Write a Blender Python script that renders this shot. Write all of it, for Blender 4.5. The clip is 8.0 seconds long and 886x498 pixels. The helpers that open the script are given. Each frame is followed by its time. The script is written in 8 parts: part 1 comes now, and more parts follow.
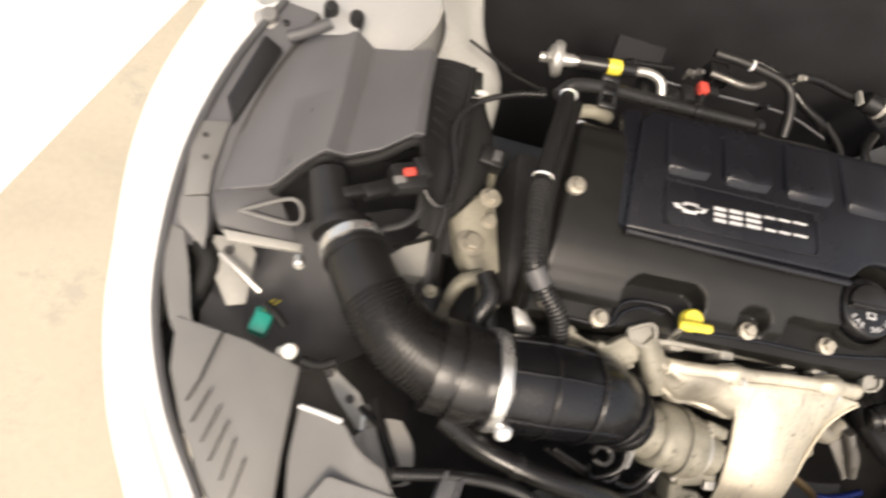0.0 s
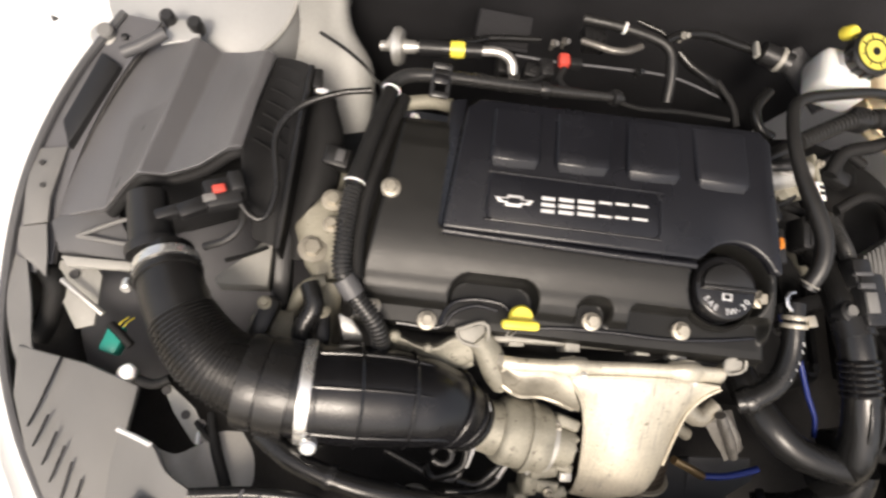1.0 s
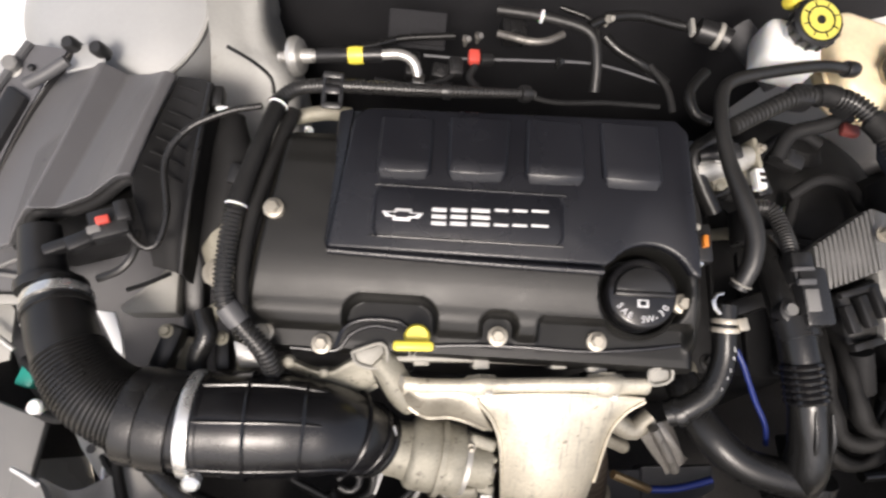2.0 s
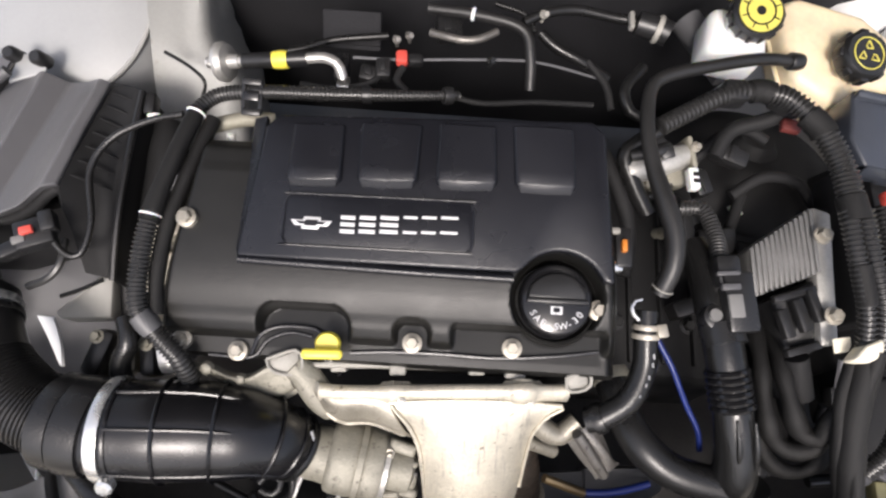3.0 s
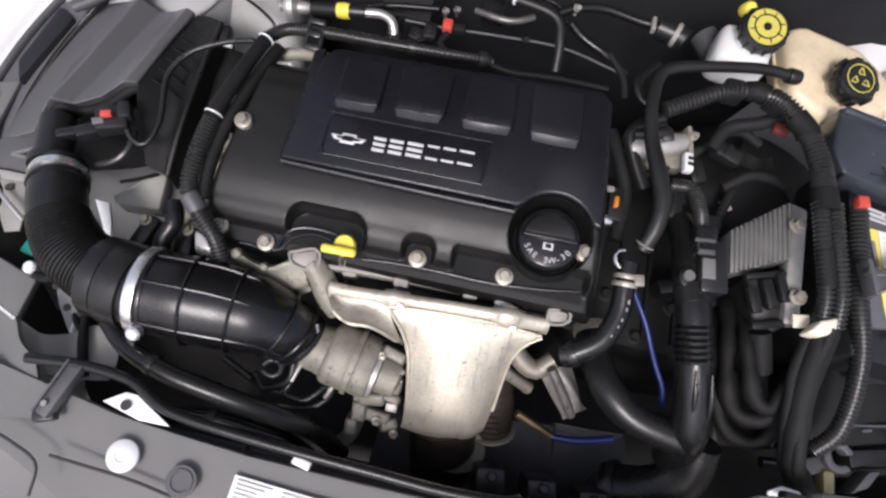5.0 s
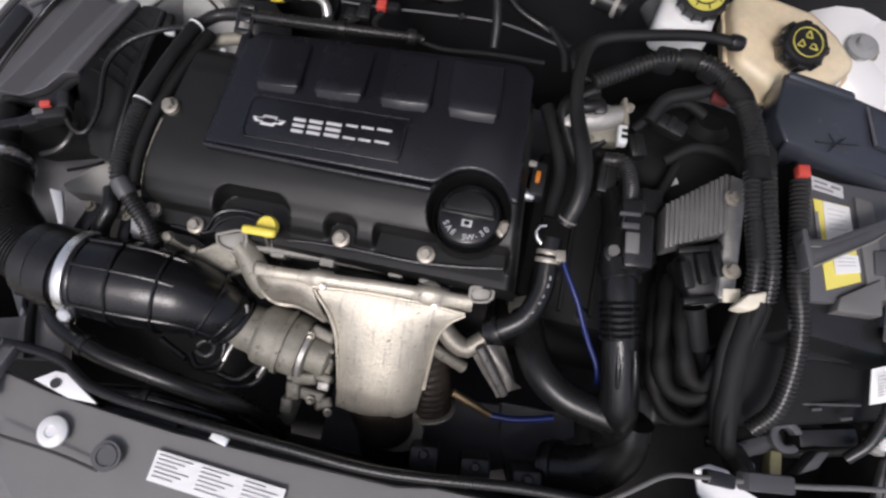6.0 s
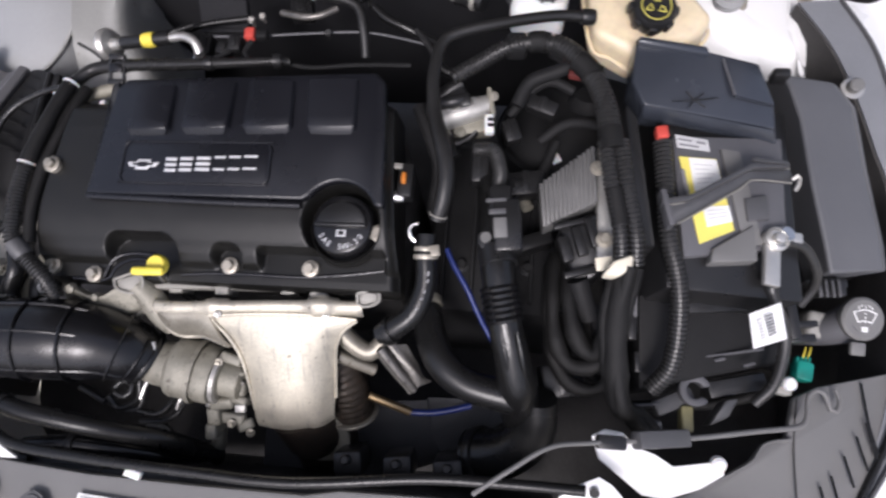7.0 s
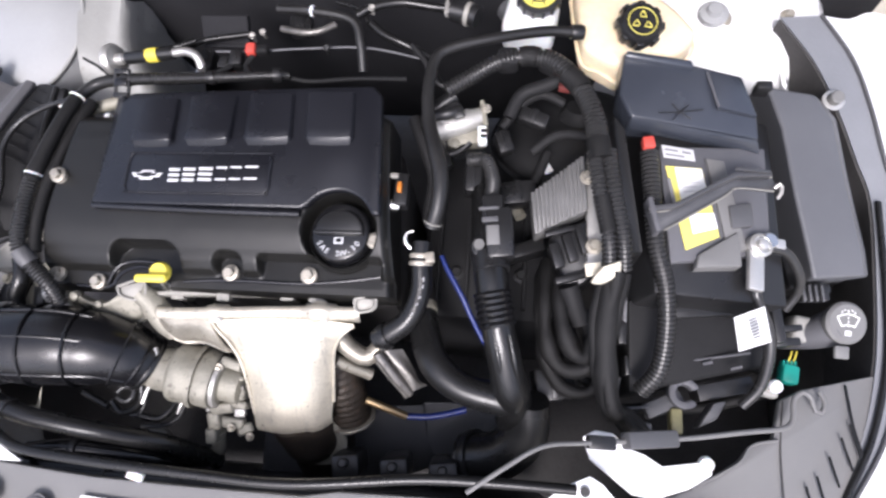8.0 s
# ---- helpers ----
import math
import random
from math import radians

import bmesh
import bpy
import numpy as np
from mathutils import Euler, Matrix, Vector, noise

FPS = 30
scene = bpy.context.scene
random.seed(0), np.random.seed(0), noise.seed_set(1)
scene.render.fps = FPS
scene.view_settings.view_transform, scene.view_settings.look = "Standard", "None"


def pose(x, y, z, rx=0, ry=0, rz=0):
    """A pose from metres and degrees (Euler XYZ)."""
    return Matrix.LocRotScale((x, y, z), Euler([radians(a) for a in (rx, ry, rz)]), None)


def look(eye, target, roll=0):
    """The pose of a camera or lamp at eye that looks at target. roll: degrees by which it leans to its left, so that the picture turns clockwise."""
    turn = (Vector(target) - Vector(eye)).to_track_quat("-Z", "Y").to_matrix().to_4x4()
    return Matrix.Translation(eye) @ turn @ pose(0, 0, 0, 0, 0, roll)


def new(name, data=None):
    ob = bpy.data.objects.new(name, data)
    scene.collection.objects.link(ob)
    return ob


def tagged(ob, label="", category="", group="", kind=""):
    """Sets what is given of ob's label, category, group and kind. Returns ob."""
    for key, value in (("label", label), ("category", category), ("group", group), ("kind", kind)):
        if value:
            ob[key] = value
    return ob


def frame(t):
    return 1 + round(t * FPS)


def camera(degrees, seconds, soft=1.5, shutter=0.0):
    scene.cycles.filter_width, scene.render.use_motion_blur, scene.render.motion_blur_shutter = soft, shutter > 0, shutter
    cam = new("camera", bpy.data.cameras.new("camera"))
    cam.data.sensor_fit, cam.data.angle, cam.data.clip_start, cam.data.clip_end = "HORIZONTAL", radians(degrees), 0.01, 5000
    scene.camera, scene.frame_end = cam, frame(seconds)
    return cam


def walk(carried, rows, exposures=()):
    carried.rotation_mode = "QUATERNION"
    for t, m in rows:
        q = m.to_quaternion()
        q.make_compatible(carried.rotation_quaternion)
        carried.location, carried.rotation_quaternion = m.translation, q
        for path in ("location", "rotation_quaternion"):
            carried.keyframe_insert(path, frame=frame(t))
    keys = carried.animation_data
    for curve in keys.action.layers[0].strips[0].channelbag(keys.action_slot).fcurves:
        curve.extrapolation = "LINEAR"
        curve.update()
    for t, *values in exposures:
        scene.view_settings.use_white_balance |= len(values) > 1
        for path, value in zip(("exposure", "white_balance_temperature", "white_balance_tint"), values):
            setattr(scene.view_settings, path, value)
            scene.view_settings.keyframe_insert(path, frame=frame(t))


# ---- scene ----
cam = camera(74.0, 8.0, soft=2.4, shutter=0.5)
PATH = [
    (0, (-0.278, -0.275, 1.368), (0.099, 0.531, -0.424), 35.5),
    (0.2, (-0.215, -0.253, 1.375), (0.156, 0.546, -0.476), 35.5),
    (0.5, (-0.133, -0.225, 1.404), (0.177, 0.455, -0.451), 33.7),
    (0.8, (-0.107, -0.214, 1.416), (0.181, 0.482, -0.491), 30.4),
    (1, (-0.066, -0.201, 1.423), (0.181, 0.45, -0.452), 27.3),
    (1.2, (-0.030, -0.191, 1.427), (0.205, 0.463, -0.501), 24.9),
    (1.5, (0.024, -0.172, 1.43), (0.226, 0.446, -0.462), 21.2),
    (1.8, (0.051, -0.168, 1.424), (0.204, 0.476, -0.516), 16.0),
    (2, (0.075, -0.157, 1.42), (0.19, 0.45, -0.482), 14.6),
    (2.2, (0.112, -0.155, 1.42), (0.205, 0.46, -0.481), 11.6),
    (3.3, (0.211, -0.124, 1.431), (0.207, 0.404, -0.498), 4.2),
    (3.5, (0.237, -0.134, 1.429), (0.215, 0.39, -0.501), 2.9),
    (3.8, (0.253, -0.158, 1.427), (0.208, 0.380, -0.551), 2.5),
    (4, (0.261, -0.163, 1.439), (0.159, 0.342, -0.494), -0.3),
    (4.5, (0.213, -0.217, 1.484), (0.132, 0.382, -0.423), 4.7),
    (4.7, (0.192, -0.257, 1.477), (0.154, 0.396, -0.413), 9.4),
    (5.8, (0.314, -0.260, 1.462), (0.147, 0.420, -0.465), -0.6),
    (6, (0.33, -0.243, 1.465), (0.162, 0.364, -0.433), -2.9),
    (6.5, (0.386, -0.231, 1.467), (0.201, 0.366, -0.433), -7.8),
    (7, (0.472, -0.224, 1.479), (0.266, 0.375, -0.418), -15.0),
    (7.5, (0.516, -0.222, 1.485), (0.303, 0.393, -0.406), -17.1),
    (8, (0.478, -0.236, 1.496), (0.277, 0.404, -0.388), -13.7),
]
walk(cam, [(t, look(eye, target, roll)) for t, eye, target, roll in PATH],
     [(0.0, 0.87, 7550, 13), (1.0, 0.79, 7300, 13), (2.0, 0.75, 6850, 14), (3.5, 0.75, 6450, 15), (4.5, 0.55, 6280, 17), (6.0, -0.17, 6220, 17), (6.5, -0.07, 6200, 17), (7.0, 0.25, 6120, 18), (7.5, 0.62, 6050, 18), (8.0, 0.97, 6050, 18)])

# ---- light: bright overcast daylight from above ----
world = bpy.data.worlds.new("sky")
scene.world = world
world.use_nodes = True
wn = world.node_tree
sky = wn.nodes.new("ShaderNodeTexSky")
sky.sky_type, sky.sun_disc = "NISHITA", False
sky.sun_elevation, sky.sun_rotation = radians(53), radians(187)
sky.air_density, sky.dust_density = 1.0, 4.0
pale = wn.nodes.new("ShaderNodeHueSaturation")
pale.inputs["Saturation"].default_value = 0.6
wn.links.new(sky.outputs[0], pale.inputs["Color"])
wn.links.new(pale.outputs[0], wn.nodes["Background"].inputs[0])
wn.nodes["Background"].inputs[1].default_value = 0.145
sun = new("sun", bpy.data.lights.new("sun", "SUN"))
sun.data.energy, sun.data.angle, sun.data.color = 1.8, radians(16), (1.0, 0.96, 0.9)
sun.matrix_world = look((0.02, -1.55, 2.90), (0.2, 0, 0.8))


# ---- materials ----
def mat(name, color, rough=0.5, metal=0.0, grain=0.0, scale=200.0, var=0.15, blotch=12.0, bump=0.0, rnd=0.0, coat=0.0,
        stain=None, stain_at=0.62, stain_scale=4.0, trans=0.0, sss=0.0, dent=0.0, spec=0.5, streak=None):
    """Principled surface with two scales of variation, grain bump and stains."""
    m = bpy.data.materials.new(name)
    m.use_nodes = True
    nt, bs = m.node_tree, m.node_tree.nodes["Principled BSDF"]

    def node(kind, **kw):
        n = nt.nodes.new(kind)
        for k, v in kw.items():
            n.inputs[k].default_value = v
        return n
    tc = nt.nodes.new("ShaderNodeTexCoord")
    big = node("ShaderNodeTexNoise", Scale=blotch, Detail=4.0, Roughness=0.6)
    fine = node("ShaderNodeTexNoise", Scale=scale, Detail=3.0)
    for n in (big, fine):
        nt.links.new(tc.outputs["Object"], n.inputs["Vector"])
    add = nt.nodes.new("ShaderNodeMath")
    add.operation = "MULTIPLY_ADD"
    nt.links.new(fine.outputs["Fac"], add.inputs[0])
    add.inputs[1].default_value = 0.35
    nt.links.new(big.outputs["Fac"], add.inputs[2])
    ramp = nt.nodes.new("ShaderNodeMapRange")
    ramp.inputs["From Min"].default_value, ramp.inputs["From Max"].default_value = 0.35, 1.0
    ramp.inputs["To Min"].default_value, ramp.inputs["To Max"].default_value = 1 - var, 1 + var
    nt.links.new(add.outputs[0], ramp.inputs["Value"])
    hsv = nt.nodes.new("ShaderNodeHueSaturation")
    hsv.inputs["Color"].default_value = (*color, 1)
    last = ramp.outputs[0]
    if rnd:
        info = nt.nodes.new("ShaderNodeObjectInfo")
        mr = nt.nodes.new("ShaderNodeMapRange")
        mr.inputs["To Min"].default_value, mr.inputs["To Max"].default_value = 1 - rnd, 1 + rnd
        nt.links.new(info.outputs["Random"], mr.inputs["Value"])
        mul = nt.nodes.new("ShaderNodeMath")
        mul.operation = "MULTIPLY"
        nt.links.new(last, mul.inputs[0])
        nt.links.new(mr.outputs[0], mul.inputs[1])
        last = mul.outputs[0]
    nt.links.new(last, hsv.inputs["Value"])
    col = hsv.outputs[0]
    if stain:
        sn = node("ShaderNodeTexNoise", Scale=blotch * stain_scale, Detail=6.0, Roughness=0.75)
        nt.links.new(tc.outputs["Object"], sn.inputs["Vector"])
        sr = nt.nodes.new("ShaderNodeMapRange")
        sr.inputs["From Min"].default_value, sr.inputs["From Max"].default_value = stain_at, stain_at + 0.08
        nt.links.new(sn.outputs["Fac"], sr.inputs["Value"])
        mix = nt.nodes.new("ShaderNodeMix")
        mix.data_type = "RGBA"
        nt.links.new(sr.outputs[0], mix.inputs[0])
        nt.links.new(col, mix.inputs[6])
        mix.inputs[7].default_value = (*stain, 1)
        col = mix.outputs[2]
    if streak:
        mp = nt.nodes.new("ShaderNodeMapping")
        mp.inputs["Scale"].default_value = (60, 7, 7)
        nt.links.new(tc.outputs["Object"], mp.inputs["Vector"])
        kn = node("ShaderNodeTexNoise", Scale=3.0, Detail=5.0, Roughness=0.7)
        nt.links.new(mp.outputs[0], kn.inputs["Vector"])
        kr = nt.nodes.new("ShaderNodeMapRange")
        kr.inputs["From Min"].default_value, kr.inputs["From Max"].default_value = 0.54, 0.72
        nt.links.new(kn.outputs["Fac"], kr.inputs["Value"])
        km = nt.nodes.new("ShaderNodeMix")
        km.data_type = "RGBA"
        nt.links.new(kr.outputs[0], km.inputs[0])
        nt.links.new(col, km.inputs[6])
        km.inputs[7].default_value = (*streak, 1)
        col = km.outputs[2]
    nt.links.new(col, bs.inputs["Base Color"])
    rr = nt.nodes.new("ShaderNodeMapRange")
    rr.inputs["From Min"].default_value, rr.inputs["From Max"].default_value = 0.3, 0.75
    rr.inputs["To Min"].default_value, rr.inputs["To Max"].default_value = max(rough - 0.08, 0.03), min(rough + 0.1, 1)
    nt.links.new(big.outputs["Fac"], rr.inputs["Value"])
    nt.links.new(rr.outputs[0], bs.inputs["Roughness"])
    bs.inputs["Metallic"].default_value = metal
    bs.inputs["Specular IOR Level"].default_value = spec
    bs.inputs["Coat Weight"].default_value = coat
    bs.inputs["Transmission Weight"].default_value = trans
    bs.inputs["Subsurface Weight"].default_value = sss
    bs.inputs["Subsurface Radius"].default_value = (0.02, 0.012, 0.006)
    if bump:
        bp = nt.nodes.new("ShaderNodeBump")
        bp.inputs["Strength"].default_value, bp.inputs["Distance"].default_value = bump, 0.001
        nt.links.new(fine.outputs["Fac"], bp.inputs["Height"])
        nt.links.new(bp.outputs[0], bs.inputs["Normal"])
        if dent:
            b2 = nt.nodes.new("ShaderNodeBump")
            b2.inputs["Strength"].default_value, b2.inputs["Distance"].default_value = 1.0, dent
            nt.links.new(big.outputs["Fac"], b2.inputs["Height"])
            nt.links.new(b2.outputs[0], bp.inputs["Normal"])
    return m


# slight blue in the base colour stands in for reflected sky
M_COVER = mat("cover_plastic", (0.0082, 0.0086, 0.0114), 0.27, scale=900, bump=0.25, var=0.3, blotch=9, stain=(0.022, 0.022, 0.023), stain_at=0.66, stain_scale=20.0)
M_BODY = mat("valve_cover_plastic", (0.0090, 0.0088, 0.0080), 0.37, scale=900, bump=0.25, var=0.2, spec=0.38)
M_PLASTIC = mat("black_plastic", (0.0155, 0.0155, 0.0160), 0.33, scale=700, bump=0.2, var=0.25)
M_GLOSS = mat("gloss_black_plastic", (0.0085, 0.0085, 0.0095), 0.19, var=0.2)
M_GREY = mat("grey_plastic", (0.160, 0.158, 0.153), 0.55, scale=900, bump=0.3, var=0.1)
M_LID = mat("grey_lid_plastic", (0.126, 0.125, 0.130), 0.34, scale=900, bump=0.3, var=0.12)
M_DUCT = mat("moulded_duct_plastic", (0.0065, 0.0065, 0.0075), 0.25, scale=800, bump=0.15, var=0.3, blotch=14)
M_HOSE = mat("aged_hose_rubber", (0.0125, 0.0122, 0.0120), 0.29, scale=500, bump=0.3, var=0.35, blotch=16)
M_AGED = mat("dusty_aged_rubber", (0.0145, 0.0142, 0.014), 0.42, scale=400, bump=0.3, var=0.3, blotch=20)
M_RUBBER = mat("rubber", (0.0110, 0.0110, 0.0110), 0.27, scale=500, bump=0.2, var=0.3, spec=0.42)
M_CONDUIT = mat("conduit", (0.0260, 0.0258, 0.0255), 0.3, var=0.3)
M_WIRE = mat("dull_black_and_shade", (0.0175, 0.0175, 0.0180), 0.6, var=0.3, spec=0.15)
M_LIDGREY = mat("blue_grey_plastic", (0.098, 0.100, 0.106), 0.36, scale=900, bump=0.3, var=0.12, stain=(0.13, 0.13, 0.135), stain_at=0.62)
M_SHEET = mat("pale_sheet_plastic", (0.52, 0.50, 0.46), 0.45, scale=300, bump=0.2, var=0.12, blotch=10, stain=(0.40, 0.37, 0.32), stain_at=0.64)
M_OLIVE = mat("dull_yellow_stem", (0.24, 0.22, 0.11), 0.5, var=0.2)
M_TAPE = mat("cloth_tape", (0.0125, 0.0123, 0.0122), 0.5, scale=1200, bump=0.6, var=0.4, spec=0.2)
M_VOID = mat("dark_parts_and_shade", (0.060, 0.058, 0.057), 0.6, var=0.4, spec=0.15)
M_FIREWALL = mat("firewall_felt", (0.019, 0.019, 0.021), 0.8, scale=300, bump=0.6, var=0.4, spec=0.2)
M_BRIGHT = mat("bright_clamp_steel", (0.80, 0.80, 0.78), 0.24, 0.85, scale=600, bump=0.1, var=0.1)
M_CAST = mat("cast_aluminium", (0.27, 0.255, 0.205), 0.55, 0.25, scale=500, bump=0.6, var=0.3, blotch=30, stain=(0.12, 0.1, 0.07), stain_at=0.6)
M_STEEL = mat("bright_steel", (0.72, 0.72, 0.71), 0.25, 1.0, scale=600, bump=0.1, var=0.12)
M_BOLT = mat("bolt_zinc", (0.40, 0.37, 0.31), 0.42, 0.5, scale=500, bump=0.4, var=0.25, blotch=60, rnd=0.15)
M_SHIELD = mat("aluminised_shield", (0.57, 0.53, 0.435), 0.47, 0.5, scale=350, bump=0.5, var=0.3, blotch=20, stain=(0.10, 0.08, 0.06), stain_at=0.60, stain_scale=5.0, dent=0.0007, streak=(0.30, 0.28, 0.25))
M_PALECAST = mat("pale_cast_aluminium", (0.46, 0.45, 0.42), 0.42, 0.5, scale=450, bump=0.5, var=0.3, blotch=45, stain=(0.12, 0.11, 0.10), stain_at=0.62)
M_TURBO = mat("dusty_cast_housing", (0.255, 0.242, 0.198), 0.52, 0.25, scale=420, bump=0.7, var=0.35, blotch=32, stain=(0.075, 0.065, 0.05), stain_at=0.575, stain_scale=3.0)
M_DSTEEL = mat("grimy_pressed_steel", (0.20, 0.19, 0.175), 0.36, 0.6, scale=400, bump=0.5, var=0.4, blotch=40, stain=(0.06, 0.055, 0.05), stain_at=0.56, dent=0.0008)
M_PIPE = mat("worn_pipe_plastic", (0.0100, 0.0100, 0.0100), 0.22, scale=500, bump=0.25, var=0.35, blotch=20)
M_IRON = mat("rusty_iron", (0.040, 0.032, 0.025), 0.5, 0.45, scale=300, bump=0.6, var=0.4, blotch=25, stain=(0.07, 0.045, 0.03), stain_at=0.56)
M_WHITE = mat("white_car_paint", (0.8, 0.8, 0.79), 0.3, coat=0.5, var=0.03, blotch=5)
M_PALE_SHADED = mat("pale_and_shaded_paint", (0.33, 0.335, 0.335), 0.36, coat=0.3, var=0.08, blotch=8, stain=(0.35, 0.33, 0.29), stain_at=0.7)
M_SEALER_SHADE = mat("sealer_and_shaded_paint", (0.34, 0.34, 0.325), 0.5, scale=250, bump=0.3, var=0.14, blotch=10, stain=(0.26, 0.25, 0.22), stain_at=0.6)
M_ALU = mat("clean_aluminium", (0.58, 0.57, 0.54), 0.36, 0.7, scale=500, bump=0.3, var=0.15)
M_ALU_DULL = mat("dull_aluminium", (0.29, 0.28, 0.25), 0.55, 0.15, scale=500, bump=0.5, var=0.25, blotch=28, stain=(0.16, 0.14, 0.11), stain_at=0.64)
M_DGREY2 = mat("slate_plastic", (0.10, 0.10, 0.107), 0.48, scale=900, bump=0.3, var=0.12)
# black plastic with the sky's reflection put into its blue base
M_SKYBLACK = mat("sky_toned_black_plastic", (0.036, 0.041, 0.052), 0.22, scale=900, bump=0.2, var=0.2, spec=0.75)
M_STRAP = mat("worn_strap_steel", (0.085, 0.085, 0.088), 0.38, 0.35, scale=500, bump=0.3, var=0.25, blotch=25)
M_RAIL = mat("thin_grey_paint", (0.185, 0.192, 0.205), 0.45, scale=300, bump=0.2, var=0.12, blotch=9, stain=(0.20, 0.20, 0.20), stain_at=0.66)
M_DGREY = mat("dark_grey_plastic", (0.08, 0.08, 0.083), 0.45, scale=900, bump=0.3, var=0.15)
M_BROWNRED = mat("dull_red_plastic", (0.13, 0.028, 0.024), 0.5, var=0.2)
M_PALE = mat("pale_grey_metal", (0.27, 0.265, 0.245), 0.5, var=0.15, blotch=16, stain=(0.15, 0.14, 0.12), stain_at=0.66)
M_FIN = mat("finned_aluminium", (0.165, 0.164, 0.160), 0.45, 0.35, scale=400, bump=0.3, var=0.2, blotch=30)
M_GRIMY_SHADED = mat("grimy_and_shaded_steel", (0.34, 0.315, 0.26), 0.42, 0.6, scale=350, bump=0.4, var=0.35, blotch=30, stain=(0.10, 0.085, 0.065), stain_at=0.60, dent=0.0006)
M_TANK = mat("aged_tank_plastic", (0.74, 0.63, 0.44), 0.38, sss=0.25, var=0.2, blotch=14, scale=120, bump=0.3, stain=(0.68, 0.54, 0.32), stain_at=0.60, stain_scale=0.7)
M_MILK = mat("milky_plastic", (0.78, 0.79, 0.78), 0.35, sss=0.3, var=0.05)
M_YELLOW = mat("yellow_plastic", (0.86, 0.72, 0.09), 0.4, var=0.08)
M_LABEL = mat("pale_yellow_label", (0.85, 0.74, 0.16), 0.5, var=0.08)
M_YELLOWINK = mat("yellow_print", (0.58, 0.52, 0.10), 0.5, var=0.12)
M_RED = mat("red_plastic", (0.6, 0.08, 0.06), 0.4, var=0.1)
M_ORANGE = mat("orange_plastic", (0.6, 0.2, 0.03), 0.4, var=0.1)
M_GREEN = mat("green_plastic", (0.01, 0.28, 0.22), 0.4, var=0.1)
M_BLUE = mat("blue_tube", (0.010, 0.022, 0.13), 0.35, var=0.15)
M_PAPER = mat("label_paper", (0.84, 0.84, 0.82), 0.6, var=0.06, blotch=30)
M_INK = mat("ink", (0.25, 0.25, 0.26), 0.6)
M_FAINT = mat("faint_print", (0.58, 0.58, 0.58), 0.6, var=0.1)
M_SILVER = mat("silver_print", (0.7, 0.7, 0.7), 0.35, 0.3, var=0.05)
M_CONCRETE = mat("garage_concrete", (0.41, 0.37, 0.29), 0.6, scale=60, var=0.15, blotch=3.0, bump=0.3, stain=(0.36, 0.33, 0.27), stain_at=0.56, stain_scale=1.0)
M_SUNLITFLOOR = mat("sunlit_floor_white", (0.85, 0.85, 0.84), 0.5, var=0.04, blotch=2)
M_COPPER = mat("brass_fitting", (0.5, 0.36, 0.2), 0.35, 0.9)
M_TAPEWHITE = mat("cream_tape", (0.75, 0.7, 0.56), 0.6, var=0.1)


# ---- builders ----
def thing(name, at, label, category, group="", kind=""):
    e = new(name)
    e.location = at
    e.empty_display_size = 0.02
    return tagged(e, label, category, group, kind)


def part(name, bm, material, parent=None, label="", smooth=True, sharp=38):
    me = bpy.data.meshes.new(name)
    bmesh.ops.recalc_face_normals(bm, faces=bm.faces)
    bm.to_mesh(me)
    bm.free()
    me.materials.append(material)
    if smooth:
        for p in me.polygons:
            p.use_smooth = True
        me.set_sharp_from_angle(angle=radians(sharp))
    ob = new(name, me)
    if parent:
        ob.parent = parent
        if parent.type == "EMPTY":
            ob.matrix_parent_inverse = Matrix.Translation(-Vector(parent.location))
    return tagged(ob, label)


def bevelled(bm, width, seg=2, angle=30):
    if width:
        edges = [e for e in bm.edges if len(e.link_faces) == 2 and e.calc_face_angle(0) > radians(angle)]
        bmesh.ops.bevel(bm, geom=edges, offset=width, segments=seg, affect="EDGES", profile=0.5, clamp_overlap=True)
    return bm


def box(size, m=None, bevel=0.003, taper=1.0, seg=2):
    bm = bmesh.new()
    bmesh.ops.create_cube(bm, size=1)
    for v in bm.verts:
        k = taper if v.co.z > 0 else 1
        v.co = Vector((v.co.x * size[0] * k, v.co.y * size[1] * k, v.co.z * size[2]))
    bevelled(bm, bevel, seg)
    if m:
        bm.transform(m)
    return bm


def prism(poly, z0, z1, m=None, bevel=0.002, seg=2, shrink=1.0):
    """A plate with that outline; shrink scales its top about the middle."""
    bm = bmesh.new()
    cx, cy = sum(p[0] for p in poly) / len(poly), sum(p[1] for p in poly) / len(poly)
    lo = [bm.verts.new((p[0], p[1], z0)) for p in poly]
    hi = [bm.verts.new((cx + (p[0] - cx) * shrink, cy + (p[1] - cy) * shrink, z1)) for p in poly]
    bm.faces.new(lo[::-1])
    bm.faces.new(hi)
    for i in range(len(poly)):
        j = (i + 1) % len(poly)
        bm.faces.new((lo[i], lo[j], hi[j], hi[i]))
    bmesh.ops.recalc_face_normals(bm, faces=bm.faces)
    bevelled(bm, bevel, seg, 35)
    if m:
        bm.transform(m)
    return bm


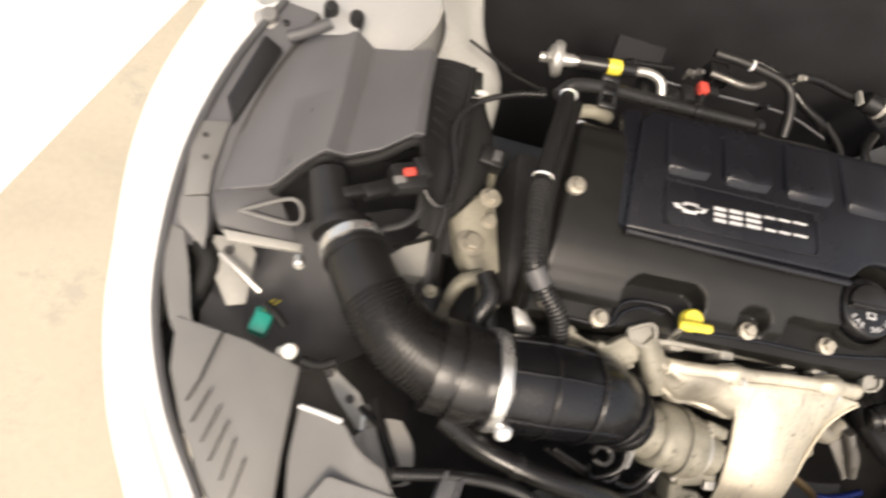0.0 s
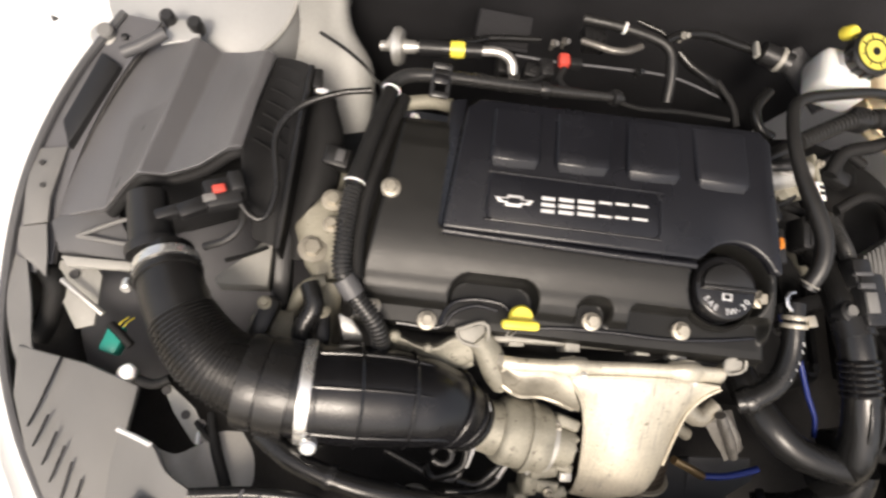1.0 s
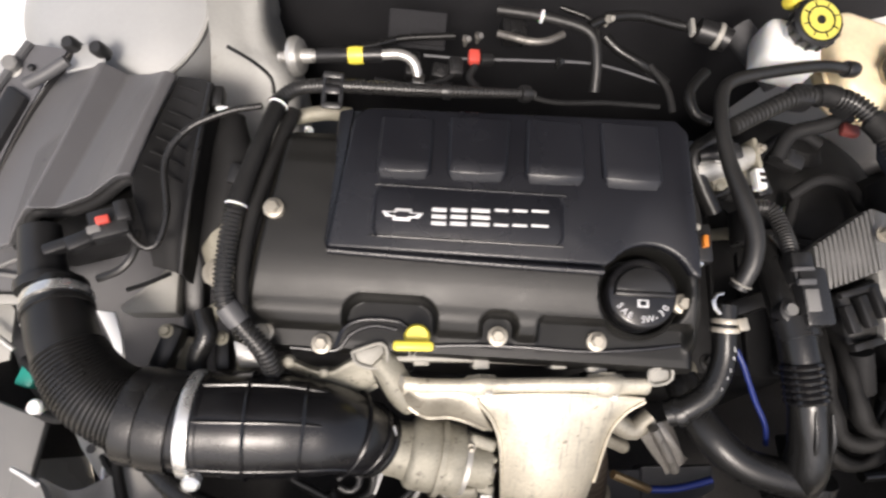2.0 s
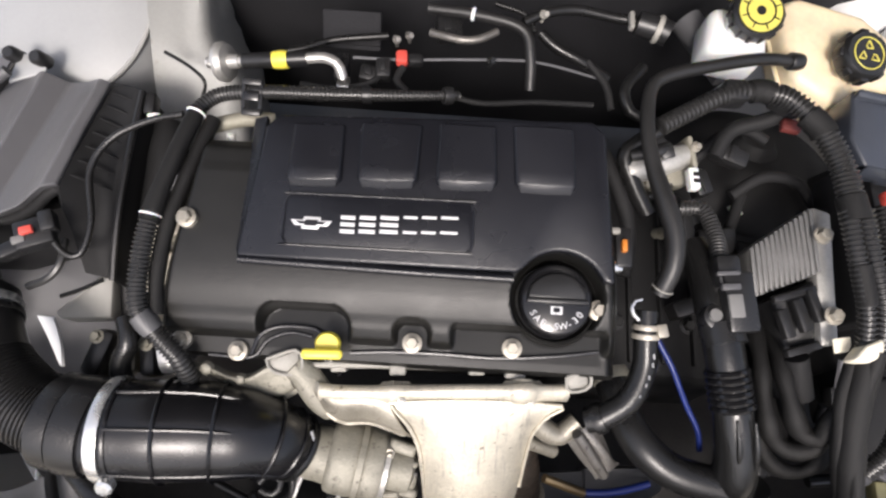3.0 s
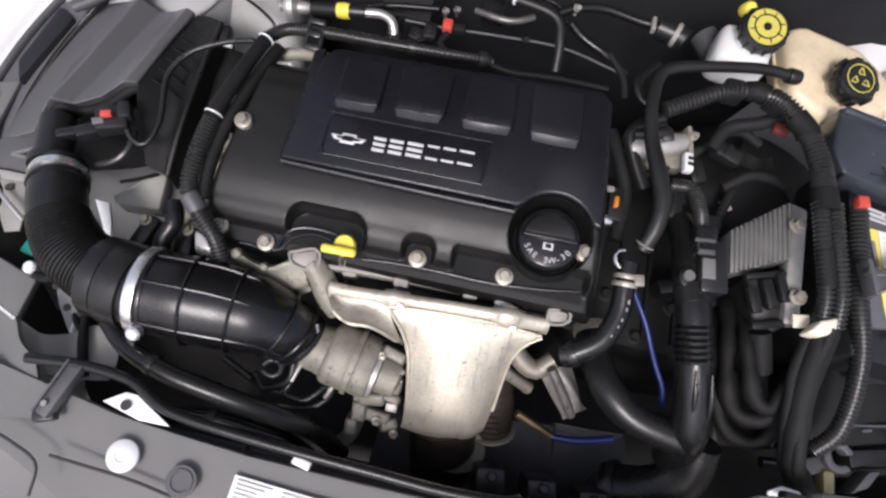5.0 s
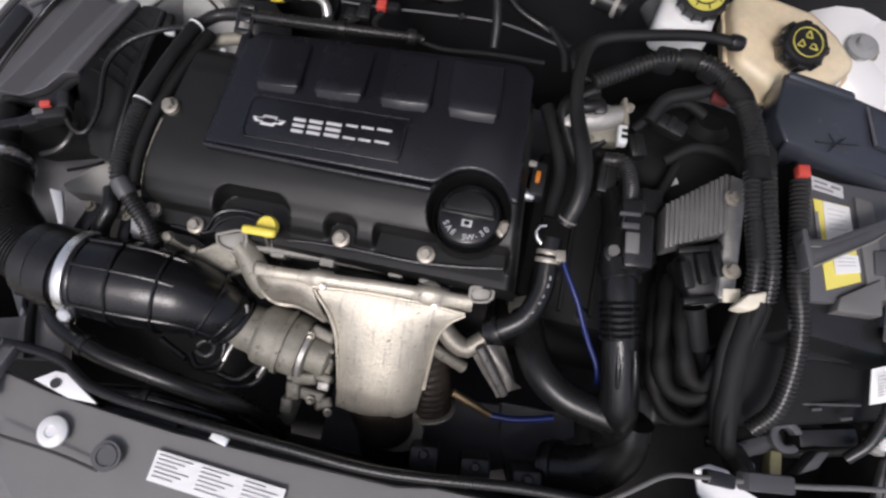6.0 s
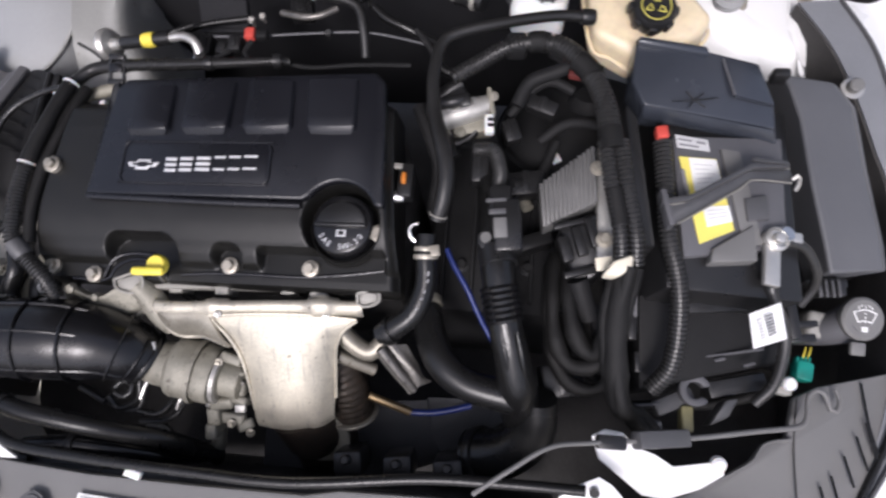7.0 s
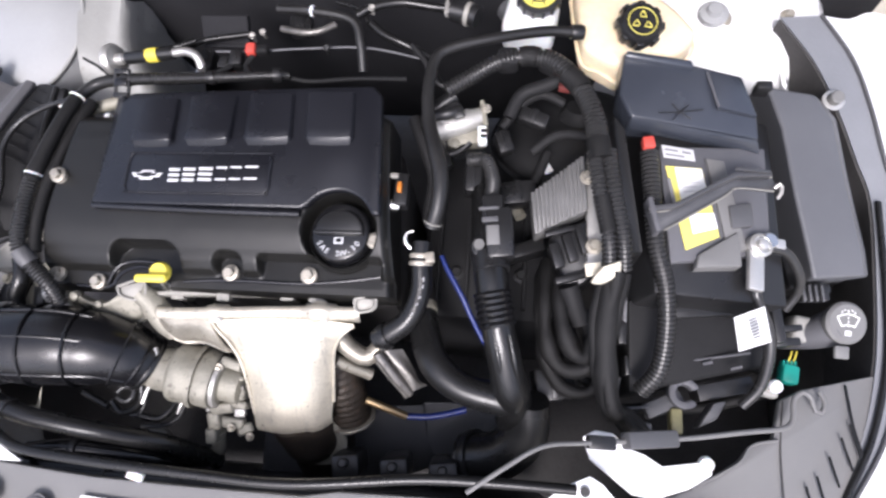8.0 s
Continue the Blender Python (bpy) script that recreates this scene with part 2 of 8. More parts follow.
def slab(tops, thick, bevel=0.003, seg=2):
    """A plate whose upper outline runs through points of any height, thickened downwards."""
    bm = bmesh.new()
    hi = [bm.verts.new(p) for p in tops]
    lo = [bm.verts.new((p[0], p[1], p[2] - thick)) for p in tops]
    bm.faces.new(hi)
    bm.faces.new(lo[::-1])
    for i in range(len(tops)):
        j = (i + 1) % len(tops)
        bm.faces.new((lo[i], lo[j], hi[j], hi[i]))
    bmesh.ops.recalc_face_normals(bm, faces=bm.faces)
    return bevelled(bm, bevel, seg, 35)


def rounded(x0, y0, x1, y1, r, n=5):
    out = []
    for cx, cy, a in ((x1 - r, y1 - r, 0), (x0 + r, y1 - r, 90), (x0 + r, y0 + r, 180), (x1 - r, y0 + r, 270)):
        for i in range(n + 1):
            b = radians(a + 90 * i / n)
            out.append((cx + r * math.cos(b), cy + r * math.sin(b)))
    return out


def lathe(profile, m=None, n=32, cap=True):
    """Turn (radius, height) pairs round z."""
    bm = bmesh.new()
    rows = [[bm.verts.new((r * math.cos(2 * math.pi * i / n), r * math.sin(2 * math.pi * i / n), h)) for i in range(n)] for r, h in profile]
    for a, b in zip(rows, rows[1:]):
        for i in range(n):
            j = (i + 1) % n
            bm.faces.new((a[i], a[j], b[j], b[i]))
    if cap:
        bm.faces.new(rows[0][::-1])
        bm.faces.new(rows[-1])
    if m:
        bm.transform(m)
    return bm


def spline(points, step=0.006):
    """Even steps along a smooth curve through the points."""
    p = [Vector(q) for q in points]
    p = [2 * p[0] - p[1], *p, 2 * p[-1] - p[-2]]
    fine = []
    for a, b, c, d in zip(p, p[1:], p[2:], p[3:]):
        n = max(4, int((c - b).length / step * 3))
        for i in range(n):
            t = i / n
            fine.append(0.5 * ((2 * b) + (c - a) * t + (2 * a - 5 * b + 4 * c - d) * t * t + (3 * b - 3 * c + d - a) * t ** 3))
    fine.append(p[-2])
    out, left = [fine[0]], step
    for a, b in zip(fine, fine[1:]):
        while (b - a).length >= left > 0:
            a = a + (b - a).normalized() * left
            out.append(a)
            left = step
        left -= (b - a).length
    out.append(fine[-1])
    return out


def smooth01(x):
    x = min(1.0, max(0.0, x))
    return x * x * (3 - 2 * x)


def tube(points, radius, n=14, rib=None, ends=None, squash=1.0, hollow=False, lumpy=0.0):
    """A round hose along a smooth curve. radius: one number, or first and last. rib: (pitch, depth)."""
    step = rib[0] / 4 if rib else 0.007
    line = spline(points, step)
    bm = bmesh.new()
    rows, up = [], Vector((0.02, 0.03, 1))
    rs = radius if isinstance(radius, tuple) else (radius, radius)
    side = None
    for i, p in enumerate(line):
        d = (line[min(i + 1, len(line) - 1)] - line[max(i - 1, 0)]).normalized()
        side = d.cross(up).normalized() if side is None else (side - d * side.dot(d)).normalized()
        top = side.cross(d)
        k = i / max(1, len(line) - 1)
        q = min(int(k * (len(rs) - 1)), len(rs) - 2)
        r = rs[q] + (rs[q + 1] - rs[q]) * smooth01(k * (len(rs) - 1) - q) if len(rs) > 2 else rs[0] + (rs[1] - rs[0]) * k
        if rib and (ends is None or ends[0] < k < ends[1]):
            r += rib[1] * (0.5 if i % 4 in (1, 2) else -0.5)
        r *= 1 + lumpy * (math.sin(i * 0.9) + math.sin(i * 0.37 + 1.3))
        rows.append([bm.verts.new(p + side * (r * math.cos(2 * math.pi * j / n)) + top * (r * squash * math.sin(2 * math.pi * j / n))) for j in range(n)])
    for a, b in zip(rows, rows[1:]):
        for j in range(n):
            q = (j + 1) % n
            bm.faces.new((a[j], a[q], b[q], b[j]))
    bm.faces.new(rows[0][::-1])
    bm.faces.new(rows[-1])
    return bm


def band(points, at, radius, width, n=24):
    """A thin band round a hose: at is the share of its length."""
    line = spline(points, 0.004)
    i = int(at * (len(line) - 1))
    d = (line[min(i + 1, len(line) - 1)] - line[max(i - 1, 0)]).normalized()
    m = Matrix.Translation(line[i]) @ d.to_track_quat("Z", "Y").to_matrix().to_4x4()
    h = width / 2
    return lathe([(radius - 0.002, -h), (radius, -h), (radius + 0.0008, 0), (radius, h), (radius - 0.002, h)], m, n)


def joined(*bms):
    out = bmesh.new()
    for b in bms:
        me = bpy.data.meshes.new("tmp")
        b.to_mesh(me)
        b.free()
        out.from_mesh(me)
        bpy.data.meshes.remove(me)
    return out


def at(p, rx=0, ry=0, rz=0):
    return pose(p[0], p[1], p[2], rx, ry, rz)


def aim(a, b):
    """A frame at a whose z axis points to b."""
    a, b = Vector(a), Vector(b)
    return Matrix.Translation(a) @ (b - a).to_track_quat("Z", "Y").to_matrix().to_4x4()


def hexbolt(m, r=0.006, h=0.006, flange=1.45):
    return joined(lathe([(r * flange, 0), (r * flange, 0.0016), (r * 1.1, 0.0022)], m, 20),
                  bevelled(lathe([(r, 0.001), (r, h), (r * 0.85, h + 0.0012)], m, 6), 0))


def hose(name, points, radius, material, label, category="hose", group="", **kw):
    e = thing(name, points[0], label, category, group)
    part("hose_body" if category == "hose" else "run", tube(points, radius, **kw), material, e)
    return e


def words(text, size, m, depth=0.0006):
    cu = bpy.data.curves.new("writing", "FONT")
    cu.body, cu.size, cu.extrude, cu.align_x, cu.align_y = text, size, depth, "CENTER", "CENTER"
    ob = bpy.data.objects.new("writing", cu)
    me = bpy.data.meshes.new_from_object(ob)
    bpy.data.objects.remove(ob)
    bm = bmesh.new()
    bm.from_mesh(me)
    bpy.data.meshes.remove(me)
    bm.transform(m)
    return bm


# ---- setting ----
COVER = Matrix(((0.99875, -0.00496, -0.04969, 0.00000), (0.00000, 0.99505, -0.09938, 0.00000), (0.04994, 0.09926, 0.99381, 0.90300), (0, 0, 0, 1)))
BAT = Matrix(((0.98058, 0.00000, 0.19612, 0.60000), (0.00000, 1.00000, -0.00000, 0.10000), (-0.19612, 0.00000, 0.98058, 0.87200), (0, 0, 0, 1)))
ground = part("ground", box((60, 60, 0.02), pose(0, 0, -0.01), 0), M_CONCRETE)
tagged(ground, "pale tan concrete garage floor under the car", "floor", kind="structure")

# white slab stands in for sunlit ground; the brightness is in its colour
W_A, W_B = (-1.01, 0.186, 0.004), (-0.735, 1.061, 0.004)
sunlit_floor = part("pavement", slab([W_A, W_B, (W_B[0] - 4, W_B[1] + 9, 0.004), (W_A[0] - 8, W_A[1] + 4, 0.004)], 0.004, 0), M_SUNLITFLOOR)
tagged(sunlit_floor, "sunlit floor beyond the car, its brightness put into white colour", "floor", kind="structure")
# floor of the engine bay and the dark walls that close it
tray = part("undertray", slab([(-0.44, -0.12, 0.36), (-0.42, -0.22, 0.36), (-0.395, -0.275, 0.36), (-0.30, -0.38, 0.36), (0.0, -0.52, 0.36), (0.58, -0.52, 0.36), (0.84, -0.41, 0.36), (0.98, -0.24, 0.36), (0.98, 0.5, 0.36), (-0.44, 0.5, 0.36)], 0.01), M_VOID)
tagged(tray, "black plastic undertray below the engine", "undertray", kind="structure")
for sx in (-0.43, 0.97):
    iw = part("inner_wall", box((0.012, 0.66, 0.32), pose(sx, 0.11, 0.52), 0.004), M_VOID)
    tagged(iw, "black inner wheel arch wall of the bay", "inner wall", kind="structure")
fw = part("firewall", box((1.5, 0.02, 0.62), pose(0.27, 0.45, 0.7), 0.004), M_FIREWALL)
tagged(fw, "black insulated firewall behind the engine", "firewall", kind="structure")


def patch(rows, thick=0.002, res=5):
    """A smooth bent sheet through a small grid of points, with thickness."""
    lines = [spline_n(r, res * (len(r) - 1)) for r in rows]
    cols = [spline_n([ln[i] for ln in lines], res * (len(rows) - 1)) for i in range(len(lines[0]))]
    bm = bmesh.new()
    nu, nv = len(cols), len(cols[0])
    nor = []
    for i in range(nu):
        nor.append([])
        for j in range(nv):
            du = cols[min(i + 1, nu - 1)][j] - cols[max(i - 1, 0)][j]
            dv = cols[i][min(j + 1, nv - 1)] - cols[i][max(j - 1, 0)]
            n = du.cross(dv)
            n = n.normalized() if n.length > 1e-12 else Vector((0, 0, 1))
            nor[-1].append(n if n.z > 0 else -n)
    top = [[bm.verts.new(cols[i][j]) for j in range(nv)] for i in range(nu)]
    low = [[bm.verts.new(cols[i][j] - nor[i][j] * thick) for j in range(nv)] for i in range(nu)]
    for i in range(nu - 1):
        for j in range(nv - 1):
            bm.faces.new((top[i][j], top[i + 1][j], top[i + 1][j + 1], top[i][j + 1]))
            bm.faces.new((low[i][j], low[i][j + 1], low[i + 1][j + 1], low[i + 1][j]))
    rim = [(i, 0) for i in range(nu)] + [(nu - 1, j) for j in range(1, nv)] + [(i, nv - 1) for i in range(nu - 2, -1, -1)] + [(0, j) for j in range(nv - 2, 0, -1)]
    for a, b in zip(rim, rim[1:] + rim[:1]):
        bm.faces.new((top[a[0]][a[1]], low[a[0]][a[1]], low[b[0]][b[1]], top[b[0]][b[1]]))
    return bm


def spline_n(points, n):
    p = [Vector(q) for q in points]
    if len(p) == 2:
        return [p[0].lerp(p[1], i / n) for i in range(n + 1)]
    p = [2 * p[0] - p[1], *p, 2 * p[-1] - p[-2]]
    out = []
    k = len(p) - 3
    for i in range(n + 1):
        s = i / n * k
        q = min(int(s), k - 1)
        t = s - q
        a, b, c, d = p[q:q + 4]
        out.append(0.5 * ((2 * b) + (c - a) * t + (2 * a - 5 * b + 4 * c - d) * t * t + (3 * b - 3 * c + d - a) * t ** 3))
    return out


# ---- car body round the bay ----
LEFT_IN = [(-0.395, 0.26, 0.79), (-0.423, 0.183, 0.785), (-0.44, 0.107, 0.78), (-0.449, 0.029, 0.77), (-0.446, -0.057, 0.755), (-0.431, -0.137, 0.745), (-0.396, -0.219, 0.735), (-0.346, -0.294, 0.73)]
LEFT_OUT = [(-0.466, 0.236, 0.785), (-0.484, 0.16, 0.78), (-0.492, 0.094, 0.775), (-0.492, 0.02, 0.765), (-0.482, -0.064, 0.75), (-0.47, -0.142, 0.735), (-0.443, -0.225, 0.72), (-0.403, -0.302, 0.71)]
RIGHT_IN = [(0.85, 0.373, 0.79), (0.892, 0.305, 0.785), (0.919, 0.233, 0.78), (0.942, 0.159, 0.77), (0.963, 0.106, 0.76), (0.961, -0.002, 0.75), (0.944, -0.097, 0.74), (0.914, -0.188, 0.735), (0.875, -0.264, 0.73)]


def stretch(a, b, k):
    return tuple(a[i] + (b[i] - a[i]) * k for i in range(3))


def fender(name, inner, outer, label, side):
    far = [(p[0] + side * 0.008, p[1] + (0 if i else 0.02), p[2] - 0.05) for i, p in enumerate(outer)]
    low = [(p[0] - side * 0.02, p[1], 0.35) for p in outer]
    e = thing(name, outer[3], label, "fender")
    groove = [stretch(a, b, 0.30)[:2] + (a[2] - 0.010,) for a, b in zip(inner, outer)]
    lip = [stretch(a, b, 0.50)[:2] + (a[2] + 0.001,) for a, b in zip(inner, outer)]
    part("skin", patch([inner, groove, lip, outer, far, low], 0.003, 4), M_WHITE, e)
    part("seam_line", tube([(*stretch(a, b, 0.70)[:2], stretch(lip_, b, 0.4)[2] + 0.0006) for a, b, lip_ in zip(inner, outer, lip)], 0.0011, 6), M_RAIL, e, "thin grey panel seam")
    part("seal_strip", tube([(p[0] - side * 0.004, p[1], p[2] + 0.002) for p in inner], 0.005 if side < 0 else 0.0025, 8), M_DGREY, e, "dark grey rubber seal strip")
    return e


fender("front_fender", LEFT_IN, LEFT_OUT, "white front fender edge with black rubber seal", -1)
RIGHT_IN = [(p[0] + (0.056, 0.048, 0.037, 0.026, 0.018, 0.020, 0.022, 0.022, 0.016)[i], p[1], p[2]) for i, p in enumerate(RIGHT_IN)]
fender("front_fender", RIGHT_IN, [(p[0] + 0.13, p[1] + 0.01, p[2] - 0.03) for p in RIGHT_IN], "white front fender edge with black rubber seal", 1)


LB, RB = LEFT_OUT[-1], RIGHT_IN[-1]
FRONT = [(LB[0] - 0.006, LB[1] + 0.03, 0.67), (LB[0] + 0.10, LB[1] - 0.12, 0.66), (0.0, -0.60, 0.68), (0.29, -0.64, 0.68), (0.58, -0.60, 0.68), (RB[0] - 0.06, RB[1] - 0.12, 0.66), (RB[0] + 0.11, RB[1], 0.62)]
bump = thing("front_bumper", FRONT[3], "white painted front bumper cover", "bumper")
part("skin", patch([[(p[0], p[1] + 0.05, p[2] + 0.03) for p in FRONT], FRONT, [(p[0], p[1] - 0.02, 0.6) for p in FRONT], [(p[0], p[1] + 0.03, 0.3) for p in FRONT]], 0.004, 5), M_WHITE, bump)


def rail(name, inner, side, label, reach, paint):
    """Painted ledge between the seal strip and the bay; the wall below is darkened to stand for shade."""
    e = thing(name, inner[2], label, "body panel")
    ins = [(p[0] - side * k, p[1], p[2] - 0.004) for p, k in zip(inner, reach)]
    part("ledge", patch([inner, ins], 0.003, 4), paint, e)
    # the shade of the gap beside the ledge is put into this wall's colour
    part("drop_wall", patch([[(p[0] + side * 0.001, p[1], p[2] - 0.004) for p in ins], [(p[0] + side * 0.004, p[1], p[2] - 0.12) for p in ins]], 0.003, 4), M_VOID, e, "wall below the ledge, darkened to hold the gap's shade")
    for k in range(1, len(ins) if side < 0 else 0):
        c = stretch(stretch(ins[k - 1], inner[k - 1], 0.5), stretch(ins[k], inner[k], 0.5), 0.4)
        part("rail_clip", lathe([(0.004, 0), (0.004, 0.003), (0.0025, 0.004)], at((c[0], c[1], c[2] + 0.001)), 14), M_PLASTIC, e, "black push clip")
    return e


rail("fender_rail", LEFT_IN[:5], -1, "dark grey fender rail ledge along the bay", (0.045,) * 5, M_DGREY2)
rr = rail("fender_rail", RIGHT_IN, 1, "blue-grey fender rail ledge along the bay", (0.055, 0.050, 0.042, 0.034, 0.032, 0.036, 0.030, 0.026, 0.020), M_RAIL)
part("rail_seal", tube([(p[0] - k, p[1], p[2] + 0.001) for p, k in zip(RIGHT_IN[4:], (0.027, 0.029, 0.021, 0.018, 0.013))], 0.0036, 10), M_RUBBER, rr, "black rubber seal along the lower ledge")

# strut towers and inner aprons
def tower(name, c, label, side, wide, paint):
    e = thing(name, c, label, "strut tower")
    m = at(c, 8, side * 8)
    part("dome", lathe([(0.17 * wide, -0.30), (0.16 * wide, -0.16), (0.15 * wide, -0.07), (0.135 * wide, -0.025)] + ([(0.11 * wide, -0.006), (0.07, 0.0), (0.045, -0.006), (0.03, -0.012)] if side > 0 else [(0.11 * wide, -0.013), (0.08 * wide, -0.006), (0.045 * wide, -0.002), (0.004, 0.0)]), m, 48), paint, e)
    if side < 0:
        part("seam_bead", tube([m @ Vector((0.136 * wide * math.cos(radians(d)), 0.136 * wide * math.sin(radians(d)), -0.0265)) for d in range(-150, 61, 15)], 0.0030, 8), M_SEALER_SHADE, e, "bead of grey seam sealer")
    for k in range(3 if side > 0 else 0):
        a = radians(100 + 120 * k)
        part("mount_nut", hexbolt(m @ pose(0.055 * math.cos(a), 0.055 * math.sin(a), -0.004), 0.007, 0.009, 1.5), M_BOLT, e, "zinc mount nut")
    return e


# same white paint as the right tower, greyed to hold this side's shade
tower("strut_tower", (-0.327, 0.345, 0.788), "white painted strut tower dome beside the engine", -1, 0.92, M_PALE_SHADED)
TR = tower("strut_tower", (0.823, 0.414, 0.775), "white painted strut tower dome with centre nut", 1, 0.9, M_WHITE)
part("centre_nut", lathe([(0.02, 0), (0.02, 0.006), (0.012, 0.008), (0.010, 0.014)], at((0.76, 0.376, 0.785)), 24), M_PALE_SHADED, TR, "pale centre nut cap")
# white-painted apron; its shade is put into the grey colour
ap = part("apron", patch([[(-0.219, 0.402, 0.785), (-0.173, 0.419, 0.775), (-0.144, 0.413, 0.765), (-0.167, 0.543, 0.62)], [(-0.19, 0.301, 0.785), (-0.157, 0.317, 0.77), (-0.13, 0.336, 0.75), (-0.146, 0.434, 0.62)], [(-0.194, 0.256, 0.74), (-0.137, 0.263, 0.74), (-0.093, 0.283, 0.73), (-0.104, 0.359, 0.6)], [(-0.188, 0.193, 0.69), (-0.129, 0.199, 0.69), (-0.087, 0.217, 0.68), (-0.093, 0.27, 0.58)]], 0.004), M_SEALER_SHADE)
tagged(ap, "white inner apron panel beside the tower, greyed for shade", "apron", kind="structure")
ap = part("apron", patch([[(0.743, 0.467, 0.775), (0.815, 0.467, 0.772), (0.848, 0.446, 0.77), (0.858, 0.43, 0.765)], [(0.745, 0.37, 0.772), (0.807, 0.369, 0.77), (0.838, 0.362, 0.765), (0.850, 0.347, 0.76)], [(0.765, 0.317, 0.74), (0.824, 0.303, 0.745), (0.858, 0.302, 0.745), (0.870, 0.283, 0.745)], [(0.794, 0.293, 0.66), (0.86, 0.282, 0.66), (0.880, 0.282, 0.66), (0.895, 0.259, 0.66)]], 0.004), M_WHITE)
tagged(ap, "white painted inner apron panel beside the fuse box", "apron", kind="structure")
ap = part("apron", patch([[(-0.406, -0.032, 0.7), (-0.362, 0.101, 0.7), (-0.182, 0.348, 0.7)], [(-0.409, -0.117, 0.6), (-0.245, -0.053, 0.6), (-0.129, 0.198, 0.58)], [(-0.412, -0.167, 0.5), (-0.221, -0.098, 0.5), (-0.135, -0.015, 0.48)]], 0.004), M_DGREY2)
tagged(ap, "dark inner wheel apron below the air box", "apron", kind="structure")

hood = thing("open_hood", (0.27, 0.62, 1.0), "white car hood propped open over the bay", "hood")
part("panel", box((1.5, 1.05, 0.012), pose(0.27, 0.62, 0.98, -58, 0, 0) @ pose(0, -0.52, 0.02), 0.004), M_WHITE, hood)
part("liner", box((1.34, 0.92, 0.02), pose(0.27, 0.62, 0.98, -58, 0, 0) @ pose(0, -0.50, 0), 0.006), M_VOID, hood, "black hood insulation liner")

# ---- engine ----
block = thing("engine_block", (0.12, 0.05, 0.5), "dark engine block and cylinder head under the cover", "engine")
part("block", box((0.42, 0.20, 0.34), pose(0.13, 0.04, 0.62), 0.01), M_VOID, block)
part("cylinder_head", box((0.36, 0.14, 0.05), COVER @ pose(0.125, 0.0, -0.085), 0.006), M_CAST, block, "grey cast aluminium cylinder head")

cover = thing("engine_cover", COVER.translation, "black plastic engine cover with raised panel and silver badge", "engine cover")
CAPC = (0.2966, -0.0199, -0.02)
CAP_R = 0.5 * ((0.3308, -0.0172, -0.02)[0] - (0.2622, -0.0228, -0.02)[0])
UL0, UL1 = (-0.0543, 0.115, -0.012), (-0.085, -0.0793, -0.045)
UR0, UR1 = (0.3416, 0.1545, -0.012), (0.3589, -0.0592, -0.045)
VB, VF = UL0[1] + 0.004, UL1[1] - 0.012
NICHES = [((0.0166, -0.0928, -0.045), (0.1037, -0.0384, -0.03), 0.020), ((0.1467, -0.0817, -0.045), (0.18, -0.0472, -0.03), 0.012),
          ((0.2013, -0.077, -0.045), (0.345, -0.0489, -0.03), 0.006)]


def body_height(u, v):
    prof = [(-0.2, -0.06), (VF, -0.058), (VF + 0.004, -0.046), (VF + 0.020, -0.044), (VF + 0.026, -0.034), (VF + 0.045, -0.020), (VF + 0.065, -0.013), (0.0, -0.009),
            (VB - 0.012, -0.008), (VB, -0.02), (1, -0.05)]
    xs, hs = [p[0] for p in prof], [p[1] for p in prof]
    spread = 0.022 * smooth01((v - VF - 0.024) / 0.02) * smooth01((VB - v) / 0.03)
    h = sum(float(np.interp(v + spread * k / 4, xs, hs)) for k in range(-4, 5)) / 9
    for lo, hi, r in NICHES:
        dx = max(lo[0] - u, u - hi[0])
        dy = v - hi[1]
        d = math.hypot(max(dx + r, 0), max(dy + r, 0)) - r if (dx > -r and dy > -r) else max(dx, dy)
        k = smooth01(0.5 - d / 0.006)
        h = h + (min(h, -0.045) - h) * k
    d = math.hypot(u - CAPC[0], v - CAPC[1]) - CAP_R * 1.16
    h = h + (min(h, -0.048) - h) * smooth01(0.5 - d / 0.010)
    return h


NU, NV = 300, 140
bm = bmesh.new()
grid = []
for j in range(NV + 1):
    v = VF + (VB - VF) * j / NV
    w = j / NV
    a, b = UL1[0] + (UL0[0] - UL1[0]) * w, UR1[0] + (UR0[0] - UR1[0]) * w
    row = []
    for i in range(NU + 1):
        s = i / NU
        u = a + (b - a) * s
        edge = min(u - a, b - u)
        drop = 0.012 * (1 - smooth01(edge / 0.012)) ** 2
        row.append(bm.verts.new((u, v, body_height(u, v) - drop)))
    grid.append(row)
for j in range(NV):
    for i in range(NU):
        bm.faces.new((grid[j][i], grid[j][i + 1], grid[j + 1][i + 1], grid[j + 1][i]))
rim = grid[0] + [r[-1] for r in grid[1:]] + grid[-1][-2::-1] + [r[0] for r in grid[-2:0:-1]]
low = [bm.verts.new((v.co.x, v.co.y, -0.085)) for v in rim]
for i in range(len(rim)):
    j = (i + 1) % len(rim)
    bm.faces.new((rim[i], low[i], low[j], rim[j]))
bm.transform(COVER)
part("valve_cover", bm, M_BODY, cover, "charcoal satin valve cover with front niches")

arc_r = CAP_R * 1.22
PFL, PFR = (-0.001, 0.0017, 0), (0.3453, -0.0004, 0)
PBL, PBR = (0.0131, 0.1412, 0), (0.3357, 0.1478, 0)
a0 = math.degrees(math.asin(max(-1, min(1, (PFL[1] + (PFR[1] - PFL[1]) * 0.72 - CAPC[1]) / arc_r))))
out = [PFL[:2], (CAPC[0] - arc_r * math.cos(radians(a0)) - 0.004, CAPC[1] + arc_r * math.sin(radians(a0)))]
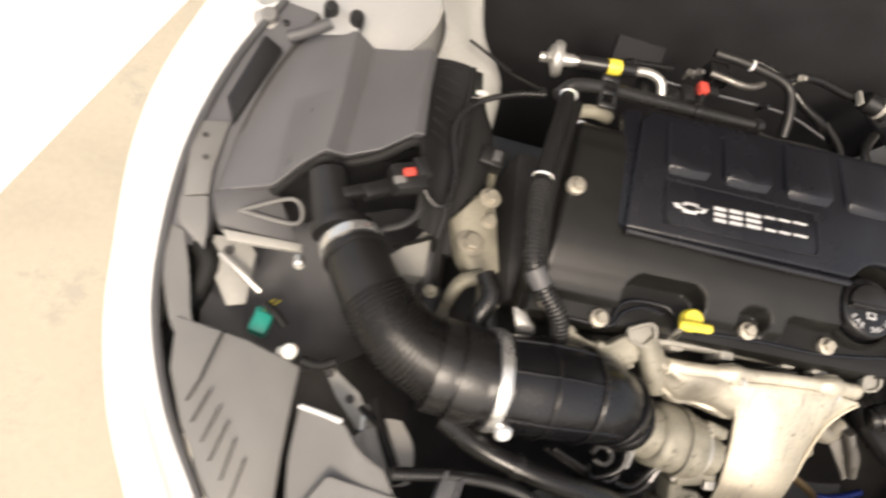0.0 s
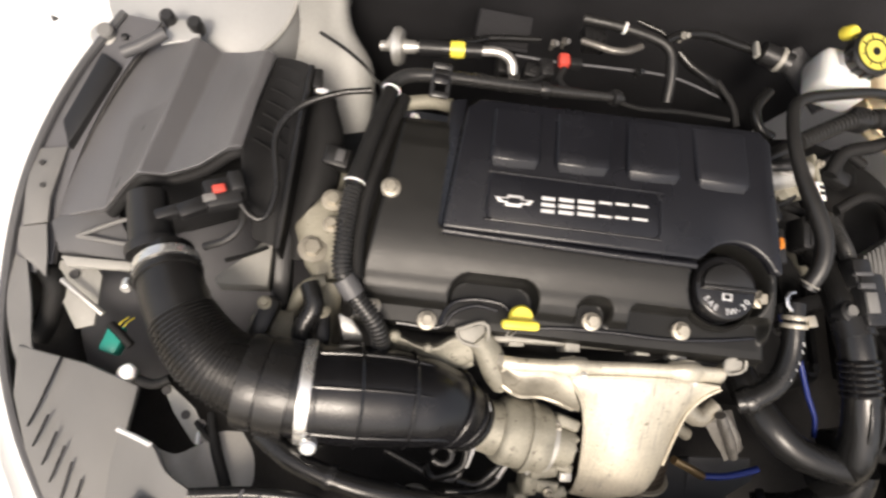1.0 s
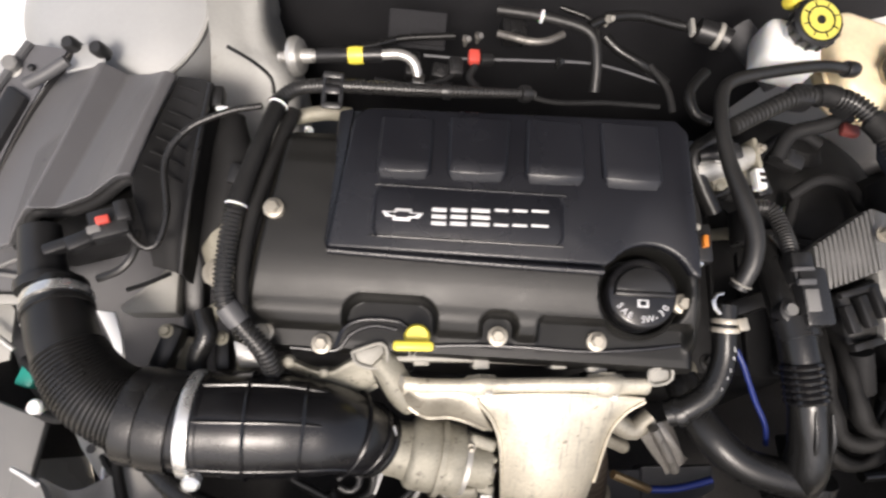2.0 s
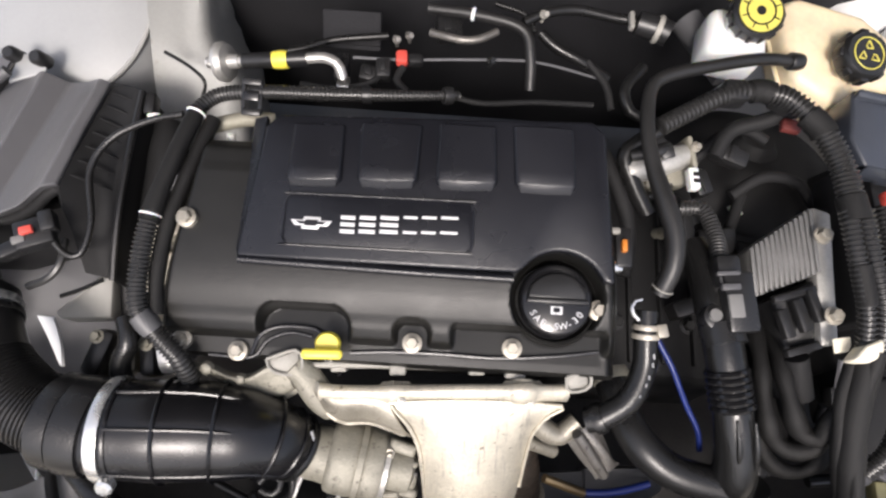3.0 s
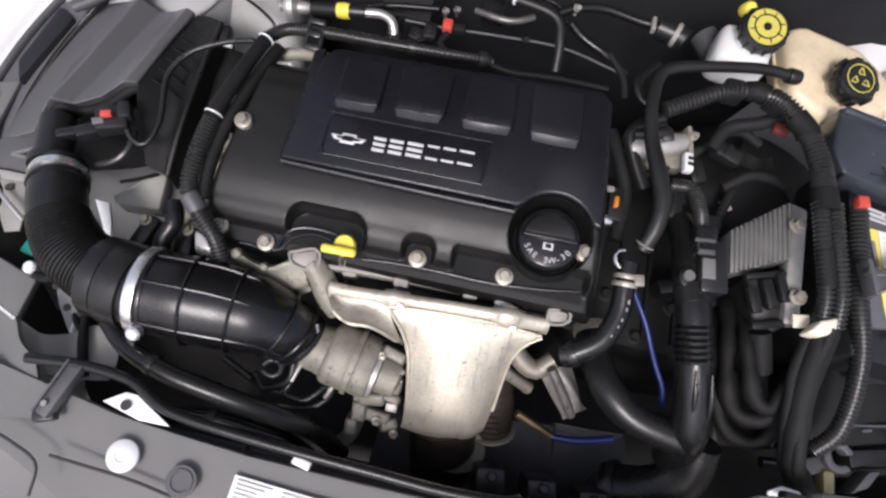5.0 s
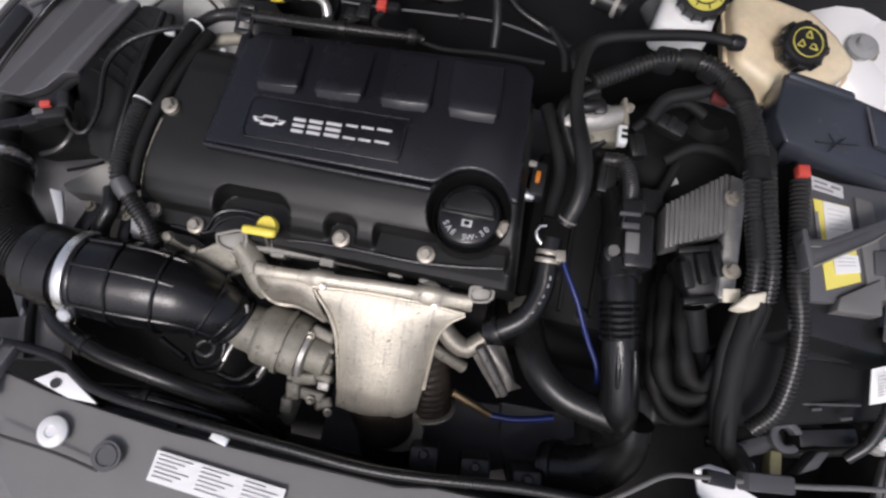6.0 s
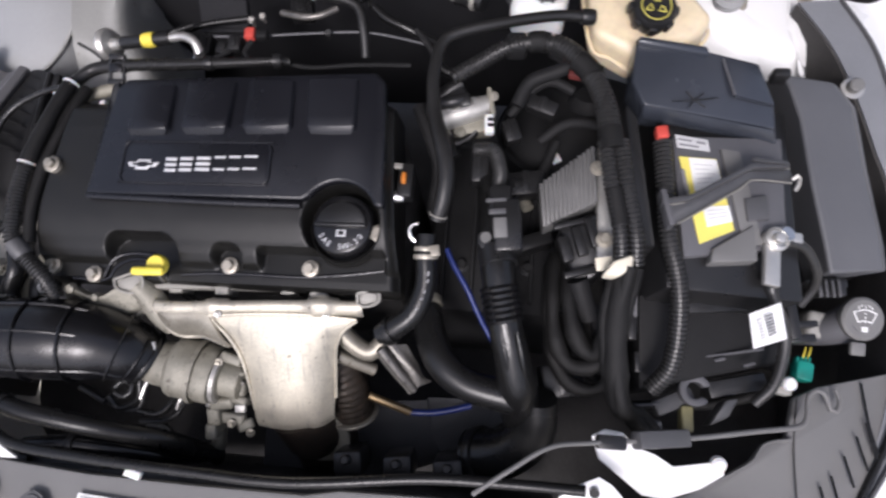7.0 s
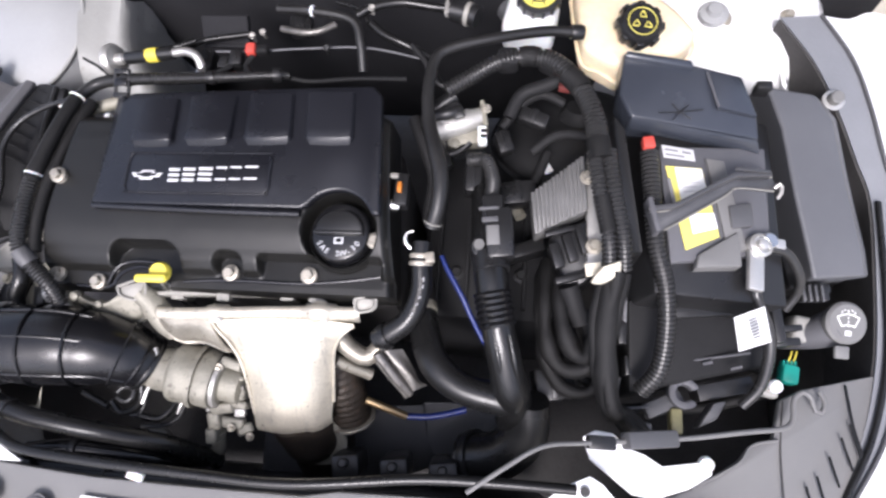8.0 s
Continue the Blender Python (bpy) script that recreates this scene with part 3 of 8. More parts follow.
out += [(CAPC[0] - arc_r * math.cos(radians(a0 + 8 + (158 - a0 - 8) * i / 14)), CAPC[1] + arc_r * math.sin(radians(a0 + 8 + (158 - a0 - 8) * i / 14))) for i in range(15)]
out = [p for p in out if p[0] < PFR[0]]
out += [(PFR[0], out[-1][1] - 0.002), (PBR[0], PBR[1] - 0.012), (PBR[0] - 0.012, PBR[1]), (PBL[0] + 0.012, PBL[1]), (PBL[0], PBL[1] - 0.012)]
panel = part("raised_panel", prism(out, -0.013, 0.0, COVER, 0.0035, 3), M_COVER, cover, "black satin raised panel")
# ramp along the panel's left flank
part("flank", slab([COVER @ Vector((*PFL[:2], -0.004)), COVER @ Vector((*PBL[:2], -0.004)), COVER @ Vector((PBL[0] - 0.016, PBL[1], -0.012)), COVER @ Vector((PFL[0] - 0.006, PFL[1] + 0.01, -0.012))], 0.01, 0.002), M_COVER, cover)
PADS = [((0.0385, 0.07, 0.004), (0.0906, 0.0715, 0.004), (0.0407, 0.132, 0), (0.0904, 0.1325, 0)),
        ((0.1051, 0.072, 0.004), (0.1619, 0.0734, 0.004), (0.1049, 0.1357, 0), (0.1637, 0.1363, 0)),
        ((0.1782, 0.0735, 0.004), (0.2368, 0.075, 0.004), (0.1787, 0.1384, 0), (0.2326, 0.1375, 0)),
        ((0.2524, 0.0746, 0.004), (0.3092, 0.0744, 0.004), (0.2484, 0.1397, 0), (0.3052, 0.139, 0))]
for fl, fr, bl, br in PADS:
    bm = bmesh.new()
    rows = []
    # along the pad: foot, sloping front lip, flat top that sinks into the panel at the back
    for w, h, ins in ((0.0, -0.0015, 0.007), (0.0, 0.0002, 0.006), (0.014, 0.0012, 0.0030), (0.030, 0.0022, 0.0012), (0.092, 0.0060, 0.0), (0.115, 0.0066, 0.0), (0.3, 0.0062, 0.0), (0.6, 0.0054, 0.0), (0.97, 0.0042, 0.0), (1.0, 0.0008, 0.0)):
        a = (fl[0] + (bl[0] - fl[0]) * w, fl[1] + (bl[1] - fl[1]) * w)
        b = (fr[0] + (br[0] - fr[0]) * w, fr[1] + (br[1] - fr[1]) * w)
        row = []
        for s, dh, dy in ((0, -0.0045, 0.0040), (0.022, -0.0018, 0.0022), (0.05, -0.0005, 0.0009), (0.09, 0, 0.0002), (0.5, 0.0003, -0.0006), (0.91, 0, 0.0002), (0.95, -0.0005, 0.0009), (0.978, -0.0018, 0.0022), (1, -0.0045, 0.0040)):
            k = ins * (1 - 2 * s) if s < 0.08 or s > 0.92 else 0
            row.append(bm.verts.new((a[0] + (b[0] - a[0]) * s + k, a[1] + (b[1] - a[1]) * s + (dy if w < 0.1 else 0), max(h + dh, -0.0018))))
        rows.append(row)
    for p, q in zip(rows, rows[1:]):
        for i in range(8):
            bm.faces.new((p[i], p[i + 1], q[i + 1], q[i]))
    bm.transform(COVER)
    part("raised_pad", bm, M_COVER, cover, sharp=24)
# badge plate with a plain emblem and plain letter bars
b0, b1 = (0.0407, 0.0146, 0), (0.2157, 0.0633, 0)
plate = part("badge_plate", prism(rounded(b0[0], b0[1], b1[0], b1[1], 0.009, 8), -0.001, 0.0016, COVER, 0.0008), M_COVER, cover)
rimb = [COVER @ Vector((p[0], p[1], 0.0016)) for p in rounded(b0[0], b0[1], b1[0], b1[1], 0.009, 8)]
part("badge_rim", tube(rimb + [rimb[0]], 0.0013, 8), M_COVER, plate, "raised rounded rim round the badge")
e0, e1 = (0.0476, 0.0343, 0.003), (0.0863, 0.0367, 0.003)
eh = 0.0058
EM = [(e0[0] + 0.004, -eh * 0.45), (e0[0] + 0.011, -eh * 0.45), (e0[0] + 0.0105, -eh), (e1[0] - 0.0125, -eh), (e1[0] - 0.0115, -eh * 0.45), (e1[0] - 0.004, -eh * 0.45),
      (e1[0], eh * 0.45), (e1[0] - 0.011, eh * 0.45), (e1[0] - 0.0105, eh), (e0[0] + 0.0125, eh), (e0[0] + 0.0115, eh * 0.45), (e0[0], eh * 0.45)]
ey = (e0[1] + e1[1]) / 2
part("emblem", prism([(x, y + ey) for x, y in EM], 0.0021, 0.0034, COVER, 0.0004), M_SILVER, plate, "silver emblem as a plain outline shape")
part("emblem_inlay", prism([(e0[0] + (x - e0[0]) * 0.72 + (e1[0] - e0[0]) * 0.14, y * 0.5 + ey) for x, y in EM], 0.0033, 0.0037, COVER, 0), M_COVER, plate)
l0, l1 = (0.0939, 0.0276, 0.003), (0.2062, 0.0324, 0.003)
top = (0.0917, 0.0441, 0.003)[1] - l0[1]
edges = (0, 0.155, 0.325, 0.515, 0.665, 0.82, 1.0)
for i in range(6):
    x0, x1 = l0[0] + (l1[0] - l0[0]) * edges[i], l0[0] + (l1[0] - l0[0]) * (edges[i + 1] - 0.02)
    t = 0.0045 if i < 3 else 0.0025
    y0 = l0[1] + (l1[1] - l0[1]) * edges[i]
    x1 -= (x1 - x0) * 0.12
    if i < 3:
        b = [prism([(x0, y0 + d), (x1, y0 + d), (x1, y0 + d + t * 0.8), (x0, y0 + d + t * 0.8)], 0.0021, 0.0033, COVER, 0.0002) for d in (0, (top - t * 0.8) / 2, top - t * 0.8)]
    else:
        b = [prism([(x0, y0 + d), (x1, y0 + d), (x1, y0 + d + t), (x0, y0 + d + t)], 0.0021, 0.0033, COVER, 0.0002) for d in (0, top - t)]
    part("badge_bar", joined(*b), M_SILVER, plate, "silver bar shape of the badge")

# bolts of the cover
for p in ((-0.0589, -0.0761, -0.043), (-0.0032, -0.0841, -0.043), (0.1637, -0.0673, -0.043), (0.2588, -0.0667, -0.043), (0.3366, -0.0275, -0.028), (-0.0533, 0.0363, -0.006)):
    m = COVER @ pose(p[0], p[1], p[2])
    part("bolt", joined(lathe([(0.0095, -0.004), (0.0095, 0.003), (0.0075, 0.004)], m, 20), lathe([(0.0062, 0.003), (0.0062, 0.009), (0.005, 0.0102)], m, 6)), M_BOLT, cover, "zinc bolt head")

# oil filler cap
oil = thing("oil_cap", COVER @ Vector(CAPC), "round black oil filler cap with white printing", "oil cap")
mc = COVER @ pose(CAPC[0], CAPC[1], -0.046)
part("neck_ring", lathe([(CAP_R * 1.24, -0.004), (CAP_R * 1.24, 0.010), (CAP_R * 1.20, 0.013), (CAP_R * 1.13, 0.012), (CAP_R * 1.07, 0.008), (CAP_R * 1.05, 0.0), (CAP_R * 0.9, 0.0)], mc, 64), M_BODY, oil)
oil_top = part("cap", lathe([(CAP_R * 0.98, 0.0), (CAP_R, 0.004), (CAP_R, 0.020), (CAP_R * 0.95, 0.0245), (CAP_R * 0.88, 0.026)], mc, 48), M_GLOSS, oil)
R9 = CAP_R * 0.82
grip = [(-R9, -0.001)] + [(R9 * math.cos(radians(180 - 9 * i)), R9 * 0.86 * math.sin(radians(180 - 9 * i))) for i in range(1, 20)] + [(R9, -0.001)]
part("grip", prism(grip, 0.024, 0.031, mc, 0.002, 2, 0.95), M_PLASTIC, oil_top, "raised half-round grip")
part("grip_bar", box((R9 * 2.0, 0.004, 0.010), mc @ pose(0, -0.002, 0.029), 0.0012), M_PLASTIC, oil_top)
for i, ch in enumerate("SAE 5W-30"):
    a = radians(212 + i * 14.5)
    if ch != " ":
        part("letter", words(ch, 0.0088, mc @ pose(0.74 * CAP_R * math.cos(a), 0.74 * CAP_R * math.sin(a), 0.0262, 0, 0, math.degrees(a) + 90), 0.0003), M_SILVER, oil_top, "white printed character", smooth=False)
book = joined(*[box((0.0050, 0.0075, 0.0006), mc @ pose(s * 0.0028, -0.30 * CAP_R, 0.0264), 0.0001) for s in (-1, 1)])
part("book_symbol", book, M_SILVER, oil_top, "white printed book symbol", smooth=False)
part("book_line", box((0.0062, 0.0042, 0.0005), mc @ pose(0, -0.29 * CAP_R, 0.0268), 0), M_GLOSS, oil_top, smooth=False)

# dipstick
dip = thing("dipstick", (0.069, -0.084, 0.86), "bright yellow plastic dipstick handle", "dipstick")
dm = (0.0855, -0.0805, 0.887)
handle = part("handle", box((0.037, 0.0095, 0.0080), at(dm, 8, 2, 3), 0.0038, seg=4), M_YELLOW, dip)
part("collar_disc", lathe([(0.0085, -0.006), (0.0116, -0.004), (0.0120, 0.002), (0.0100, 0.005)], at((dm[0] + 0.003, dm[1] + 0.010, dm[2] - 0.010), 12), 28), M_YELLOW, dip, "round yellow collar below the handle")
part("tube", tube([(dm[0], dm[1] + 0.008, dm[2] - 0.014), (dm[0], dm[1] - 0.002, dm[2] - 0.05), (dm[0], dm[1] - 0.01, dm[2] - 0.13)], 0.005, 10), M_STEEL, dip)

# ---- exhaust side ----
man = thing("exhaust_manifold", (0.181, -0.096, 0.84), "cast exhaust manifold with pale aluminised heat shield", "exhaust manifold")
part("heat_shield", patch([
    [(0.141, -0.112, 0.85), (0.187, -0.109, 0.854), (0.231, -0.109, 0.855), (0.275, -0.111, 0.852), (0.315, -0.113, 0.847)],
    [(0.154, -0.127, 0.844), (0.193, -0.122, 0.85), (0.235, -0.123, 0.851), (0.275, -0.123, 0.847), (0.302, -0.122, 0.84)],
    [(0.17, -0.142, 0.83), (0.202, -0.142, 0.84), (0.238, -0.142, 0.841), (0.27, -0.139, 0.836), (0.29, -0.137, 0.825)],
    [(0.18, -0.168, 0.808), (0.211, -0.17, 0.821), (0.243, -0.169, 0.823), (0.268, -0.164, 0.817), (0.286, -0.159, 0.804)],
    [(0.186, -0.202, 0.784), (0.217, -0.204, 0.797), (0.249, -0.202, 0.799), (0.27, -0.196, 0.794), (0.284, -0.188, 0.781)],
    [(0.187, -0.225, 0.764), (0.22, -0.227, 0.772), (0.252, -0.224, 0.774), (0.268, -0.22, 0.771), (0.281, -0.211, 0.763)],
    [(0.186, -0.232, 0.75), (0.219, -0.235, 0.755), (0.252, -0.231, 0.756), (0.268, -0.226, 0.755), (0.28, -0.216, 0.75)]], 0.0025, 6), M_SHIELD, man, "pale stained aluminised heat shield")
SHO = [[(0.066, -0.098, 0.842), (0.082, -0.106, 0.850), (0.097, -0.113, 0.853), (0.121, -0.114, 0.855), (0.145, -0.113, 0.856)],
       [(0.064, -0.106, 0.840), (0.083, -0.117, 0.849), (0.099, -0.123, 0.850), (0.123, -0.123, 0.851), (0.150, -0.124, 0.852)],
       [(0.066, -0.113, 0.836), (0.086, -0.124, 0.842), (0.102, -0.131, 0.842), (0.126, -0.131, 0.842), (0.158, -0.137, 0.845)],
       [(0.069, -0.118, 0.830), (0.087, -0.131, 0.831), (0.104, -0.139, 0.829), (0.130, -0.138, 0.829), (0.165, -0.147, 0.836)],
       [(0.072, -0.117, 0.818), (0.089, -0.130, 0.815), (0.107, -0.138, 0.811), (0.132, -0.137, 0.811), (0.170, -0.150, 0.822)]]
# darker metal than the shield: the shoulder's shade is put into its colour
part("shoulder_sheet", patch(SHO, 0.0025, 6), M_GRIMY_SHADED, man, "folded shoulder of the heat shield")
part("runner_stub", tube([(0.052, -0.088, 0.848), (0.064, -0.098, 0.840), (0.078, -0.116, 0.828), (0.090, -0.124, 0.815)], (0.013, 0.015, 0.016), 20, squash=0.85), M_TURBO, man, "grimy sheet over the end runner")
part("shield_crease", tube([(0.142, -0.109, 0.853), (0.152, -0.124, 0.848), (0.167, -0.139, 0.836), (0.178, -0.158, 0.819), (0.184, -0.185, 0.798), (0.188, -0.214, 0.776)], (0.0018, 0.0022, 0.0014), 10), M_SHIELD, man, "rolled crease of the shield")
part("right_rim", tube([(0.315, -0.114, 0.848), (0.3, -0.124, 0.84), (0.29, -0.14, 0.824), (0.287, -0.163, 0.803), (0.285, -0.193, 0.778)], 0.0016, 8), M_SHIELD, man, "rolled right rim of the shield")
FLX = (0.080, 0.100, 0.126, 0.140, 0.151, 0.162, 0.176, 0.210, 0.245, 0.258, 0.268, 0.282, 0.292, 0.306, 0.320)
rows = []
for x in FLX:
    yb = float(np.interp(x, (0.08, 0.10, 0.14, 0.19, 0.25, 0.30, 0.32), (-0.106, -0.107, -0.105, -0.101, -0.097, -0.094, -0.092)))
    up = 0.0042 * math.exp(-((x - 0.152) / 0.011) ** 2) + 0.0052 * math.exp(-((x - 0.275) / 0.015) ** 4)
    zc = float(np.interp(x, (0.08, 0.10, 0.2, 0.28, 0.32), (0.853, 0.857, 0.861, 0.859, 0.853))) + up
    rows.append([(x, yb + 0.002, zc - 0.012), (x, yb + 0.0012 + 0.3 * up, zc - 0.003), (x, yb - 0.004, zc), (x, yb - 0.0098, zc - 0.0024), (x, yb - 0.0135 - 0.4 * up, zc - 0.0075), (x, yb - 0.0150 - 0.4 * up, zc - 0.013)])
part("flange", patch(rows, 0.003, 3), M_SHIELD, man, "rolled flange of the shield with two bumps")
part("lower_lip", tube([(0.148, -0.119, 0.854), (0.201, -0.114, 0.855), (0.263, -0.111, 0.853), (0.314, -0.112, 0.847)], 0.0022, 8), M_SHIELD, man, "rolled lip of the shield")
for p in ((0.160, -0.117, 0.857), (0.281, -0.111, 0.853)):
    part("lug_nut", hexbolt(at(p, 30), 0.0034, 0.0035, 1.3), M_ALU, man, "small bright nut")
part("cast_boss", joined(box((0.020, 0.014, 0.016), at((0.268, -0.083, 0.843), 8, 0, -8), 0.003), box((0.034, 0.012, 0.012), at((0.305, -0.077, 0.842), 8, 0, 6), 0.003)), M_ALU_DULL, man, "dull cast bosses of the cylinder head")
part("head_edge", slab([(0.057, -0.086, 0.846), (0.146, -0.08, 0.846), (0.261, -0.077, 0.846), (0.261, -0.083, 0.845), (0.148, -0.086, 0.845), (0.058, -0.091, 0.845)], 0.012, 0.002), M_ALU_DULL, man, "dull cast edge of the cylinder head")
SC = [[(-0.046, -0.092, 0.838), (-0.027, -0.093, 0.838), (-0.008, -0.099, 0.838), (0.011, -0.099, 0.840), (0.026, -0.090, 0.842), (0.040, -0.084, 0.844)],
      [(-0.044, -0.096, 0.846), (-0.026, -0.098, 0.847), (-0.008, -0.104, 0.847), (0.011, -0.105, 0.848), (0.027, -0.095, 0.850), (0.040, -0.090, 0.851)],
      [(-0.040, -0.100, 0.844), (-0.023, -0.104, 0.841), (-0.005, -0.109, 0.842), (0.014, -0.111, 0.840), (0.032, -0.104, 0.843), (0.047, -0.099, 0.845)],
      [(-0.037, -0.103, 0.834), (-0.020, -0.109, 0.830), (-0.001, -0.116, 0.832), (0.020, -0.119, 0.828), (0.038, -0.117, 0.832), (0.053, -0.110, 0.836)],
      [(-0.036, -0.104, 0.815), (-0.019, -0.110, 0.812), (0.000, -0.117, 0.812), (0.021, -0.120, 0.808), (0.039, -0.118, 0.812), (0.054, -0.111, 0.816)]]
part("side_casting", patch(SC, 0.004, 5), M_TURBO, man, "grimy curved cast bracket beside the shield")
for p, r in (((-0.030, -0.098, 0.848), 0.005), ((0.004, -0.106, 0.848), 0.004)):
    part("casting_boss", lathe([(r * 1.3, -0.004), (r * 1.1, 0.002), (r * 0.6, 0.0035)], at(p, 25, 0), 16), M_TURBO, man)
part("bracket_tube", tube([(0.284, -0.146, 0.792), (0.302, -0.151, 0.778), (0.323, -0.156, 0.763)], (0.0075, 0.0072, 0.0078), 16), M_GRIMY_SHADED, man, "bright bracket tube")
part("bracket_tube", tube([(0.337, -0.137, 0.812), (0.357, -0.159, 0.793), (0.375, -0.177, 0.772)], 0.0055, 12), M_DSTEEL, man, "grimy bracket tube")
part("outlet_elbow", tube([(0.282, -0.112, 0.815), (0.300, -0.130, 0.802), (0.322, -0.139, 0.793), (0.340, -0.124, 0.798)], (0.012, 0.0115, 0.010), 18), M_GRIMY_SHADED, man, "bright U-shaped outlet pipe")
part("support_bracket", patch([[(0.332, -0.145, 0.788), (0.345, -0.132, 0.802), (0.364, -0.127, 0.792)], [(0.348, -0.162, 0.778), (0.362, -0.146, 0.795), (0.377, -0.146, 0.78)], [(0.362, -0.175, 0.77), (0.376, -0.159, 0.785), (0.385, -0.16, 0.772)], [(0.369, -0.183, 0.764), (0.381, -0.173, 0.774), (0.395, -0.165, 0.764)]], 0.004), M_DSTEEL, man, "creased grimy steel bracket")
part("outlet_cone", tube([(0.229, -0.162, 0.7), (0.242, -0.229, 0.66), (0.246, -0.272, 0.6)], (0.05, 0.04), 24), M_IRON, man, "rust-brown outlet pipe")

turbo = thing("turbocharger", (0.121, -0.178, 0.79), "grey cast aluminium turbocharger housing", "turbocharger")
ta, tb = (0.053, -0.167, 0.8), (0.137, -0.179, 0.79)
mt = aim(ta, tb)
part("inlet_neck", lathe([(0.0262, -0.014), (0.0272, -0.012), (0.0272, 0.028), (0.0285, 0.034), (0.0290, 0.044)], mt, 36), M_TURBO, turbo, "smooth grey inlet neck")
def ring_block(z0, z1, r, k):
    """A blunt, slightly uneven cast drum round the turbo axis."""
    n = 28
    bm = lathe([(r * 0.5, z0), (r * 0.86, z0), (r * 0.95, z0 + 0.0025), (r, z0 + 0.007), (r, z1 - 0.004), (r * 0.96, z1), (r * 0.5, z1)], None, n)
    for v in bm.verts:
        a = math.atan2(v.co.y, v.co.x)
        q = 1 + 0.030 * math.sin(3 * a + k) + 0.018 * math.sin(5 * a + 2 * k) + 0.008 * math.sin(9 * a + k)
        v.co.x, v.co.y = v.co.x * q, v.co.y * q
    bm.transform(mt)
    return bm


part("compressor_housing", ring_block(0.036, 0.0665, 0.0352, 0.4), M_TURBO, turbo, "rough grey cast compressor half")
part("casting_seam", ring_block(0.0640, 0.0690, 0.0378, 0.4), M_TURBO, turbo, "raised seam of the casting")
part("compressor_housing", ring_block(0.0665, 0.0905, 0.0355, 1.0), M_TURBO, turbo, "rough grey cast compressor half")
part("bearing_housing", lathe([(0.024, 0.088), (0.029, 0.090), (0.029, 0.097), (0.022, 0.099), (0.022, 0.120), (0.012, 0.124)], mt, 28), M_TURBO, turbo)
part("clamp_band", lathe([(0.0285, 0.0905), (0.0315, 0.0915), (0.0315, 0.0965), (0.0285, 0.0975)], mt, 32), M_PALECAST, turbo, "pale clamp band")
CASTINGS = (((0.163, -0.160, 0.806), (0.030, 0.014, 0.014), 10, 4, -14), ((0.163, -0.174, 0.800), (0.036, 0.008, 0.012), 20, 0, -6), ((0.160, -0.191, 0.788), (0.040, 0.018, 0.014), 24, 6, -4),
            ((0.148, -0.208, 0.774), (0.034, 0.016, 0.020), 30, -8, 10), ((0.170, -0.204, 0.776), (0.022, 0.012, 0.018), 12, 0, -10), ((0.136, -0.222, 0.762), (0.018, 0.026, 0.024), 30, 0, 6),
            ((0.130, -0.240, 0.745), (0.016, 0.022, 0.030), 20, 0, 4), ((0.156, -0.226, 0.760), (0.034, 0.016, 0.010), 20, 4, -4), ((0.172, -0.233, 0.757), (0.022, 0.014, 0.007), 10, 0, 25))
for p, d, rx, ry, rz in CASTINGS:
    part("cast_bracket", box(d, at(p, rx, ry, rz), 0.0035, 0.88, 3), M_TURBO, turbo)
part("bright_tab", box((0.013, 0.010, 0.008), at((0.172, -0.214, 0.779), 20, 0, 2), 0.0015), M_PALECAST, turbo, "pale machined tab")
part("brace", tube([(0.146, -0.168, 0.806), (0.160, -0.182, 0.801), (0.178, -0.186, 0.796)], 0.0030, 8), M_DSTEEL, turbo, "thin dark brace")
part("brace", tube([(0.139, -0.188, 0.797), (0.136, -0.202, 0.787), (0.130, -0.214, 0.776)], 0.0034, 8), M_PALECAST, turbo, "pale curved brace")
for p in ((0.180, -0.241, 0.757), (0.150, -0.166, 0.813), (0.158, -0.232, 0.765)):
    part("bolt", hexbolt(at(p, 30, 10), 0.0036, 0.005), M_BOLT, turbo, "small bolt head")
part("drain_pipe", tube([(0.134, -0.236, 0.745), (0.128, -0.252, 0.725), (0.118, -0.262, 0.70), (0.106, -0.268, 0.69)], 0.009, 12), M_TURBO, turbo, "grimy drain pipe")

# ---- intake duct ----
intake = thing("intake_duct", (-0.033, -0.154, 0.85), "black ribbed intake duct between air box and turbo", "intake duct")
DUCT = [(-0.162, -0.153, 0.842), (-0.118, -0.158, 0.842), (-0.075, -0.157, 0.84), (-0.023, -0.155, 0.835), (0.018, -0.156, 0.828), (0.042, -0.161, 0.814), (0.056, -0.167, 0.801)]
part("resonator", tube(DUCT, (0.0415, 0.0425, 0.0455, 0.0472, 0.0468, 0.0440, 0.0380, 0.0315), 36), M_DUCT, intake, "glossy black moulded duct")
for s_, r in ((0.465, 0.0492), (0.67, 0.0474), (0.85, 0.0408), (0.94, 0.0358)):
    part("moulded_rib", band(DUCT, s_, r, 0.0030, 40), M_DUCT, intake)
part("end_rim", band(DUCT, 0.985, 0.0338, 0.006, 40), M_PIPE, intake, "rounded black end rim")
part("collar", band(DUCT, 0.04, 0.0440, 0.018, 36), M_HOSE, intake, "smooth rubber hose cuff")
part("collar", band(DUCT, 0.145, 0.0458, 0.026, 36), M_HOSE, intake, "smooth rubber hose cuff")
part("collar_edge", band(DUCT, 0.285, 0.0466, 0.005, 36), M_DUCT, intake)
line = spline(DUCT, 0.004)
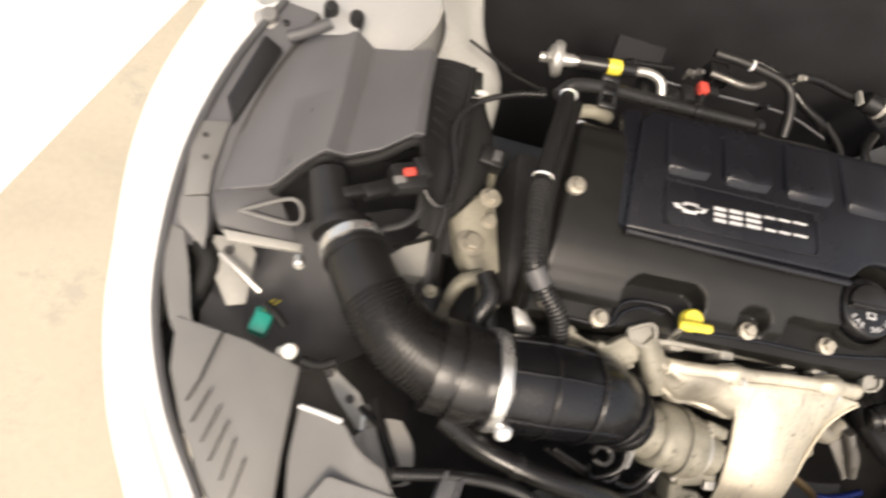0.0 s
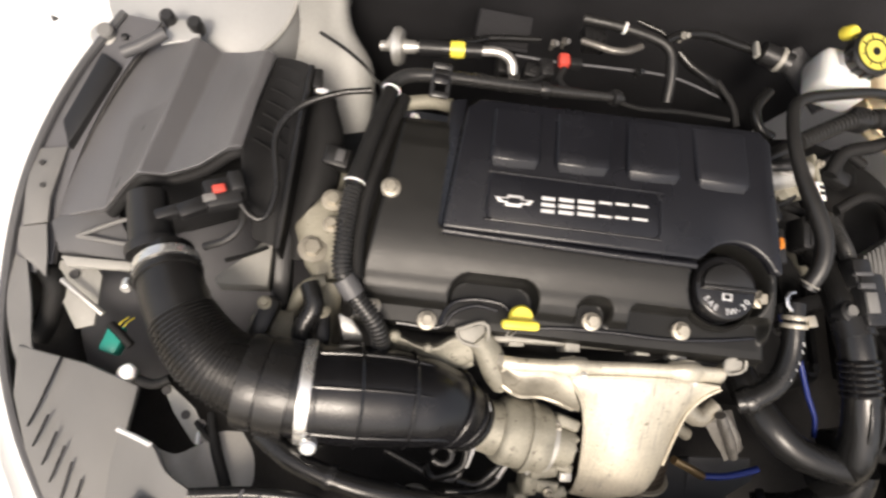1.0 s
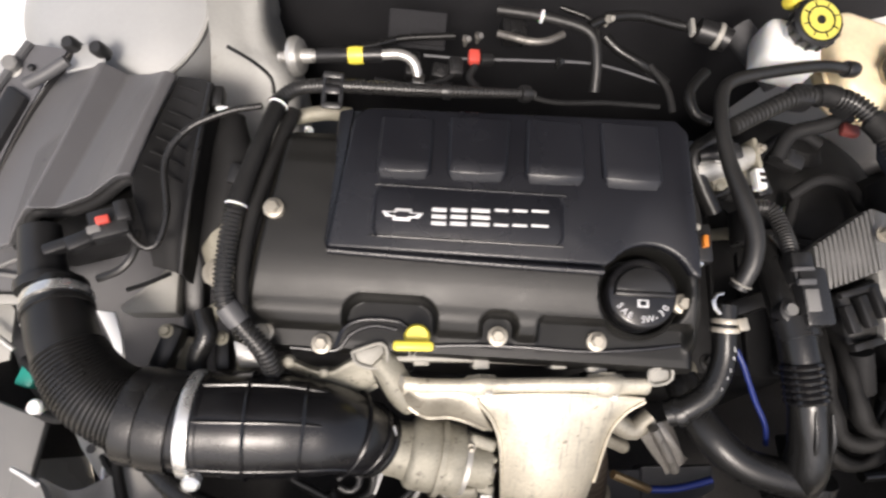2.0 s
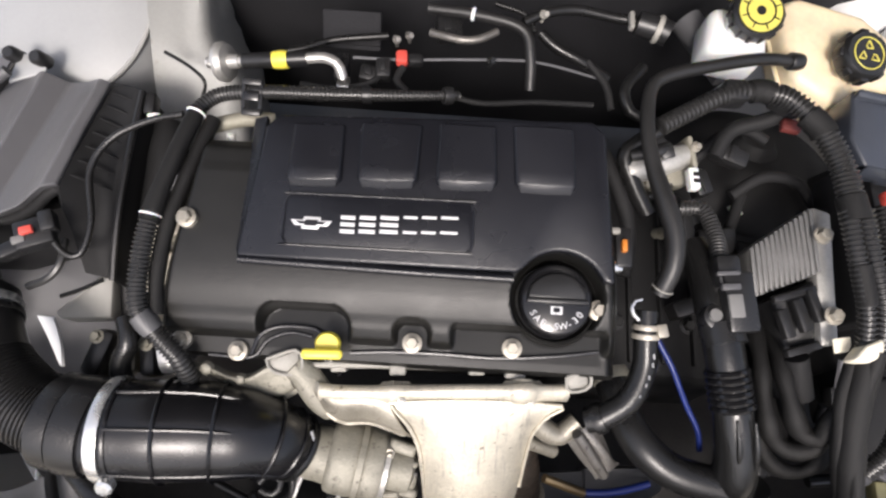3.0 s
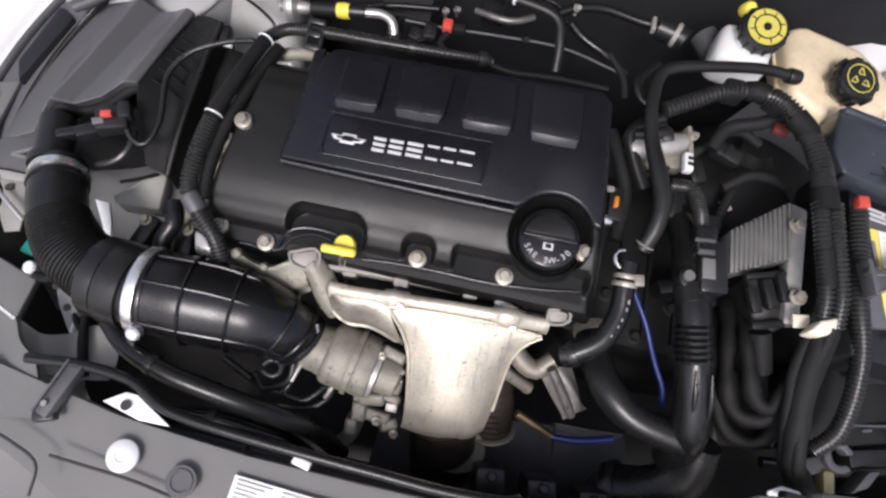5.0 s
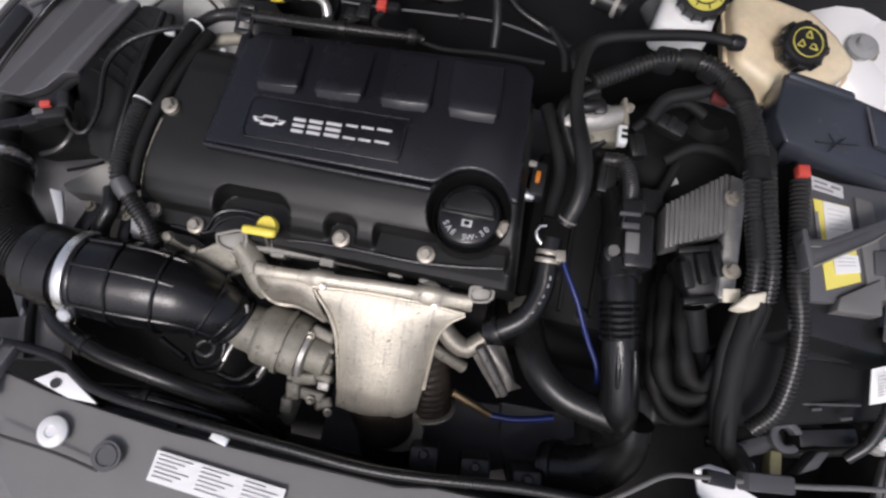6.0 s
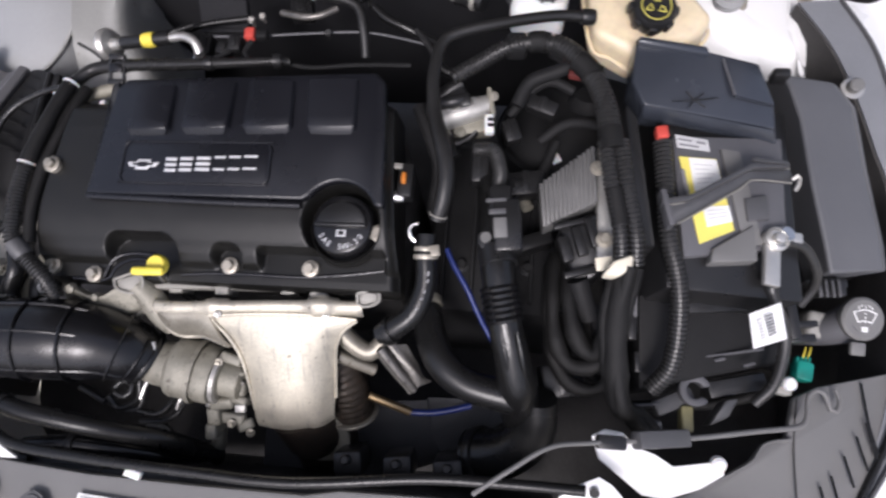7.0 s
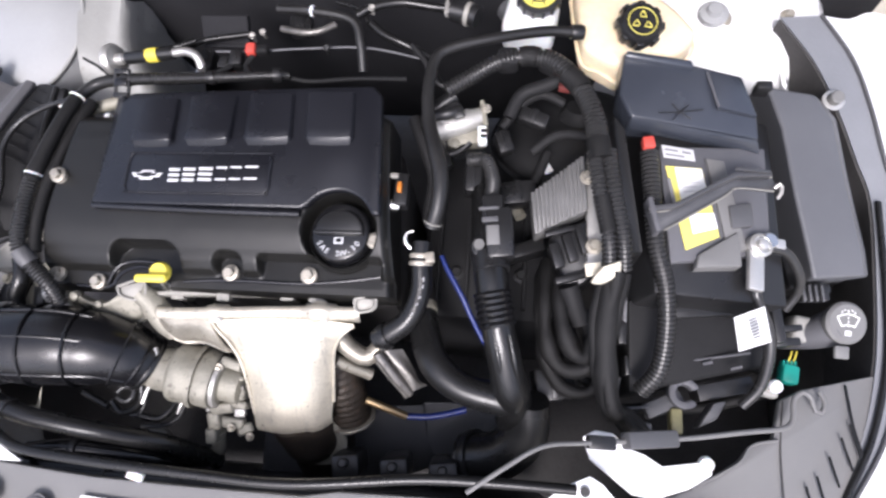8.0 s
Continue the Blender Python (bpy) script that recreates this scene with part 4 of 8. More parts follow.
for off in (-0.02, 0.98, -0.80):
    run = []
    for i in range(14, int(len(line) * 0.95), 4):
        k = i / (len(line) - 1)
        r = float(np.interp(k, (0.2, 0.3, 0.45, 0.6, 0.72, 0.86, 1.0), (0.0435, 0.0458, 0.0474, 0.0468, 0.0440, 0.0385, 0.0315)))
        run.append(line[i] + Vector((0, -r * math.sin(off), r * math.cos(off))))
    part("length_rib", tube(run, 0.0020, 8), M_DUCT, intake)
clamp_a = part("hose_clamp", band(DUCT, 0.245, 0.0484, 0.0105, 36), M_BRIGHT, intake, "bright steel worm clamp")
part("clamp_screw", joined(lathe([(0.008, 0), (0.008, 0.008), (0.006, 0.010)], at((-0.096, -0.203, 0.858), 40), 20), tube([(-0.103, -0.189, 0.862), (-0.097, -0.201, 0.858)], 0.004, 8)), M_BRIGHT, clamp_a, "bright clamp screw")
ELB = [(-0.263, -0.042, 0.835), (-0.247, -0.073, 0.846), (-0.224, -0.109, 0.852), (-0.194, -0.138, 0.85), (-0.161, -0.151, 0.845), (-0.139, -0.155, 0.843)]
part("corrugated_hose", tube(ELB, (0.0285, 0.0305, 0.0345, 0.0395), 36, rib=(0.0038, 0.0023), ends=(0.40, 0.96)), M_HOSE, intake, "corrugated black rubber hose")
part("hose_cuff", band(ELB, 0.155, 0.0312, 0.006, 32), M_HOSE, intake)
clamp_b = part("hose_clamp", band(ELB, 0.09, 0.0312, 0.0095, 32), M_BRIGHT, intake, "bright steel worm clamp")
part("clamp_screw", lathe([(0.006, 0), (0.006, 0.010), (0.004, 0.012)], at((-0.303, -0.065, 0.8), 60, 20), 16), M_BRIGHT, clamp_b, "bright clamp screw")

# ---- air filter box ----
air = thing("air_filter_box", (-0.309, 0.11, 0.7), "grey plastic air filter box with ridged lid", "air box")
TOPF = [(-0.405, 0.004, 0.766), (-0.347, 0.010, 0.797), (-0.322, 0.025, 0.830), (-0.301, 0.032, 0.856), (-0.281, 0.039, 0.842), (-0.247, 0.051, 0.852), (-0.218, 0.068, 0.869), (-0.206, 0.074, 0.862)]
TOPM = [(-0.411, 0.108, 0.764), (-0.350, 0.125, 0.788), (-0.323, 0.130, 0.808), (-0.299, 0.135, 0.828), (-0.277, 0.139, 0.812), (-0.246, 0.141, 0.826), (-0.216, 0.144, 0.849), (-0.205, 0.146, 0.843)]
TOPB = [(-0.383, 0.212, 0.762), (-0.351, 0.241, 0.776), (-0.324, 0.242, 0.786), (-0.299, 0.240, 0.799), (-0.275, 0.236, 0.782), (-0.240, 0.227, 0.804), (-0.211, 0.218, 0.829), (-0.201, 0.216, 0.824)]
bm = bmesh.new()
vs = [[bm.verts.new(p) for p in r] for r in (TOPF, TOPM, TOPB)]
for a, b in zip(vs, vs[1:]):
    for i in range(len(a) - 1):
        bm.faces.new((a[i], a[i + 1], b[i + 1], b[i]))
rim = vs[0] + [vs[1][-1]] + vs[-1][::-1] + [vs[1][0]]
low = []
for v in rim:
    inward = Vector((-0.30, 0.13, 0)) - Vector((v.co.x, v.co.y, 0))
    low.append(bm.verts.new(v.co + inward.normalized() * 0.010 - Vector((0, 0, 0.030))))
for i in range(len(rim)):
    j = (i + 1) % len(rim)
    bm.faces.new((rim[i], low[i], low[j], rim[j]))
bmesh.ops.recalc_face_normals(bm, faces=bm.faces)
bevelled(bm, 0.0028, 3, 7)
part("lid", bm, M_LID, air, "dark grey satin lid with broad ridges", sharp=12)
# darker than the lid: the front edge's shade is put into this lip
part("lid_lip", tube([(p[0], p[1] + 0.004, p[2] - 0.021) for p in TOPF[1:]], 0.0065, 10), M_WIRE, air, "rolled front lip, darkened to stand for the shaded edge")
BASE = [(p[0] + 0.006, p[1] + 0.012, min(p[2], 0.83) - 0.026) for p in (TOPF[0], TOPF[1], TOPF[3])] + [(-0.200, 0.084, 0.80), (-0.165, 0.09, 0.80), (-0.165, 0.205, 0.80)] + [(p[0], p[1] - 0.01, p[2] - 0.026) for p in (TOPB[6], TOPB[3], TOPB[0])]
part("base", slab(BASE, 0.14, 0.006), M_PLASTIC, air, "black lower half")
SIDE = [[TOPB[7], TOPM[7], TOPF[7], (-0.196, 0.030, 0.838), (-0.190, -0.004, 0.812)],
        [(-0.178, 0.210, 0.834), (-0.182, 0.140, 0.836), (-0.182, 0.078, 0.838), (-0.180, 0.026, 0.824), (-0.176, -0.006, 0.806)],
        [(-0.158, 0.202, 0.836), (-0.160, 0.132, 0.832), (-0.161, 0.070, 0.826), (-0.163, 0.026, 0.814), (-0.165, -0.008, 0.800)],
        [(-0.152, 0.200, 0.795), (-0.154, 0.130, 0.785), (-0.155, 0.068, 0.775), (-0.157, 0.024, 0.765), (-0.159, -0.012, 0.755)]]
# face turned from the light: its darker tone is put into the colour
part("side_wall", patch([[(p[0], p[1], p[2] - 0.006) for p in r] for r in SIDE], 0.004, 5), M_WIRE, air, "sloping side wall, toned darker than the lid for its facing")
for k in range(7):
    q = 0.1 + 0.8 * k / 6
    a, b = stretch(SIDE[0][0], SIDE[0][2], q), stretch(SIDE[2][0], SIDE[2][2], q)
    part("side_rib", tube([(a[0] + 0.006, a[1], a[2] - 0.004), (*stretch(a, b, 0.5)[:2], stretch(a, b, 0.5)[2] - 0.001), (b[0] - 0.003, b[1], b[2] - 0.005)], 0.0012, 6), M_WIRE, air)
part("side_rim", tube([(p[0], p[1], p[2] - 0.003) for p in SIDE[2]], 0.0035, 8), M_PLASTIC, air, "black outer rim")
part("resonator_bulge", tube([(-0.144, 0.185, 0.79), (-0.137, 0.140, 0.785), (-0.137, 0.095, 0.775), (-0.142, 0.045, 0.765), (-0.146, -0.005, 0.75)], (0.016, 0.024, 0.026, 0.022, 0.014), 18), M_WIRE, air, "dull black rounded resonator")
NECK = [(-0.294, 0.018, 0.835), (-0.283, -0.014, 0.836), (-0.271, -0.043, 0.838)]
part("outlet_neck", tube(NECK, (0.0190, 0.0225), 28), M_PLASTIC, air, "dark grey round outlet")
part("neck_collar", band(NECK, 0.9, 0.0262, 0.010, 28), M_PLASTIC, air)
part("air_sensor", box((0.034, 0.03, 0.018), at((-0.216, 0.021, 0.858), 0, 8, 25), 0.003), M_PLASTIC, air, "black flow sensor plug")
part("sensor_latch", box((0.012, 0.008, 0.006), at((-0.217, 0.021, 0.872), 0, 8, 25), 0.0015), M_RED, air, "red plug latch")
part("sensor_face", box((0.012, 0.008, 0.004), at((-0.225, 0.012, 0.868), 0, 8, 25), 0.001), M_GREY, air, "grey plug face")
part("sensor_body", box((0.032, 0.016, 0.016), at((-0.243, 0.007, 0.846), 0, 8, 35), 0.004), M_PLASTIC, air)
part("sensor_body", box((0.036, 0.012, 0.014), at((-0.261, 0, 0.846), 0, 8, 30), 0.003), M_PLASTIC, air)
part("sensor_guide", box((0.030, 0.008, 0.012), at((-0.216, 0.013, 0.85), 0, 8, 25), 0.002), M_PLASTIC, air)
part("sensor_plug_end", box((0.014, 0.022, 0.018), at((-0.205, 0.034, 0.86), 0, 8, 25), 0.003), M_PLASTIC, air)
part("latch_ear", box((0.012, 0.026, 0.018), at((-0.150, 0.190, 0.822), 0, 0, 5), 0.003), M_PLASTIC, air)
part("latch_pin", box((0.014, 0.006, 0.005), at((-0.143, 0.176, 0.826), 0, 0, -4), 0.001), M_MILK, air, "pale latch pin")
part("front_skirt", slab([(-0.225, -0.046, 0.785), (-0.195, -0.018, 0.79), (-0.171, 0.013, 0.79), (-0.17, -0.046, 0.775), (-0.225, -0.05, 0.775)], 0.03, 0.003), M_PALE, air, "pale lower skirt")
part("stay", slab([(-0.183, 0.07, 0.79), (-0.158, 0.086, 0.79), (-0.152, 0.014, 0.77), (-0.145, -0.084, 0.74), (-0.166, -0.087, 0.74), (-0.173, -0.003, 0.77)], 0.03, 0.004), M_PLASTIC, air, "black mounting stay")
part("skirt_rod", tube([(-0.214, -0.03, 0.8), (-0.194, -0.021, 0.8), (-0.173, -0.009, 0.8)], 0.0025, 6), M_RUBBER, air)
part("cable_loop", tube([(-0.198, 0.023, 0.84), (-0.197, -0.002, 0.84), (-0.209, -0.018, 0.835), (-0.23, -0.027, 0.83)], 0.004, 8), M_CONDUIT, air)
hose("sensor_cable", [(-0.209, 0.029, 0.862), (-0.189, 0.006, 0.852), (-0.173, 0.006, 0.85), (-0.167, 0.039, 0.855), (-0.176, 0.092, 0.862), (-0.158, 0.126, 0.868), (-0.119, 0.146, 0.875), (-0.085, 0.153, 0.88)], 0.0034, M_HOSE, "thin black sensor cable beside the air box", "cable")

# ---- harness beside the cover ----
HL = [(-0.064, 0.151, 0.895), (-0.072, 0.116, 0.898), (-0.082, 0.07, 0.898), (-0.089, 0.032, 0.896), (-0.091, -0.012, 0.892), (-0.088, -0.049, 0.885), (-0.072, -0.07, 0.875), (-0.051, -0.091, 0.865), (-0.041, -0.11, 0.85)]
hl = hose("wiring_conduit", HL, (0.0068, 0.0072, 0.0086, 0.0090, 0.0086), M_CONDUIT, "black corrugated wiring conduit with white ties", "conduit", rib=(0.0042, 0.0020), n=16)
part("tape_cover", tube(HL[:4], (0.0082, 0.0086, 0.0096), 16, lumpy=0.02), M_TAPE, hl, "cloth tape over the upper conduit")
part("taped_branch", tube([(p[0] + 0.013, p[1] - 0.004, p[2] - 0.010) for p in HL[:6]], 0.0075, 12, lumpy=0.03), M_TAPE, hl, "black taped branch beside the conduit")
for s, r in ((0.02, 0.0090), (0.40, 0.0098)):
    part("tie", band(HL, s, r, 0.0024), M_MILK, hl, "white cable tie")
part("tape_wrap", band(HL, 0.76, 0.0104, 0.02), M_DGREY, hl, "grey tape wrap")
TOPRUN = [(-0.073, 0.152, 0.885), (-0.051, 0.174, 0.885), (-0.01, 0.18, 0.887), (0.06, 0.183, 0.887), (0.13, 0.187, 0.887), (0.182, 0.192, 0.885), (0.196, 0.198, 0.876)]
tr = hose("wiring_harness", TOPRUN, (0.0076, 0.0072, 0.0045), M_CONDUIT, "black corrugated wiring harness behind the cover", "harness", rib=(0.004, 0.0009))
for s in (0.26, 0.66, 0.95):
    part("clip", band(TOPRUN, s, 0.0085, 0.010), M_PLASTIC, tr)
hose("coolant_pipe", [(-0.063, 0.145, 0.87), (-0.024, 0.157, 0.87), (0.002, 0.163, 0.86)], 0.008, M_CAST, "grey metal pipe behind the cover", "pipe")

# ---- pipes at the firewall ----
PORT = [(-0.068, 0.232, 0.855), (-0.04, 0.231, 0.862), (-0.002, 0.23, 0.87), (0.03, 0.233, 0.872), (0.05, 0.234, 0.874), (0.065, 0.227, 0.872), (0.071, 0.211, 0.86)]
port = thing("refrigerant_pipe", PORT[0], "aluminium refrigerant pipe with service cap and yellow tag", "pipe")
part("pipe", tube(PORT, 0.0058, 14), M_ALU, port)
part("insulation", tube(PORT[1:4], 0.0085, 16), M_PLASTIC, port, "black sleeve")
part("tag", band(PORT, 0.46, 0.0092, 0.016), M_YELLOW, port, "yellow wrapped tag")
part("service_cap", lathe([(0.004, -0.006), (0.009, -0.004), (0.021, 0.0), (0.022, 0.005), (0.019, 0.010), (0.008, 0.012), (0.0075, 0.024)], aim(PORT[0], PORT[1]), 28), M_ALU, port, "bright metal flange cap")
part("cap_stub", joined(lathe([(0.006, -0.016), (0.006, 0.0)], aim(PORT[0], PORT[1]), 12), box((0.006, 0.026, 0.006), at((PORT[0][0] - 0.006, PORT[0][1] + 0.004, PORT[0][2] + 0.004), 0, 20, -20), 0.001)), M_ALU, port, "bright valve stub")
part("end_block", box((0.014, 0.014, 0.016), at(PORT[-1]), 0.002), M_STEEL, port)
VAC = [(0.156, 0.317, 0.86), (0.21, 0.309, 0.865), (0.263, 0.297, 0.862), (0.275, 0.269, 0.85), (0.278, 0.239, 0.83)]
vac = hose("vacuum_hose", VAC, 0.0062, M_AGED, "black vacuum hose with a white band", "hose")
part("white_band", band(VAC, 0.30, 0.0072, 0.004), M_MILK, vac, "white band")
hose("fuel_line", [(0.160, 0.296, 0.845), (0.177, 0.289, 0.85), (0.197, 0.284, 0.852), (0.216, 0.287, 0.852), (0.236, 0.300, 0.85)], 0.0046, M_DSTEEL, "short bright metal line", "pipe")
hose("brake_line", [(0.021, 0.277, 0.83), (0.051, 0.287, 0.832), (0.11, 0.297, 0.832)], 0.004, M_RUBBER, "thin black line at the firewall", "cable")
hose("brake_line", [(0.075, 0.253, 0.85), (0.128, 0.254, 0.85), (0.197, 0.261, 0.848), (0.281, 0.27, 0.84), (0.363, 0.267, 0.82)], 0.0018, M_DGREY2, "thin dull metal line at the firewall", "pipe")
hose("vacuum_hose", [(0.286, 0.302, 0.85), (0.305, 0.288, 0.845), (0.337, 0.276, 0.838), (0.371, 0.268, 0.82)], 0.006, M_RUBBER, "black vacuum hose at the firewall", "hose")
hose("vacuum_hose", [(0.266, 0.311, 0.855), (0.289, 0.323, 0.858), (0.326, 0.333, 0.855), (0.372, 0.33, 0.85), (0.402, 0.327, 0.85)], 0.006, M_RUBBER, "black vacuum hose at the firewall", "hose")
rc = thing("red_connector", (0.131, 0.246, 0.862), "small red plug on a thin line", "connector")
part("plug", box((0.013, 0.016, 0.012), at((0.131, 0.248, 0.862), 0, 0, 4), 0.003), M_RED, rc)
part("tail", box((0.016, 0.012, 0.012), at((0.146, 0.248, 0.86), 0, 0, 4), 0.003), M_PLASTIC, rc)
cb = thing("cowl_bracket", (0.065, 0.313, 0.82), "dark grey rectangular bracket at the firewall", "bracket")
part("plate", box((0.070, 0.04, 0.012), at((0.065, 0.313, 0.82), 40), 0.003), M_FIREWALL, cb)
part("folded_edge", box((0.070, 0.006, 0.018), at((0.065, 0.297, 0.806), 40), 0.002), M_FIREWALL, cb)
tc_ = thing("hose_coupling", (0.417, 0.313, 0.86), "black round hose coupling with a pale clip", "coupling")
part("barrel", tube([(0.395, 0.317, 0.86), (0.42, 0.31, 0.86), (0.431, 0.305, 0.86)], 0.014, 18), M_PLASTIC, tc_)
part("clip", box((0.006, 0.022, 0.010), at((0.389, 0.321, 0.858)), 0.002), M_PALE, tc_, "pale plastic clip")
part("coupling_ring", band([(0.395, 0.317, 0.86), (0.42, 0.31, 0.86), (0.431, 0.305, 0.86)], 0.6, 0.0155, 0.006), M_ALU_DULL, tc_, "dull metal ring")

# ---- reservoirs ----
brake = thing("brake_fluid_reservoir", (0.523, 0.329, 0.84), "milky white brake fluid reservoir with yellow-topped cap", "reservoir")
bc = (0.508, 0.304, 0.908)
part("tank", joined(box((0.068, 0.062, 0.055), at((bc[0] - 0.008, bc[1] - 0.006, bc[2] - 0.052), 0, 0, -10), 0.014, seg=3), lathe([(0.026, -0.04), (0.024, -0.012)], at(bc), 28)), M_MILK, brake)
brake_cap = part("cap", lathe([(0.026, -0.016), (0.028, -0.012), (0.028, 0.0), (0.0255, 0.003)], at(bc, 12, 0, 0), 32), M_PLASTIC, brake, "black ribbed cap")
part("cap_print", lathe([(0.023, 0.003), (0.023, 0.0042), (0.010, 0.0044)], at(bc, 12, 0, 0), 32), M_YELLOWINK, brake_cap, "yellow printed disc")
part("cap_mark", lathe([(0.005, 0.0044), (0.005, 0.005), (0.003, 0.005)], at(bc, 12, 0, 0), 20), M_PLASTIC, brake_cap)
part("level_plug", lathe([(0.009, 0), (0.009, 0.014), (0.006, 0.018)], at((0.491, 0.343, 0.89), 30), 18), M_YELLOW, brake, "yellow level sensor plug")
mcyl = thing("master_cylinder", (0.503, 0.308, 0.82), "grey master cylinder below the brake reservoir", "master cylinder")
part("body", tube([(0.47, 0.357, 0.82), (0.515, 0.284, 0.82)], 0.018, 18), M_DGREY, mcyl)

cool = thing("coolant_reservoir", (0.646, 0.339, 0.8), "yellowed translucent coolant tank with black cap", "reservoir")
CT = [(0.554, 0.35, 0.87), (0.577, 0.361, 0.875), (0.656, 0.346, 0.868), (0.688, 0.323, 0.862), (0.716, 0.291, 0.855), (0.685, 0.254, 0.855), (0.639, 0.255, 0.858), (0.622, 0.229, 0.855), (0.592, 0.243, 0.862), (0.567, 0.256, 0.868)]
part("tank", slab(CT, 0.06, 0.014, 4), M_TANK, cool)
part("seam", tube([(p[0], p[1], p[2] - 0.03) for p in CT + CT[:1]], 0.0025, 8), M_TANK, cool, "moulded seam")
cc = (0.635, 0.277, 0.888)
part("neck", lathe([(0.022, -0.03), (0.022, -0.004)], at(cc, 10, 5), 28), M_TANK, cool)
cool_cap = part("cap", lathe([(0.026, -0.020), (0.028, -0.016), (0.028, -0.002), (0.025, 0.002)], at(cc, 10, 8), 10), M_PLASTIC, cool, "black faceted screw cap")
CP = at(cc, 10, 8)
part("cap_print", joined(*[tube([CP @ Vector((0.0085 * math.cos(radians(a)) + 0.0055 * math.cos(radians(d)), 0.0085 * math.sin(radians(a)) + 0.0055 * math.sin(radians(d)), 0.0024)) for d in (a, a + 119, a + 121, a + 240, a + 360)], 0.0009, 5) for a in (90, 210, 330)], tube([CP @ Vector((0.018 * math.cos(radians(d)), 0.018 * math.sin(radians(d)), 0.0024)) for d in range(0, 361, 20)], 0.0008, 5)), M_YELLOWINK, cool_cap, "yellow warning print")
for k in range(8):
    a = radians(45 * k)
    part("cap_lug", box((0.006, 0.010, 0.014), CP @ pose(0.0275 * math.cos(a), 0.0275 * math.sin(a), -0.009, 0, 0, math.degrees(a)), 0.002), M_PLASTIC, cool_cap)

# ---- hoses right of the cover ----
UP = [(0.561, 0.265, 0.882), (0.516, 0.258, 0.892), (0.451, 0.235, 0.905), (0.406, 0.218, 0.91), (0.388, 0.201, 0.91), (0.383, 0.16, 0.91), (0.387, 0.118, 0.91), (0.398, 0.079, 0.91), (0.406, 0.046, 0.908), (0.405, 0.018, 0.9), (0.398, -0.003, 0.885)]
up = hose("coolant_hose", UP, (0.0064, 0.0066, 0.0068, 0.0072, 0.0094, 0.0092), M_AGED, "long black rubber coolant hose beside the cover", "hose")
part("end_fitting", lathe([(0.0085, -0.004), (0.0095, 0), (0.0095, 0.010), (0.0085, 0.012)], aim(UP[0], UP[1]), 18), M_PLASTIC, up)
part("spring_clamp", band(UP, 0.985, 0.0102, 0.002), M_ALU_DULL, up, "thin pale end ring")
LO = [(0.388, -0.019, 0.878), (0.388, -0.043, 0.872), (0.389, -0.071, 0.862), (0.378, -0.101, 0.852), (0.354, -0.119, 0.842), (0.341, -0.123, 0.835)]
lo = hose("radiator_hose", LO, (0.0112, 0.0128), M_RUBBER, "black rubber radiator hose with a band clamp", "hose")
part("clamp", band(LO, 0.13, 0.0128, 0.005), M_BOLT, lo, "zinc band clamp")
part("clamp", band(LO, 0.19, 0.0130, 0.005), M_BOLT, lo, "zinc band clamp")
part("clamp_ear", box((0.010, 0.012, 0.006), at((0.399, -0.039, 0.884), 0, 0, 10), 0.001), M_BOLT, lo, "zinc clamp ear")
part("spring_clamp", tube([(0.379, -0.011, 0.89), (0.371, -0.014, 0.89), (0.37, -0.023, 0.888), (0.377, -0.03, 0.885)], 0.0022, 8), M_STEEL, lo, "bright wire clamp")
for k in range(5):
    q = 0.34 + 0.07 * k
    ln_ = spline(LO, 0.004)
    c = ln_[int(q * (len(ln_) - 1))]
    part("print_mark", box((0.0016, 0.0075, 0.0008), at((c[0] + 0.0035, c[1], c[2] + 0.0117), -10 - 8 * k, 14, -12 * k + 4), 0), M_FAINT, lo, "pale printed mark")
part("collar", band(LO, 0.92, 0.0148, 0.010), M_RUBBER, lo)
CH = [(0.454, 0.06, 0.84), (0.461, 0.027, 0.852), (0.469, -0.025, 0.858), (0.478, -0.068, 0.858), (0.489, -0.115, 0.85), (0.501, -0.171, 0.835), (0.517, -0.226, 0.8)]
ch = thing("charge_pipe", CH[3], "thick black charge air pipe with bellows", "pipe")
part("pipe", tube([(0.452, 0.06, 0.842), (0.458, 0.027, 0.855), (0.462, -0.015, 0.862), (0.468, -0.058, 0.863), (0.477, -0.105, 0.852), (0.489, -0.148, 0.828), (0.497, -0.176, 0.798), (0.502, -0.194, 0.755)], (0.016, 0.0190, 0.0190, 0.0180, 0.0195, 0.0225, 0.0235), 32), M_PIPE, ch)
for dx in (-0.008, 0.009):
    part("pipe_ridge", tube([(0.481 + dx, -0.116, 0.868), (0.488 + dx, -0.142, 0.854), (0.494 + dx, -0.166, 0.833)], (0.0015, 0.0032, 0.0015), 10), M_PIPE, ch)
for k in range(6):
    p, q = stretch((0.4690, -0.070, 0.8620), (0.4765, -0.102, 0.8535), k / 5), stretch((0.4690, -0.070, 0.8620), (0.4765, -0.102, 0.8535), k / 5 + 0.2)
    part("bellows_ring", lathe([(0.017, -0.0036), (0.0200, -0.0028), (0.0216, 0.0), (0.0200, 0.0028), (0.017, 0.0036)], aim(p, q), 40), M_GLOSS, ch, "rubber bellows ring")
part("cuff", tube([(0.464, -0.026, 0.864), (0.468, -0.046, 0.866)], 0.0205, 28), M_PLASTIC, ch)
part("boss", lathe([(0.013, -0.01), (0.013, 0.006), (0.009, 0.008)], at((0.456, -0.02, 0.872)), 20), M_PLASTIC, ch)
part("boss_screw", lathe([(0.006, 0), (0.006, 0.004)], at((0.452, -0.02, 0.88)), 12), M_GREY, ch)
